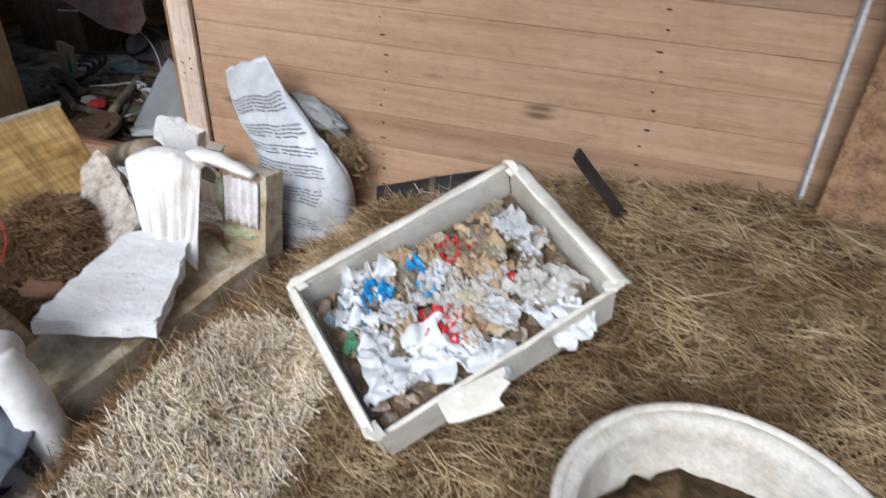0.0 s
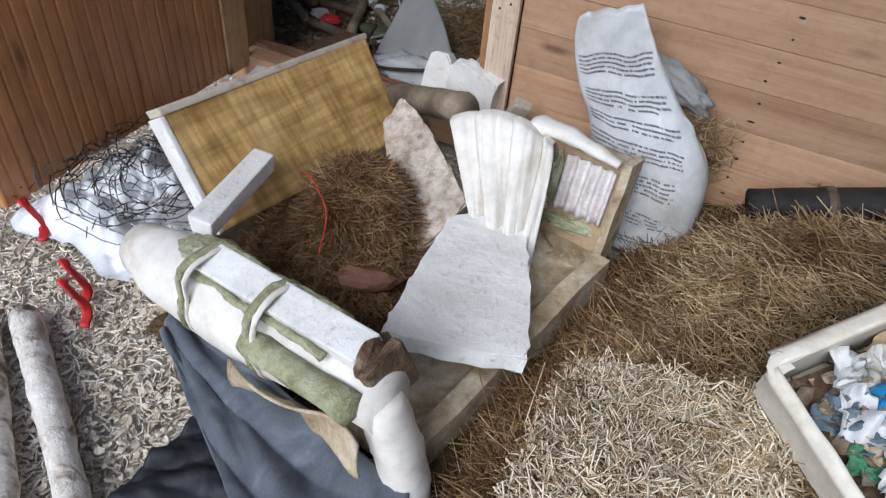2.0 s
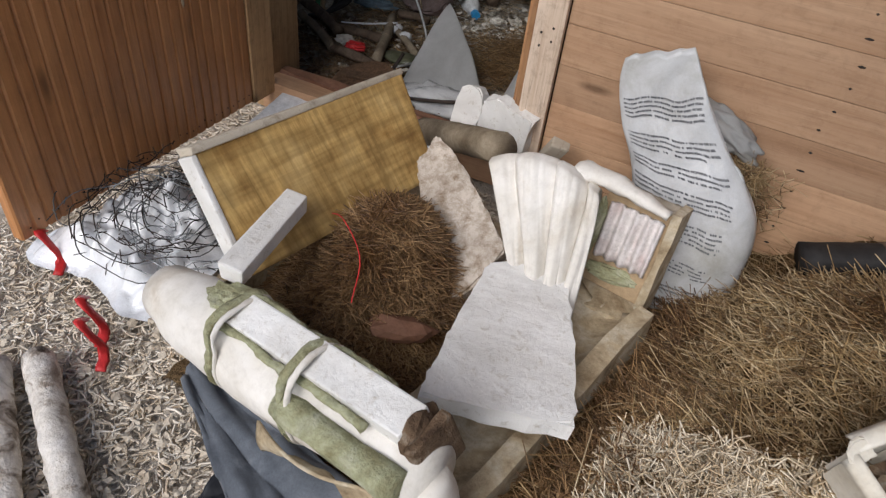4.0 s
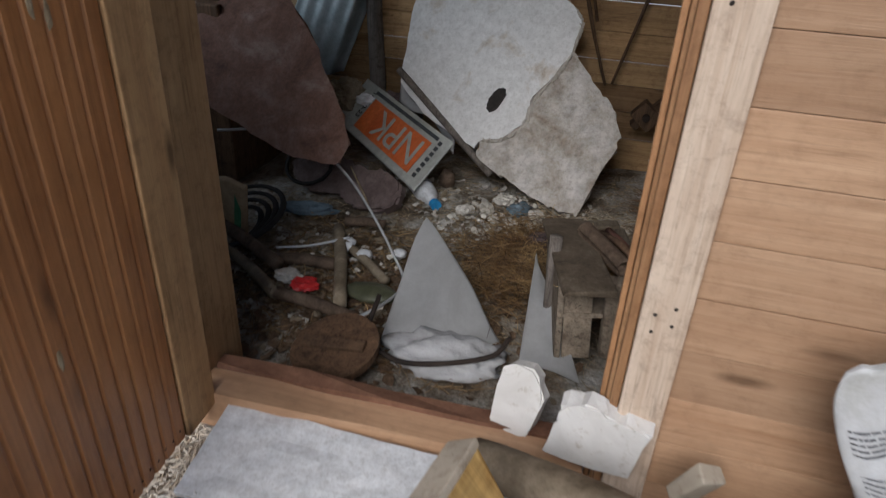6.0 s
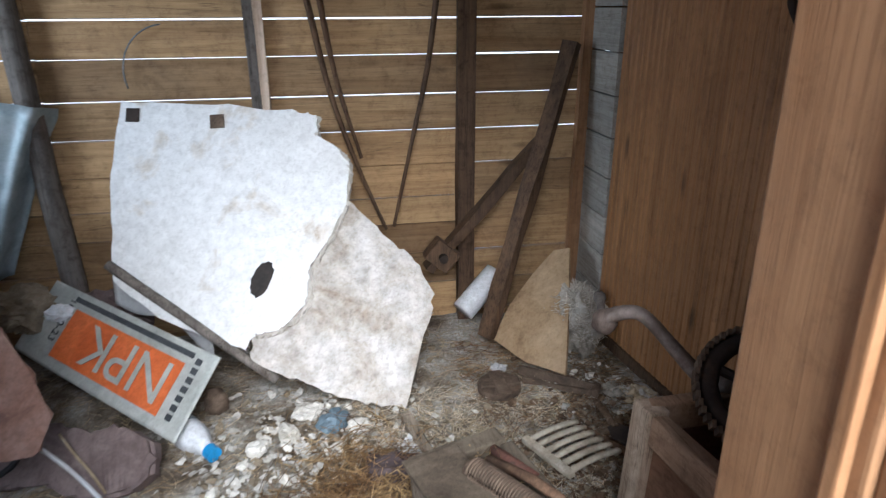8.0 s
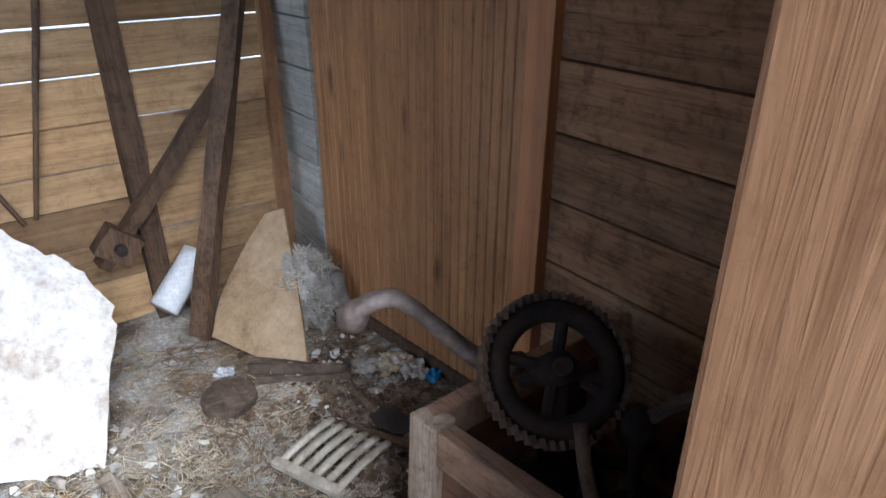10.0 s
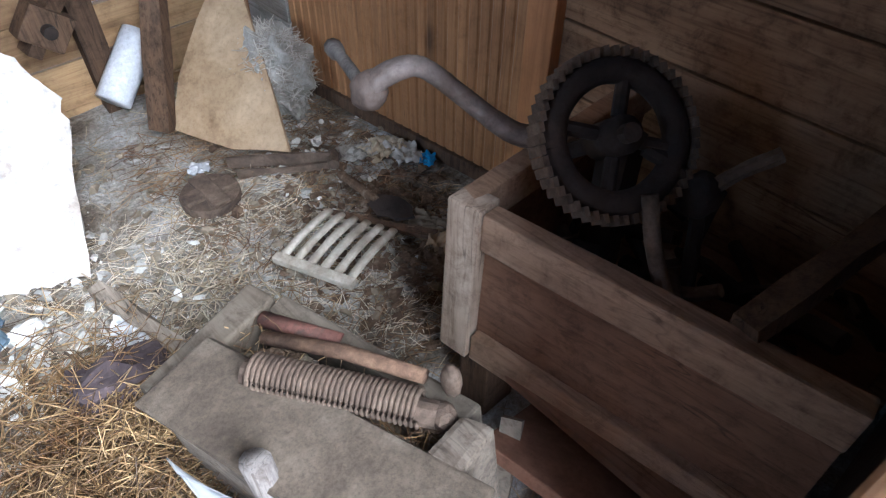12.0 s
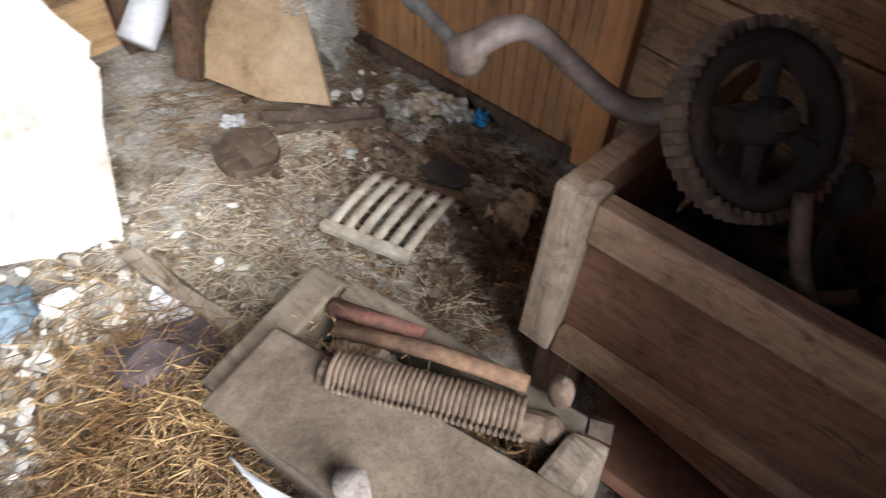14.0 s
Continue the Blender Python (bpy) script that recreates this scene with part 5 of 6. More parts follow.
bm = slab(MAIN, 0.035, TOP, 0.007, 6, 2, 0.003)
part("board", bm, [M_WHITEBOARD, M_TABLECORE], top)
PIECE = [(0.845, -0.325), (1.0, -0.476), (1.088, -0.546), (1.148, -0.655), (1.138, -0.754), (1.053, -1.05), (0.89, -1.03), (0.72, -0.97), (0.538, -0.895), (0.53, -0.815), (0.62, -0.79), (0.70, -0.71), (0.711, -0.58), (0.78, -0.465)]
part("broken_corner", slab(PIECE, 0.035, TOP @ Matrix.Translation((-0.016, 0.006, -0.006)), 0.009, 6, 9, 0.003), [M_STAINEDBOARD, M_TABLECORE], top, "broken-off lower corner with crumbled edge")
CRACK = [(0.83, -0.33), (0.78, -0.45), (0.712, -0.575), (0.70, -0.70), (0.615, -0.785), (0.53, -0.805)]
part("crumbled_edge", tube(spline([TOP @ Vector((x, y, -0.006)) for x, y in CRACK], 44), 0.011, 7, True, 0.55, 7, 0.8), M_TABLECORE, top, "crumbled grey edge along the break")
part("crumbled_edge", tube(spline([TOP @ Vector((x, y, -0.010)) for x, y in ((0.71, -0.012), (0.715, -0.09), (0.79, -0.14), (0.83, -0.20), (0.818, -0.33))], 36), 0.010, 7, True, 0.55, 3, 0.8), M_TABLECORE, top)
HOLE = [(0.035 * math.cos(a) + 0.018 * math.sin(a), 0.062 * math.sin(a)) for a in (2 * math.pi * k / 12 for k in range(12))]
part("hole", slab(HOLE, 0.002, TOP @ Matrix.Translation((0.54, -0.61, 0.003)), 0.003, 2, 3, 0), M_HOLE, top, "oval hole worn through")
part("hinge", box((0.04, -0.055, 0.0), (0.085, -0.005, 0.006), 0.001, TOP), M_IRON, top, "dark hinge plate")
part("hinge", box((0.325, -0.105, 0.0), (0.375, -0.055, 0.006), 0.001, TOP @ Matrix.Rotation(0.1, 4, "Z")), M_RUST, top, "rusty hinge plate")

# fertiliser bag with stick
BAG = plane_frame((-2.147, 4.97, 0.325), (0.512, -0.464, -0.053), (-0.184, -0.024, -0.14))
bag = thing("fertiliser_bag", (-1.9, 4.72, 0.1), "grey fertiliser bag with an orange printed panel, lying folded", "bag")


def bag_at(x, y):
    return BAG @ Vector((x, y, -0.02 + 0.005 * noise.noise(Vector((x * 4, y * 4, 1))) + 0.003 * abs(noise.noise(Vector((x * 16, y * 14, 3))))))


part("bag", sheet(lambda u, v: bag_at(-0.06 + 0.87 * u, -0.03 + 0.275 * v), 60, 24, 0.006), M_NPKBAG, bag, smooth=True)


def on_bag(name, x0, y0, x1, y1, material, lift=0.004, n=8, label=""):
    return part(name, sheet(lambda u, v: bag_at(x0 + (x1 - x0) * u, y0 + (y1 - y0) * v) + (BAG.to_3x3() @ Vector((0, 0, -1))) * lift, n, n, 0.001), material, bag, label)


on_bag("orange_panel", 0.13, 0.03, 0.70, 0.205, M_ORANGE, 0.010, 12, "orange panel")
on_bag("frame_line", 0.10, -0.01, 0.72, 0.008, M_DARKPRINT, 0.010)
for k in range(7):
    on_bag("print", 0.735, 0.0 + 0.03 * k, 0.76, 0.02 + 0.03 * k, M_DARKPRINT, 0.010, 3)
rng = random.Random(3)


def lettering(text, size, m, material, parent, extrude=0.001):
    cu = bpy.data.curves.new("text", "FONT")
    cu.body, cu.size, cu.extrude = text, size, extrude
    tmp = bpy.data.objects.new("tmp", cu)
    scene.collection.objects.link(tmp)
    me = bpy.data.meshes.new_from_object(tmp.evaluated_get(bpy.context.evaluated_depsgraph_get()))
    bpy.data.objects.remove(tmp)
    bm = bmesh.new()
    bm.from_mesh(me)
    bpy.data.meshes.remove(me)
    bmesh.ops.transform(bm, matrix=m, verts=bm.verts)
    return part("lettering", bm, material, parent)


lettering("NPK", 0.195, BAG @ Matrix.Translation((0.685, 0.048, -0.037)) @ Matrix.Rotation(math.pi, 4, "Y") @ Matrix.Diagonal((1.12, 1.0, 1.0, 1.0)), M_NPKBAG, bag)
lettering("10-20-23", 0.045, BAG @ Matrix.Translation((0.085, 0.0, -0.036)) @ Matrix.Rotation(math.pi, 4, "Y") @ Matrix.Rotation(radians(90), 4, "Z"), M_DARKPRINT, bag)
solo("plastic_film", sheet(lambda u, v: Vector((-1.96 + 0.34 * u, 4.93 - 0.16 * u - 0.05 * v, 0.47 - 0.16 * v - 0.16 * u * u + 0.02 * math.sin(8 * u + 3 * v))), 20, 12, 0.003), M_BAGFILM, "milky plastic film crumpled before the tabletop", "plastic film", True)
solo("stick", tube(spline([(-1.93, 4.78, 0.50), (-1.66, 4.68, 0.30), (-1.40, 4.58, 0.115)], 12), 0.017, 9, True, 0.05), M_GREYWOOD, "grey wooden stick lying across the bag", "stick", True)

# bottle
bottle = thing("plastic_bottle", (-1.68, 4.41, 0.02), "white plastic bottle with blue cap lying on the litter", "bottle")
B0, B1 = Vector((-1.785, 4.535, 0.085)), Vector((-1.572, 4.292, 0.05))
d = B1 - B0
prof = [(0.0, 0.038), (0.02, 0.048), (0.62, 0.049), (0.72, 0.045), (0.84, 0.026), (0.90, 0.02)]
bm = tube([B0 + d * t for t, _ in prof], 0.03, 18)
for i, v in enumerate(bm.verts):
    t, r = prof[i // 18]
    c = B0 + d * t
    v.co = c + (v.co - c).normalized() * r
flask = part("body", bm, M_WHITEPLASTIC, bottle, smooth=True)
part("cap", tube([B0 + d * 0.905, B0 + d * 1.0], 0.024, 14), M_BLUE, bottle, "blue screw cap")
for t in (0.2, 0.27, 0.34, 0.41, 0.48, 0.55):
    c = B0 + d * t
    s = d.cross(Vector((0, 0, 1))).normalized()
    bm = bmesh.new()
    q = []
    for dt in (-0.011, 0.011):
        for k in range(7):
            a = radians(35 + 17 * k)
            q.append(bm.verts.new(c + d * dt + (s * math.cos(a) + s.cross(d.normalized()) * math.sin(a)) * 0.0498))
    for k in range(6):
        bm.faces.new((q[k], q[k + 1], q[k + 8], q[k + 7]))
    part("print", bm, M_TEAL if t != 0.41 else M_RED, flask)

# rusty sheet, zinc sheet, bag, red bundle, cardboard
solo("rusty_sheet", slab([(0.26, 0.12), (0.44, 0.09), (0.51, 0.18), (0.42, 0.42), (0.33, 0.62), (0.20, 0.82), (0.0, 0.85), (-0.28, 0.68), (-0.25, 0.42), (0.02, 0.26)], 0.008,
                         plane_frame((-2.36, 3.93, 0.16), (0.62, 0.10, 0.06), (-0.36, 0.42, 0.72)), 0.009, 4, 5, 0.002, 0.003), [M_RUSTPLATE, M_RUSTPLATE], "large rust-brown sheet leaning over the clutter", "metal sheet")


def corrugated(u, v):
    c = Vector((-2.50, 4.98, 0.36)).lerp(Vector((-2.25, 5.05, 1.0)), v)
    w = (u - 0.56) * 0.40
    ridge = 0.004 * math.cos(u * 5 * 2 * math.pi + 2 * v) + 0.006 * noise.noise(Vector((u * 4 + 3 * v, v * 5, 2)))
    return c + Vector((w - 0.05 * smooth(0.74, 1.0, u), 0.05 * u + 0.09 * smooth(0.74, 1.0, u) - ridge, (0.05 - 0.09 * u) * smooth(0.7, 1.0, v)))


solo("zinc_sheet", sheet(corrugated, 48, 14, 0.003), M_GALV, "bent corrugated zinc sheet propped in the corner", "zinc sheet", True)
solo("rust_cushion", lump((-2.50, 4.45, 0.91), (0.13, 0.085, 0.085), 7, 0.25, 4, 1.6), M_RUSTPLATE, "red-brown cushion on the rusty sheet", "cushion", True)
solo("red_rag", lump((-2.47, 4.40, 0.86), (0.10, 0.05, 0.03), 4, 0.25, 3, 1.6), M_RED, "faded red rag on the rusty sheet", "rag", True)
solo("clear_bag", lump((-2.76, 4.42, 0.98), (0.13, 0.10, 0.16), 5, 0.35, 4, 2.4), M_BAGFILM, "clear plastic bag hanging on the clutter", "plastic bag", True)
solo("old_furniture", box((-3.1, 4.28, 0.0), (-2.56, 4.75, 0.80), 0.01, None, 0.01), M_DARKWOOD, "dark wooden cupboard under the bags", "cupboard")
for lo, hi in (((-3.3, 5.17, 1.02), (-2.76, 5.185, 1.6)), ((-2.755, 5.165, 0.97), (-2.32, 5.183, 1.28)), ((-2.85, 5.16, 0.55), (-2.45, 5.182, 1.0))):
    solo("cardboard_sheet", box(lo, hi, 0.003, None, 0.008, int(-lo[0] * 10)), M_CARD, "brown cardboard sheet nailed over the siding", "cardboard", group="cardboard on the siding")

# boot, belts, cardboard, sticks in the low clutter
boot = thing("old_boot", (-2.0, 4.25, 0.0), "flattened cracked brown leather boot lying on its side", "boot")
BM = plane_frame((-2.30, 4.30, 0.07), (0.60, -0.13, -0.02), (0.10, 0.45, 0.5))
part("upper", slab([(0.02, 0.02), (0.13, -0.03), (0.26, 0.0), (0.38, -0.035), (0.52, -0.02), (0.585, 0.04), (0.57, 0.12), (0.47, 0.165), (0.36, 0.14), (0.26, 0.16), (0.13, 0.195), (0.03, 0.165), (-0.01, 0.09)], 0.05, BM, 0.006, 4, 4, 0.012, 0.010), [M_LEATHER, M_LEATHER], boot)
WELT = [(0.07 + 0.105 * math.cos(a) * (1 + 0.3 * (math.cos(a) > 0)), 0.085 + 0.10 * math.sin(a)) for a in (2 * math.pi * k / 24 for k in range(25))]
part("sole", tube([BM @ Vector((x, y, 0.010 + 0.004 * math.sin(9 * x))) for x, y in WELT], 0.009, 7, False, 0.2), M_RUBBER, boot, "black welt", True)
part("lace", tube(spline([BM @ Vector(p) for p in ((0.30, 0.13, 0.012), (0.36, 0.08, 0.02), (0.42, 0.03, 0.018), (0.47, -0.02, 0.012))], 14), 0.004, 6), M_PADDING, boot, "frayed pale lace", True)
for k in range(4):
    r = 0.10 + 0.035 * k
    pts = [(-2.27 + r * math.cos(a) * 0.8, 3.83 + r * math.sin(a) * 1.1, 0.05 + 0.015 * k + 0.03 * math.sin(a)) for a in (radians(-60 + 12 * j) for j in range(16))]
    solo("rubber_belt", tube(pts, 0.013, 8, True, 0.04, k, 0.7), M_RUBBER, "black curved rubber belt among the clutter", "rubber belt", True, group="rubber belts")
solo("cardboard_box_flap", sheet(lambda u, v: Vector((-2.37 + 0.14 * u, 3.84 - 0.02 * u + 0.03 * v, 0.03 + 0.20 * v + 0.008 * math.sin(5 * u))), 8, 8, 0.006), M_CARD, "torn cardboard flap with a green stripe", "cardboard", True)
solo("green_stripe", sheet(lambda u, v: Vector((-2.29 + 0.03 * u, 3.823 + 0.03 * v, 0.04 + 0.15 * v)), 3, 6, 0.001), M_GREEN, "green printed stripe on cardboard", "print")
PIPES = [((-2.33, 3.76, 0.09), (-1.95, 3.57, 0.075), 0.026), ((-2.26, 3.67, 0.05), (-1.88, 3.43, 0.05), 0.022), ((-1.90, 3.44, 0.05), (-1.56, 3.39, 0.045), 0.022),
         ((-1.875, 3.93, 0.06), (-1.645, 3.43, 0.06), 0.024), ((-2.02, 3.64, 0.05), (-1.77, 3.68, 0.05), 0.023), ((-1.84, 3.86, 0.05), (-1.56, 3.64, 0.045), 0.018), ((-1.87, 3.98, 0.07), (-1.71, 4.02, 0.06), 0.02)]
for k, (a, b, r) in enumerate(PIPES):
    solo("iron_pipe", tube(spline([a, (Vector(a) + Vector(b)) / 2 + Vector((0.004, 0.006, 0.004)), b], 8), r, 10, True, 0.05, k), M_RUST if k % 2 == 0 else M_TARP, "rusty iron pipe end in the clutter" if k % 2 == 0 else "grey wooden stake in the clutter",
         "pipe" if k % 2 == 0 else "stake", True, group="pipes and stakes")
solo("wrapper", crumple((-1.82, 3.52, 0.05), (0.055, 0.04, 0.02), 3), M_RED, "red and white wrapper on the floor", "wrapper")
solo("wrapper", crumple((-1.90, 3.55, 0.05), (0.05, 0.035, 0.02), 8), M_PAPER, "pale paper wrapper on the floor", "wrapper")
for k, (x, y, s) in enumerate(((-1.78, 3.81, 0.026), (-1.70, 3.775, 0.03), (-1.79, 3.85, 0.022), (-1.58, 3.83, 0.028))):
    solo("egg_shell", lump((x, y, 0.055), (s, s * 0.85, s * 0.7), k + 3, 0.25, 3), M_WHITEPLASTIC, "broken white eggshell on the floor", "eggshell", True, group="eggshells")
solo("green_bottle", lump((-1.58, 3.55, 0.05), (0.10, 0.055, 0.025), 3, 0.1, 3), surface("mossy glass", [(0.3, (0.05, 0.055, 0.03)), (0.7, (0.13, 0.13, 0.08))], 8, 0.3), "flat dull green pad on the floor", "pad", True)
solo("clear_hose", tube(spline([(-2.46, 4.03, 0.36), (-2.24, 4.22, 0.33), (-2.06, 4.2, 0.26), (-1.92, 4.14, 0.19), (-1.76, 3.99, 0.13), (-1.60, 3.80, 0.08), (-1.49, 3.62, 0.06), (-1.53, 3.42, 0.07), (-1.60, 3.36, 0.06)], 60), 0.006, 7), M_BAGFILM, "clear plastic hose arching over the clutter", "hose", True)
solo("blue_rag", crumple((-2.08, 4.08, 0.045), (0.11, 0.04, 0.03), 12, Matrix.Rotation(0.2, 4, "Z")), M_TEAL, "blue-grey rag in the clutter", "rag")
solo("white_wire", tube(spline([(-2.03, 3.70, 0.06), (-1.9, 3.74, 0.075), (-1.79, 3.84, 0.08)], 12), 0.005, 6), M_WHITEPLASTIC, "white wire on the floor", "wire", True)
solo("rusty_lump", lump((-1.60, 4.55, 0.07), (0.04, 0.04, 0.05), 3, 0.3, 3), M_RUST, "rusty iron fitting on the litter", "fitting", True)

# milky plastic sacks
def cone(u, v):
    a = 2 * math.pi * u
    tip = Vector((-1.43, 3.68, 0.31))
    base = Vector((-1.27, 3.38, 0.0))
    c = base.lerp(tip, v)
    ax_ = Vector((0.95, 0.30, 0))
    ay_ = Vector((-0.2, 0.6, 0.25))
    r = (1 - v) ** 0.85 + 0.004
    k = 1 + 0.06 * noise.noise(Vector((math.cos(a), math.sin(a), v * 3)))
    return c + ax_ * 0.205 * r * k * math.cos(a) + ay_ * 0.11 * r * k * math.sin(a)


sack2 = thing("plastic_sack", (-1.3, 3.4, 0.0), "milky plastic sack standing up to a point, tied with wire", "plastic sack")
part("film", sheet(cone, 40, 18, 0.002), M_FILM, sack2, smooth=True)
part("bulge", lump((-1.26, 3.34, 0.02), (0.19, 0.10, 0.06), 6, 0.3, 4, 2.2), M_BAGFILM, sack2, "shiny crumpled foot of the sack", True)
part("wire", tube(spline([(-1.50, 3.42, 0.14), (-1.49, 3.30, 0.07), (-1.38, 3.235, 0.05), (-1.24, 3.24, 0.07), (-1.10, 3.30, 0.09), (-1.06, 3.38, 0.11)], 26), 0.008, 7), M_IRON, sack2, "dark tie wire", True)
solo("plastic_sheet", sheet(lambda u, v: Vector((-1.06, 3.80, 0.17)).lerp(Vector((-0.98 + 0.10 * u, 3.36, 0.02)), v) + Vector((0.09 * (u - 0.5) * v, 0.02 * math.sin(4 * u), 0.03 * math.sin(3 * v) * u)), 14, 16, 0.002), M_FILM, "pointed flap of milky plastic beside the sack", "plastic sheet", True)
solo("wooden_stake", tube([(-0.985, 3.61, 0.36), (-0.978, 3.60, 0.2), (-0.97, 3.59, 0.0)], 0.02, 10, True, 0.08), M_GREYWOOD, "short weathered wooden stake standing by the crate", "stake", True)

# ---- crate with springs ----
M_TUFT = strands("mixed floor hay", [(0.07, 0.04, 0.018), (0.16, 0.095, 0.04), (0.3, 0.19, 0.08), (0.48, 0.34, 0.16), (0.2, 0.12, 0.05)])
CR = plane_frame((-0.805, 3.925, 0.285), (0.09, -0.445, 0.03), (-0.228, -0.03, -0.015))
crate = thing("spring_crate", (-0.87, 3.69, 0.0), "dusty wooden crate with a board across it, holding rusty springs", "crate")
CL, CW = 0.47, 0.235
part("side", box((0.044, -0.022, -0.002), (CL - 0.02, 0.022, 0.25), 0.006, CR, 0.006, 2), M_LID, crate)
part("side", box((0, CW - 0.018, 0.0), (CL, CW, 0.25), 0.005, CR, 0.004, 3), M_CRATE, crate)
part("end", box((-0.022, 0, -0.004), (0.042, CW, 0.25), 0.006, CR, 0.006, 4), M_LID, crate, "dusty grey end board")
part("end", box((CL - 0.03, 0.012, -0.03), (CL + 0.025, CW * 0.42, 0.24), 0.012, CR, 0.008, 5), M_CRATE, crate, "worn grey end block")
part("end", box((CL - 0.02, CW * 0.55 + 0.003, 0.0), (CL - 0.004, CW - 0.02, 0.25), 0.003, CR, 0.003, 8), M_CRATE, crate)
part("floor_board", box((0, 0, 0.09), (CL, CW, 0.105), 0.003, CR), M_CRATE, crate)
part("lid_board", box((0.012, 0.120, -0.028), (CL + 0.06, CW + 0.03, -0.006), 0.005, CR @ Matrix.Rotation(radians(-4), 4, "Z"), 0.008, 6), M_LIDTOP, crate, "grey dusty board lying across")


def spring_bm(a, b, r, wire, turns):
    a, b = Vector(a), Vector(b)
    d_ = b - a
    u = d_.cross(Vector((0, 0, 1))).normalized()
    w = u.cross(d_.normalized())
    n = turns * 12
    return tube([a + d_ * (i / n) + (u * math.cos(i / 12 * 2 * math.pi) + w * math.sin(i / 12 * 2 * math.pi)) * r for i in range(n + 1)], wire, 6)


spring = thing("coil_spring", (-0.84, 3.65, 0.3), "rusty tension spring lying in the crate", "spring")
part("coil", spring_bm((-0.905, 3.755, 0.325), (-0.765, 3.54, 0.325), 0.0265, 0.0042, 32), M_RUST, spring, smooth=True)
part("core", tube([(-0.915, 3.77, 0.315), (-0.752, 3.52, 0.315)], 0.021, 12), M_RUST, spring)
part("tip", lump((-0.748, 3.515, 0.315), (0.022, 0.022, 0.02), 4, 0.2, 2), M_RUST, spring)
solo("rusty_rod", tube([(-0.85, 3.83, 0.285), (-0.79, 3.69, 0.33), (-0.735, 3.565, 0.345)], 0.0125, 10, True, 0.09), surface("orange rust", [(0.3, (0.1, 0.055, 0.033)), (0.5, (0.17, 0.1, 0.06)), (0.7, (0.28, 0.17, 0.1))], 30, 0.9, bump_scale=90, bump_strength=1.0, fine_amount=0.5), "orange-rusted rod lying beside the spring", "rod", True)
solo("red_rod", tube([(-0.83, 3.87, 0.28), (-0.77, 3.73, 0.30)], 0.014, 10, True, 0.04), surface("red paint", [(0.36, (0.09, 0.06, 0.045)), (0.5, (0.16, 0.07, 0.05)), (0.7, (0.22, 0.1, 0.075))], 30, 0.8, bump_scale=70, bump_strength=0.8, fine_amount=0.5), "red-painted rod end in the crate", "rod", True)
solo("grip", lump((-0.722, 3.525, 0.365), (0.013, 0.018, 0.034), 3, 0.15, 3), M_RUST, "worn wooden knob at the crate's end", "knob", True)
for k, (a, b) in enumerate((((-0.93, 3.70, 0.26), (-0.80, 3.52, 0.275)), ((-0.86, 3.61, 0.26), (-0.81, 3.50, 0.27)), ((-0.90, 3.66, 0.24), (-0.85, 3.53, 0.25)))):
    solo("scrap_wood", beam(a, b, 0.03, 0.014, 20 * k, 0.003, 0.003, k), M_CRATE, "split wood scrap inside the crate", "wood scrap", group="wood scraps")

straw("crate_litter", 260, lambda r: tuple(CR @ Vector((r.uniform(0.03, CL - 0.03), r.uniform(0.03, CW - 0.02), 0.03 * r.uniform(-0.3, 1)))), (0.02, 0.09), (0.001, 0.0026), M_TUFT, "straw and splinters littering the crate", 0.2, seed=41)
rng = random.Random(17)
for k_ in range(26):
    a = CR @ Vector((rng.uniform(0.05, CL - 0.05), rng.uniform(0.03, 0.13), rng.uniform(0.015, 0.06)))
    solo("bark_scrap", lump(a, (rng.uniform(0.015, 0.04), rng.uniform(0.012, 0.03), 0.008), k_, 0.6, 3, 3.0), rng.choice([M_CRATE, M_TARP, M_ROT]), "flake of rotten wood in the crate", "wood scrap", group="flakes in the crate")


# ---- panelled chest with the winding gear ----
chest = thing("chest", (-0.32, 3.42, 0.0), "worn panelled wooden chest without a lid, full of scrap iron", "chest")
CM = plane_frame((-0.585, 3.700, 0.165), (0.085, -0.60, 0.0), (0.02, 0.0, 0.34))
LF, HF = 0.60, 0.335
part("corner_post", box((0, 0, -0.05), (0.062, HF, 0.0), 0.006, CM, 0.003), M_POST, chest, "pale worn corner post")
part("top_rail", box((0.064, HF - 0.075, -0.042), (LF, HF - 0.004, -0.004), 0.005, CM, 0.002), M_CHEST, chest)
part("bottom_rail", box((0.064, 0.0, -0.042), (LF, 0.062, -0.004), 0.005, CM, 0.002), M_CHEST, chest)
part("panel", box((0.062, 0.055, -0.038), (LF, HF - 0.07, -0.024), 0.002, CM), M_CHESTP, chest, "stained recessed panel, toned darker for the shade of its recess")
EM = plane_frame((-0.585, 3.700, 0.165), (0.565, 0.02, 0.0), (0.02, 0.0, 0.34))
part("end_rail", box((0.04, HF - 0.07, -0.004), (0.55, HF - 0.002, 0.034), 0.005, EM, 0.002), M_CHEST, chest)
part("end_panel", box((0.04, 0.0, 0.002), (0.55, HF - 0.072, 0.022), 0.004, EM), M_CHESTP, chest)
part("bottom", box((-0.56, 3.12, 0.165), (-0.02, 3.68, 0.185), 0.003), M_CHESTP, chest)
part("foot", box((-0.56, 3.60, 0.0), (-0.48, 3.67, 0.163), 0.004), M_DARKWOOD, chest)
part("foot", box((-0.50, 3.14, 0.0), (-0.42, 3.22, 0.163), 0.004), M_DARKWOOD, chest)
part("foot", box((-0.10, 3.60, 0.0), (-0.03, 3.67, 0.163), 0.004), M_DARKWOOD, chest)
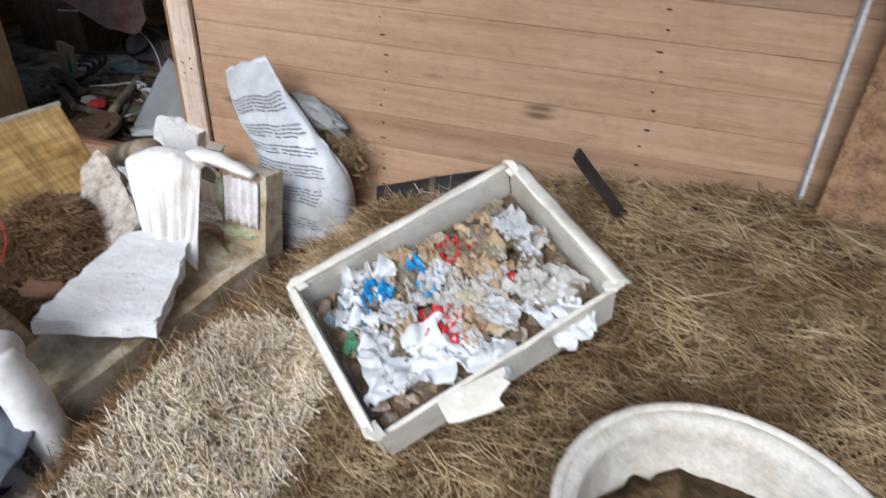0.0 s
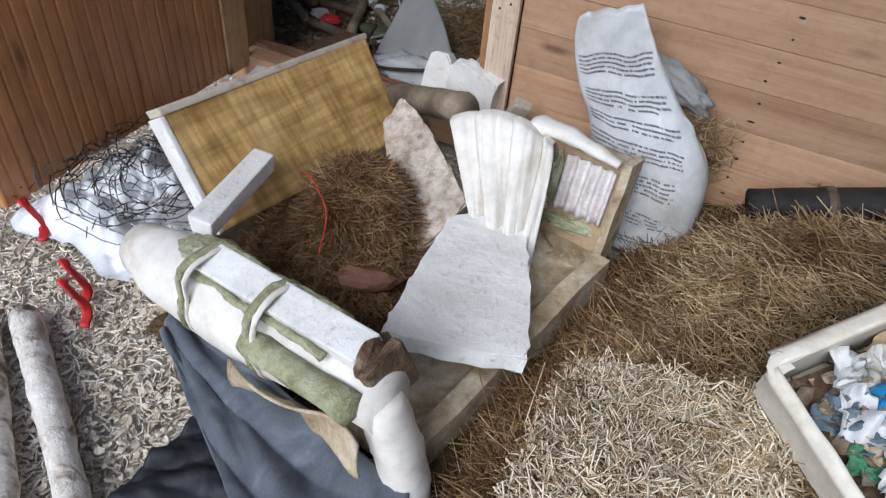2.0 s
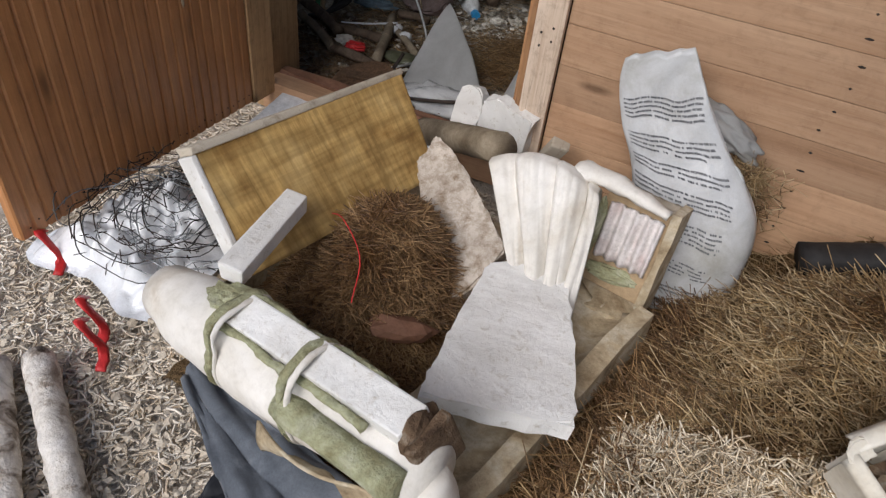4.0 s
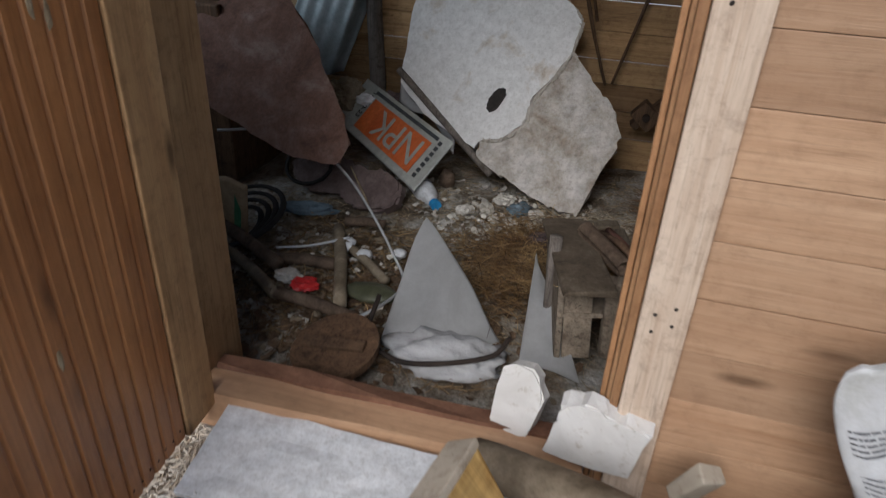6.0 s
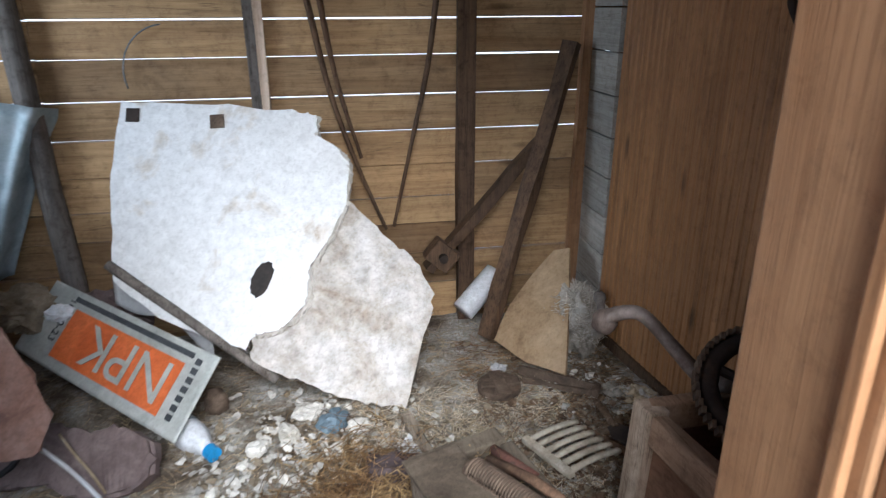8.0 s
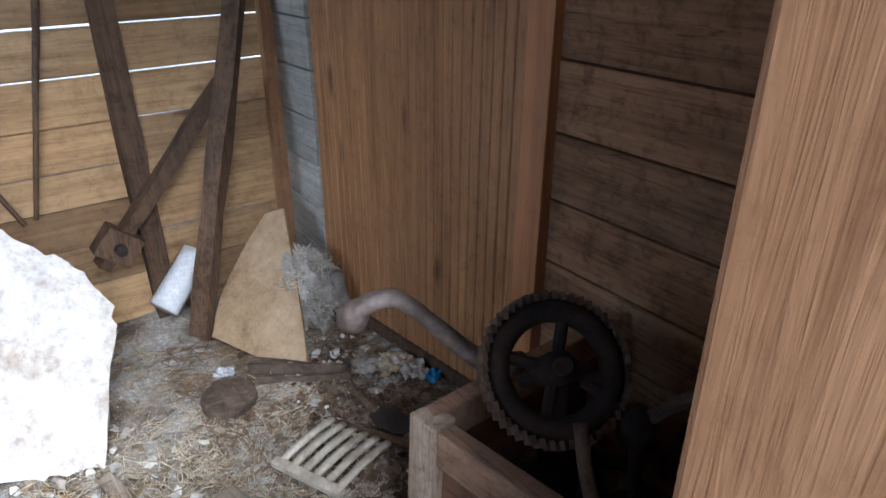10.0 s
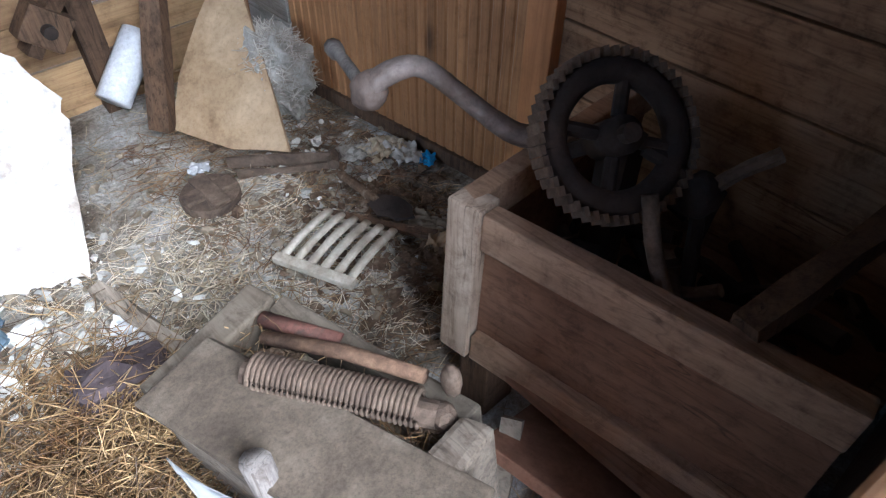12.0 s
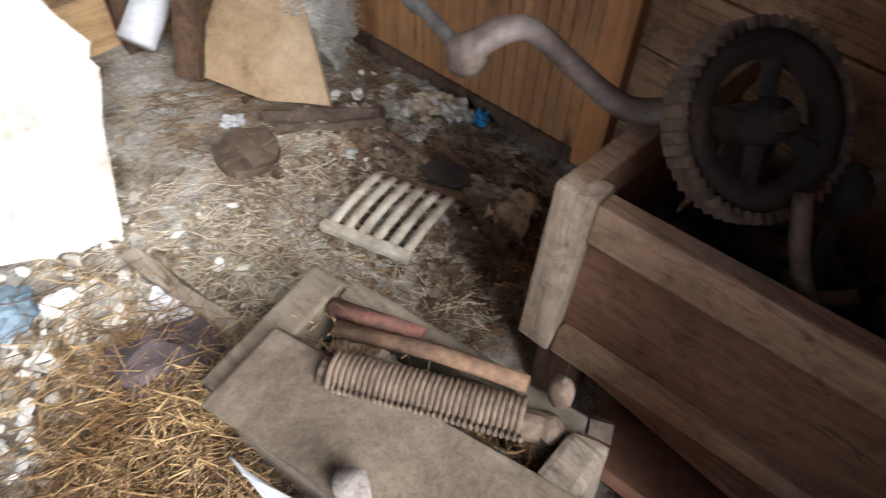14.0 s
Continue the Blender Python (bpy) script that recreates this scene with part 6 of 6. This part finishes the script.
solo("red_brown_board", box((-0.16, -0.01, -0.11), (0.16, 0.01, 0.11), 0.003, pose(-0.56, 3.36, 0.11, 62, 0, -82), 0.004), M_REDBROWN, "red-brown board leaning under the chest", "board")
solo("grey_batten", beam((-0.70, 3.44, 0.05), (-0.60, 3.50, 0.16), 0.035, 0.02, 0, 0.003), M_CRATE, "grey batten end under the chest", "batten")
solo("grey_batten", beam((-0.72, 3.33, 0.03), (-0.50, 3.42, 0.03), 0.06, 0.02, 0, 0.003), M_CRATE, "grey batten lying under the chest", "batten")

M_CRANK = surface("worn bare crank iron", [(0.3, (0.075, 0.05, 0.038)), (0.5, (0.19, 0.145, 0.118)), (0.72, (0.4, 0.335, 0.295))], 7, 0.7, 0.15, bump_scale=60, bump_strength=0.5, fine_amount=0.4)
gear = thing("winding_gear", (-0.33, 3.56, 0.2), "rusty crank winch with a large toothed gear standing in the chest", "winch")
GC = Vector((-0.385, 3.55, 0.60))
GN = Vector((-0.30, -0.62, 0.62)).normalized()
gu = GN.cross(Vector((0, 0, 1))).normalized()
gw = gu.cross(GN)
bm = tube([GC + (gu * math.cos(a) + gw * math.sin(a)) * 0.094 for a in (2 * math.pi * k / 48 for k in range(49))], 0.02, 8, False)
rim = part("gear_rim", bm, M_IRON, gear, smooth=True)
for k in range(48):
    a = 2 * math.pi * k / 48
    r = gu * math.cos(a) + gw * math.sin(a)
    part("tooth", beam(GC + r * 0.117 + GN * 0.020, GC + r * 0.119 - GN * 0.022, 0.008, 0.014, 0, 0.0015, 0.0006, k, 1), M_RUST, rim)
for k in range(4):
    a = radians(20 + 90 * k)
    r = gu * math.cos(a) + gw * math.sin(a)
    part("spoke", tube([GC + r * 0.03, GC + r * 0.095], 0.011, 8), M_IRON, gear)
part("hub", tube([GC - GN * 0.05, GC + GN * 0.03], 0.028, 14), M_IRON, gear, smooth=True)
part("axle", tube([GC - GN * 0.20, GC + GN * 0.05], 0.014, 10), M_IRON, gear)
CRK = spline([(-0.355, 3.66, 0.535), (-0.385, 3.73, 0.515), (-0.43, 3.80, 0.565), (-0.485, 3.845, 0.625), (-0.53, 3.868, 0.625), (-0.564, 3.892, 0.595)], 30)
crank = part("crank_arm", tube(CRK, lambda t: 0.027 * (1.1 - 0.22 * math.sin(math.pi * t)), 12, True, 0.03, 4, 0.68), M_CRANK, gear, "worn curved crank arm", True)
part("crank_knob", lump((-0.56, 3.886, 0.597), (0.032, 0.027, 0.032), 4, 0.12, 3), M_CRANK, crank, "worn knob", True)
part("crank_handle", tube(spline([(-0.56, 3.90, 0.595), (-0.52, 4.0, 0.58), (-0.48, 4.10, 0.56)], 8), lambda t: 0.011 + 0.006 * (t > 0.85), 9), M_GREYWOOD, crank, "worn crank handle", True)
part("bracket", lump((-0.315, 3.435, 0.525), (0.034, 0.03, 0.036), 6, 0.15, 3), M_IRON, gear, "dark bearing block", True)
for k, end in enumerate(((-0.35, 3.52, 0.58), (-0.25, 3.37, 0.60), (-0.33, 3.40, 0.36))):
    part("bracket_arm", tube(spline([(-0.315, 3.435, 0.525), Vector((-0.315, 3.435, 0.525)).lerp(Vector(end), 0.5) + Vector((0, 0, 0.008)), end], 8), 0.012, 8, True, 0.06, k), M_IRON if k != 1 else M_RUST, gear)
part("stand", beam((-0.34, 3.56, 0.19), (-0.34, 3.56, 0.58), 0.05, 0.05, 0, 0.006), M_IRON, gear)
rng = random.Random(91)
for k in range(34):
    a = Vector((rng.uniform(-0.44, -0.06), rng.uniform(3.18, 3.62), rng.uniform(0.2, 0.40)))
    d_ = Vector((rng.uniform(-1, 1), rng.uniform(-1, 1), rng.uniform(-0.25, 0.35))).normalized() * rng.uniform(0.06, 0.16)
    b = a + d_
    b.x, b.y = min(max(b.x, -0.46), -0.03), min(max(b.y, 3.14), 3.66)
    solo("scrap_iron", tube([a, (a + b) / 2 + Vector((0, 0, rng.uniform(-0.01, 0.02))), b], rng.uniform(0.006, 0.018), 7, True, 0.06, k), rng.choice([M_IRON, M_RUST, M_IRON]), "rusty scrap iron rod in the chest", "scrap iron", group="scrap in the chest")
solo("iron_rod", tube(spline([(-0.42, 3.46, 0.57), (-0.44, 3.42, 0.50), (-0.46, 3.36, 0.44), (-0.44, 3.32, 0.42)], 12), 0.012, 8), M_RUST, "rusty bent rod leaning on the chest", "rod", True)
solo("timber", beam((-0.47, 3.27, 0.50), (-0.12, 3.20, 0.58), 0.038, 0.03, 0, 0.005, 0.005), M_DARKWOOD, "old timber lying across the chest", "timber")

# ---- grate, disk, plywood and the far corner ----
M_BONE = surface("dusty bone-coloured iron", [(0.3, (0.25, 0.2, 0.145)), (0.5, (0.44, 0.38, 0.29)), (0.7, (0.58, 0.52, 0.42))], 14, 0.9, bump_scale=60, bump_strength=0.7)
GM = plane_frame((-0.633, 4.217, 0.035), (0.077, -0.201, 0.01), (0.172, 0.052, 0.012))
grate = thing("grate", (-0.52, 4.14, 0.02), "worn bone-coloured iron grate lying on the floor", "grate")
part("bar_end", box((-0.005, -0.012, -0.012), (0.215, 0.014, 0.008), 0.004, GM), M_BONE, grate)
for k in range(6):
    x = 0.014 + 0.037 * k
    pts = [GM @ Vector((x + 0.016 * math.sin(1.6 * s), 0.01 + 0.175 * s, 0.012 * math.sin(math.pi * s))) for s in (i / 8 for i in range(9))]
    part("bar", tube(pts, 0.0125, 8, True, 0.04, k, 0.6), M_BONE, grate, smooth=True)
part("rib", box((0.004, 0.166, -0.012), (0.222, 0.178, -0.004), 0.003, GM), M_BONE, grate)
disk = thing("iron_disk", (-0.632, 4.535, 0.02), "rusty round iron cover with a raised cross", "iron cover")
part("plate", tube([(-0.632, 4.535, 0.015), (-0.632, 4.535, 0.04)], 0.078, 20, True, 0.02), M_RUST, disk)
part("rib", box((-0.705, 4.51, 0.038), (-0.559, 4.56, 0.052), 0.006), M_RUST, disk)
part("rib", box((-0.657, 4.462, 0.0385), (-0.607, 4.608, 0.0525), 0.006), M_RUST, disk)
PLY = plane_frame((-0.57, 4.86, 0.045), (0.185, -0.32, 0.0), (0.145, 0.41, 0.335))
solo("plywood_piece", slab([(0.0, 0.0), (0.2, -0.025), (0.37, 0.0), (0.25, 0.22), (0.09, 0.47), (0.03, 0.44), (0.0, 0.33), (-0.02, 0.15)], 0.014, PLY, 0.003, 2, 4, 0.002), [M_PLY, M_PLY], "cut piece of pale plywood leaning in the corner", "plywood")
solo("leaning_post", beam((-0.60, 4.87, 0.05), (-0.215, 5.10, 1.17), 0.058, 0.045, 10, 0.006, 0.006, 3, 6), M_DARKWOOD, "weathered dark post leaning into the corner", "post")
brace = thing("wooden_brace", (-0.7, 5.08, 0.3), "dark wooden brace with a clamp against the siding", "brace")
part("bar", beam((-0.80, 5.07, 0.28), (-0.33, 5.09, 0.80), 0.06, 0.04, 0, 0.006, 0.004, 5, 5), M_DARKWOOD, brace)
part("clamp", box((-0.06, -0.035, -0.05), (0.06, 0.035, 0.05), 0.008, pose(-0.745, 5.06, 0.345, 0, 40, 0)), M_DARKWOOD, brace)
part("bolt", tube([(-0.745, 5.0, 0.345), (-0.745, 5.05, 0.345)], 0.018, 12), M_IRON, brace)
jug = thing("plastic_jug", (-0.6, 5.06, 0.05), "white plastic jug lying tilted behind the post", "jug")
part("body", tube(spline([(-0.66, 5.03, 0.095), (-0.58, 5.07, 0.16), (-0.50, 5.11, 0.225)], 8), 0.05, 14, True, 0.01), M_WHITEPLASTIC, jug, smooth=True)
for k in range(3):
    part("print", lump((-0.60 + 0.02 * k, 5.012 + 0.012 * k, 0.13 + 0.018 * k), (0.006, 0.002, 0.005), k, 0.1, 1), M_DARKPRINT, jug)
solo("wool_tuft", lump((-0.25, 4.80, 0.12), (0.10, 0.12, 0.13), 4, 0.4, 5, 2.5), M_WOOL, "matted grey-white wool bundle by the plywood", "wool", True)
M_FLEECE = strands("pale fleece", [(0.3, 0.26, 0.2), (0.55, 0.5, 0.43), (0.7, 0.66, 0.58), (0.46, 0.41, 0.34)], (0.8, 0.77, 0.72))
straw("fleece", 1100, lambda r: (lambda a, b: (-0.25 + 0.1 * math.cos(a) * math.sin(b), 4.80 + 0.12 * math.sin(a) * math.sin(b), 0.13 + 0.13 * math.cos(b)))(r.uniform(0, 6.28), r.uniform(0.2, 2.0)), (0.03, 0.09), (0.0015, 0.003), M_FLEECE, "shaggy fleece strands by the plywood", 0.6, seed=73)
strap_hinge = thing("strap_hinge", (-0.42, 4.53, 0.02), "rusty forked strap hinge lying on the floor", "hinge")
part("strap", beam((-0.53, 4.63, 0.03), (-0.31, 4.447, 0.04), 0.034, 0.009, 90, 0.003, 0.003, 2, 6), M_RUST, strap_hinge)
part("strap", beam((-0.535, 4.57, 0.026), (-0.33, 4.43, 0.03), 0.022, 0.008, 90, 0.003, 0.003, 5, 6), M_RUST, strap_hinge)
part("knuckle", tube([(-0.295, 4.46, 0.035), (-0.325, 4.415, 0.035)], 0.017, 12, True, 0.05), M_RUST, strap_hinge)
trowel = thing("trowel", (-0.33, 4.24, 0.02), "old rusty trowel with a wooden handle on the floor", "trowel")
part("grip", tube(spline([(-0.333, 4.37, 0.035), (-0.335, 4.29, 0.04), (-0.334, 4.215, 0.038)], 10), 0.012, 9, True, 0.1), M_ROT, trowel, "worn wooden handle")
part("blade", slab([(0.0, -0.025), (0.05, -0.045), (0.10, -0.03), (0.13, 0.0), (0.10, 0.03), (0.05, 0.045), (0.0, 0.025)], 0.006, plane_frame((-0.337, 4.225, 0.042), (0.25, -1.0, 0.02), (1, 0.25, 0)), 0.003, 2, 3, 0.002), [M_IRON, M_IRON], trowel, "dark iron blade")
rng = random.Random(44)
pile = thing("string_pile", (-0.84, 4.2, 0.02), "tangled pile of pale string on the floor", "string")
for k in range(60):
    cx, cy = rng.gauss(-0.84, 0.06), rng.gauss(4.22, 0.07)
    ang = rng.uniform(0, 6.28)
    pts = []
    for j in range(7):
        ang += rng.uniform(-1.3, 1.3)
        cx, cy = cx + 0.026 * math.cos(ang), cy + 0.026 * math.sin(ang)
        pts.append((cx, cy, floor_height(cx, cy) + rng.uniform(0.008, 0.04)))
    part("string", tube(spline(pts, 28), rng.uniform(0.0012, 0.0022), 5), M_PADDING, pile, smooth=True)
for k, (x, y, s_, mm, lab) in enumerate(((-0.17, 4.39, 0.06, M_PADDING, "stained cloth scrap by the grooved door"), (-0.14, 4.33, 0.05, M_PAPER, "crumpled pale paper by the grooved door"), (-0.23, 4.42, 0.05, M_WOOL, "matted wool scrap on the floor"),
                                         (-0.11, 4.27, 0.028, M_BLUE, "blue plastic scrap by the grooved door"), (-0.29, 4.06, 0.05, M_TARP, "dry brown leaf wad by the chest"), (-0.28, 3.98, 0.06, M_CARD, "torn brown card by the chest"),
                                         (-0.36, 3.95, 0.04, M_ROT, "rotten brown wad by the chest"), (-0.60, 4.66, 0.03, M_BAGFILM, "clear plastic scrap before the plywood"), (-0.99, 4.22, 0.06, M_PLASTICSCRAP, "dirty white rag on the floor"))):
    solo("floor_rag", wad((x, y, 0.025), (s_, s_ * 0.75, s_ * 0.28), k + 200, Matrix.Rotation(k * 1.3, 4, "Z")), mm, lab, "rag", True, group="rags on the shed floor")
round_lid = thing("round_lid", (-1.555, 3.2, 0.02), "dark round wooden lid lying inside the threshold", "lid")
lid_m = pose(-1.555, 3.20, 0.075, 12, -8, 0)
part("disc", tube([lid_m @ Vector((0, 0, -0.012)), lid_m @ Vector((0, 0, 0.012))], 0.135, 28, True, 0.015), M_DARKWOOD, round_lid)
part("batten", box((-0.10, -0.02, 0.012), (0.10, 0.02, 0.028), 0.004, lid_m), M_DARKWOOD, round_lid)
solo("floor_stick", beam((-0.985, 4.40, 0.04), (-0.92, 4.09, 0.045), 0.034, 0.026, 15, 0.006, 0.006), M_CRATE, "short brown stick on the floor", "stick")
solo("floor_stick", beam((-0.45, 4.27, 0.03), (-0.30, 4.02, 0.03), 0.02, 0.014, 15, 0.003, 0.003), M_DARKWOOD, "dark splinter of wood on the floor", "stick")
solo("purple_rag", crumple((-1.06, 4.12, 0.05), (0.10, 0.07, 0.04), 5), surface("purple-brown rag", [(0.3, (0.045, 0.032, 0.032)), (0.7, (0.12, 0.088, 0.085))], 12, 0.9), "purple-brown rag on the floor", "rag")
for k, pts in enumerate((((-1.24, 5.14, 1.45), (-1.16, 5.14, 1.02), (-1.06, 5.12, 0.7), (-0.965, 5.09, 0.46)), ((-1.19, 5.12, 1.44), (-1.13, 5.12, 1.05), (-1.05, 5.11, 0.75)), ((-0.73, 5.13, 1.46), (-0.78, 5.13, 1.1), (-0.84, 5.12, 0.85), (-0.935, 5.09, 0.47)))):
    solo("dark_branch", tube(spline(pts, 20), lambda t: 0.013 - 0.006 * t, 7, True, 0.1, k), M_DARKWOOD, "thin dark branch leaning on the siding", "branch", True, group="branches on the siding")
solo("hanging_wire", tube([(-1.72 + 0.16 * math.cos(a), 5.16, 1.08 + 0.17 * math.sin(a)) for a in (radians(95 + 6 * k) for k in range(18))], 0.003, 5), M_WIRE, "thin wire loop hanging on the siding", "wire", True)
solo("wire_loops", join(*[tube([(-1.50 + (0.07 + 0.006 * j) * math.cos(a), 5.13 - 0.004 * j, 1.50 + (0.10 + 0.007 * j) * math.sin(a)) for a in (2 * math.pi * k / 24 for k in range(25))], 0.006, 6, False) for j in range(5)]), M_WIRE, "coiled wire hanging from a stud", "wire coil", True)
solo("dark_lump", lump((-2.05, 4.98, 0.2), (0.16, 0.10, 0.10), 5, 0.4, 4, 2.2), M_LEATHER, "dark crumpled rags under the zinc sheet", "rags")
solo("dark_lump", lump((-2.28, 4.95, 0.28), (0.12, 0.08, 0.08), 8, 0.5, 4, 2.2), M_TARP, "grey crumpled rags under the zinc sheet", "rags")
solo("white_cup", crumple((-2.14, 4.86, 0.30), (0.05, 0.03, 0.03), 6), M_WHITEPLASTIC, "crushed white plastic cup on the rags", "cup")

# ---- litter on the shed floor ----
def floor_place(x0, x1, y0, y1, up=0.015):
    return lambda r: (lambda x, y: (x, y, floor_height(x, y) + r.uniform(0.0, up)))(r.uniform(x0, x1), r.uniform(y0, y1))


straw("floor_straw", 4200, floor_place(-2.3, -0.1, 3.3, 5.1), (0.02, 0.09), (0.0009, 0.002), M_STRAW, "thin straw strewn over the shed floor", 0.12, seed=21)
straw("floor_straw", 2600, floor_place(-1.15, -0.42, 3.8, 4.6, 0.015), (0.015, 0.08), (0.0008, 0.0018), M_PALESTRAW, "pale straw and shavings on the shed floor", 0.2, seed=22)
straw("floor_hay", 2600, lambda r: (r.normal(-1.14, 0.10), r.normal(3.95, 0.16), 0.03 + r.uniform(0, 0.06)), (0.04, 0.12), (0.0016, 0.003), M_TUFT, "tuft of brown and golden hay by the crate", 0.35, seed=23)
straw("floor_hay", 1600, floor_place(-0.75, -0.12, 3.75, 4.9, 0.02), (0.03, 0.1), (0.0016, 0.0028), M_BROWNHAY, "brown hay strewn by the chest", 0.15, seed=24)


def flakes(name, count, region, size, material, label, seed, lo=(-2.6, 3.12), hi=(-0.08, 5.1)):
    rr = random.Random(seed)
    bm_ = bmesh.new()
    for i in range(count):
        x, y = rr.gauss(region[0], region[2]), rr.gauss(region[1], region[3])
        if not (lo[0] < x < hi[0] and lo[1] < y < hi[1]):
            continue
        c = Vector((x, y, floor_height(x, y) + rr.uniform(0.006, 0.02)))
        s = rr.uniform(*size)
        rot = Euler((rr.uniform(-0.5, 0.5), rr.uniform(-0.5, 0.5), rr.uniform(0, 6))).to_matrix()
        vs = [bm_.verts.new(c + rot @ Vector((s * px * rr.uniform(0.6, 1.2), s * py * 0.8, 0.25 * s * math.sin(px * 3 + i)))) for px, py in ((-1, -0.8), (0.2, -1), (1, -0.2), (0.7, 0.8), (-0.3, 1), (-1, 0.3))]
        mid = bm_.verts.new(c + rot @ Vector((0, 0, s * rr.uniform(-0.2, 0.4))))
        for a, b in zip(vs, vs[1:] + vs[:1]):
            bm_.faces.new((a, b, mid))
    return solo(name, bm_, material, label, "litter", kind="stuff")


flakes("paper_litter", 420, (-1.35, 4.30, 0.22, 0.16), (0.006, 0.022), M_PAPER, "pale torn paper and shells before the tabletop", 1)
flakes("paper_litter", 420, (-0.75, 4.3, 0.26, 0.24), (0.002, 0.007), M_PAPER, "small pale flakes over the dusty floor", 2)
flakes("dark_litter", 500, (-0.9, 4.3, 0.5, 0.45), (0.006, 0.02), M_TARP, "dark bark and leaf bits over the floor", 3)
flakes("paper_litter", 90, (-0.34, 4.5, 0.09, 0.16), (0.006, 0.018), M_PAPER, "pale rags and paper by the grooved door", 5)
flakes("dark_litter", 500, (-1.9, 3.75, 0.3, 0.25), (0.008, 0.025), M_TARP, "dark debris among the pipes", 6)
flakes("paper_litter", 160, (-1.9, 3.75, 0.3, 0.25), (0.006, 0.018), M_PAPER, "pale debris among the pipes", 7)
flakes("yard_litter", 420, (-1.38, 2.46, 0.2, 0.18), (0.006, 0.03), M_PAPER, "pale torn paper and shavings by the open door", 12, (-1.7, 2.1), (-1.0, 2.86))
flakes("yard_litter", 160, (-1.38, 2.4, 0.2, 0.2), (0.006, 0.022), M_TARP, "dark bark bits by the open door", 13, (-1.7, 2.1), (-1.0, 2.86))
flakes("yard_chips", 1500, (-0.95, 1.5, 0.4, 0.3), (0.004, 0.013), surface("pale wood chips", [(0.3, (0.56, 0.45, 0.32)), (0.7, (0.84, 0.76, 0.63))], 12, 0.9, island=0.4), "pale wood chips trodden on the ground", 14, (-1.9, 0.9), (-0.25, 2.3))
flakes("dark_litter", 900, (-1.62, 3.5, 0.3, 0.2), (0.006, 0.026), M_ROT, "dark rotten debris inside the doorway", 8)
flakes("dark_litter", 500, (-0.35, 4.1, 0.14, 0.22), (0.006, 0.022), M_ROT, "brown rotten litter beside the chest", 9)
straw("dark_straw", 1500, floor_place(-2.1, -1.1, 3.2, 4.1, 0.03), (0.03, 0.13), (0.0014, 0.004), M_TUFT, "dark straw and twigs among the clutter", 0.2, seed=31)
for k, (x, y, s) in enumerate(((-1.3, 4.47, 0.05), (-1.22, 4.40, 0.06), (-1.36, 4.36, 0.045), (-1.14, 4.36, 0.035), (-1.45, 4.30, 0.04))):
    solo("paper_wad", crumple((x, y, 0.05), (s, s * 0.7, 0.022), k + 30, Matrix.Rotation(k, 4, "Z")), M_TEAL if k == 1 else M_PAPER, "crumpled paper wad before the tabletop" if k != 1 else "blue-grey plastic scrap before the tabletop", "litter", group="paper wads")
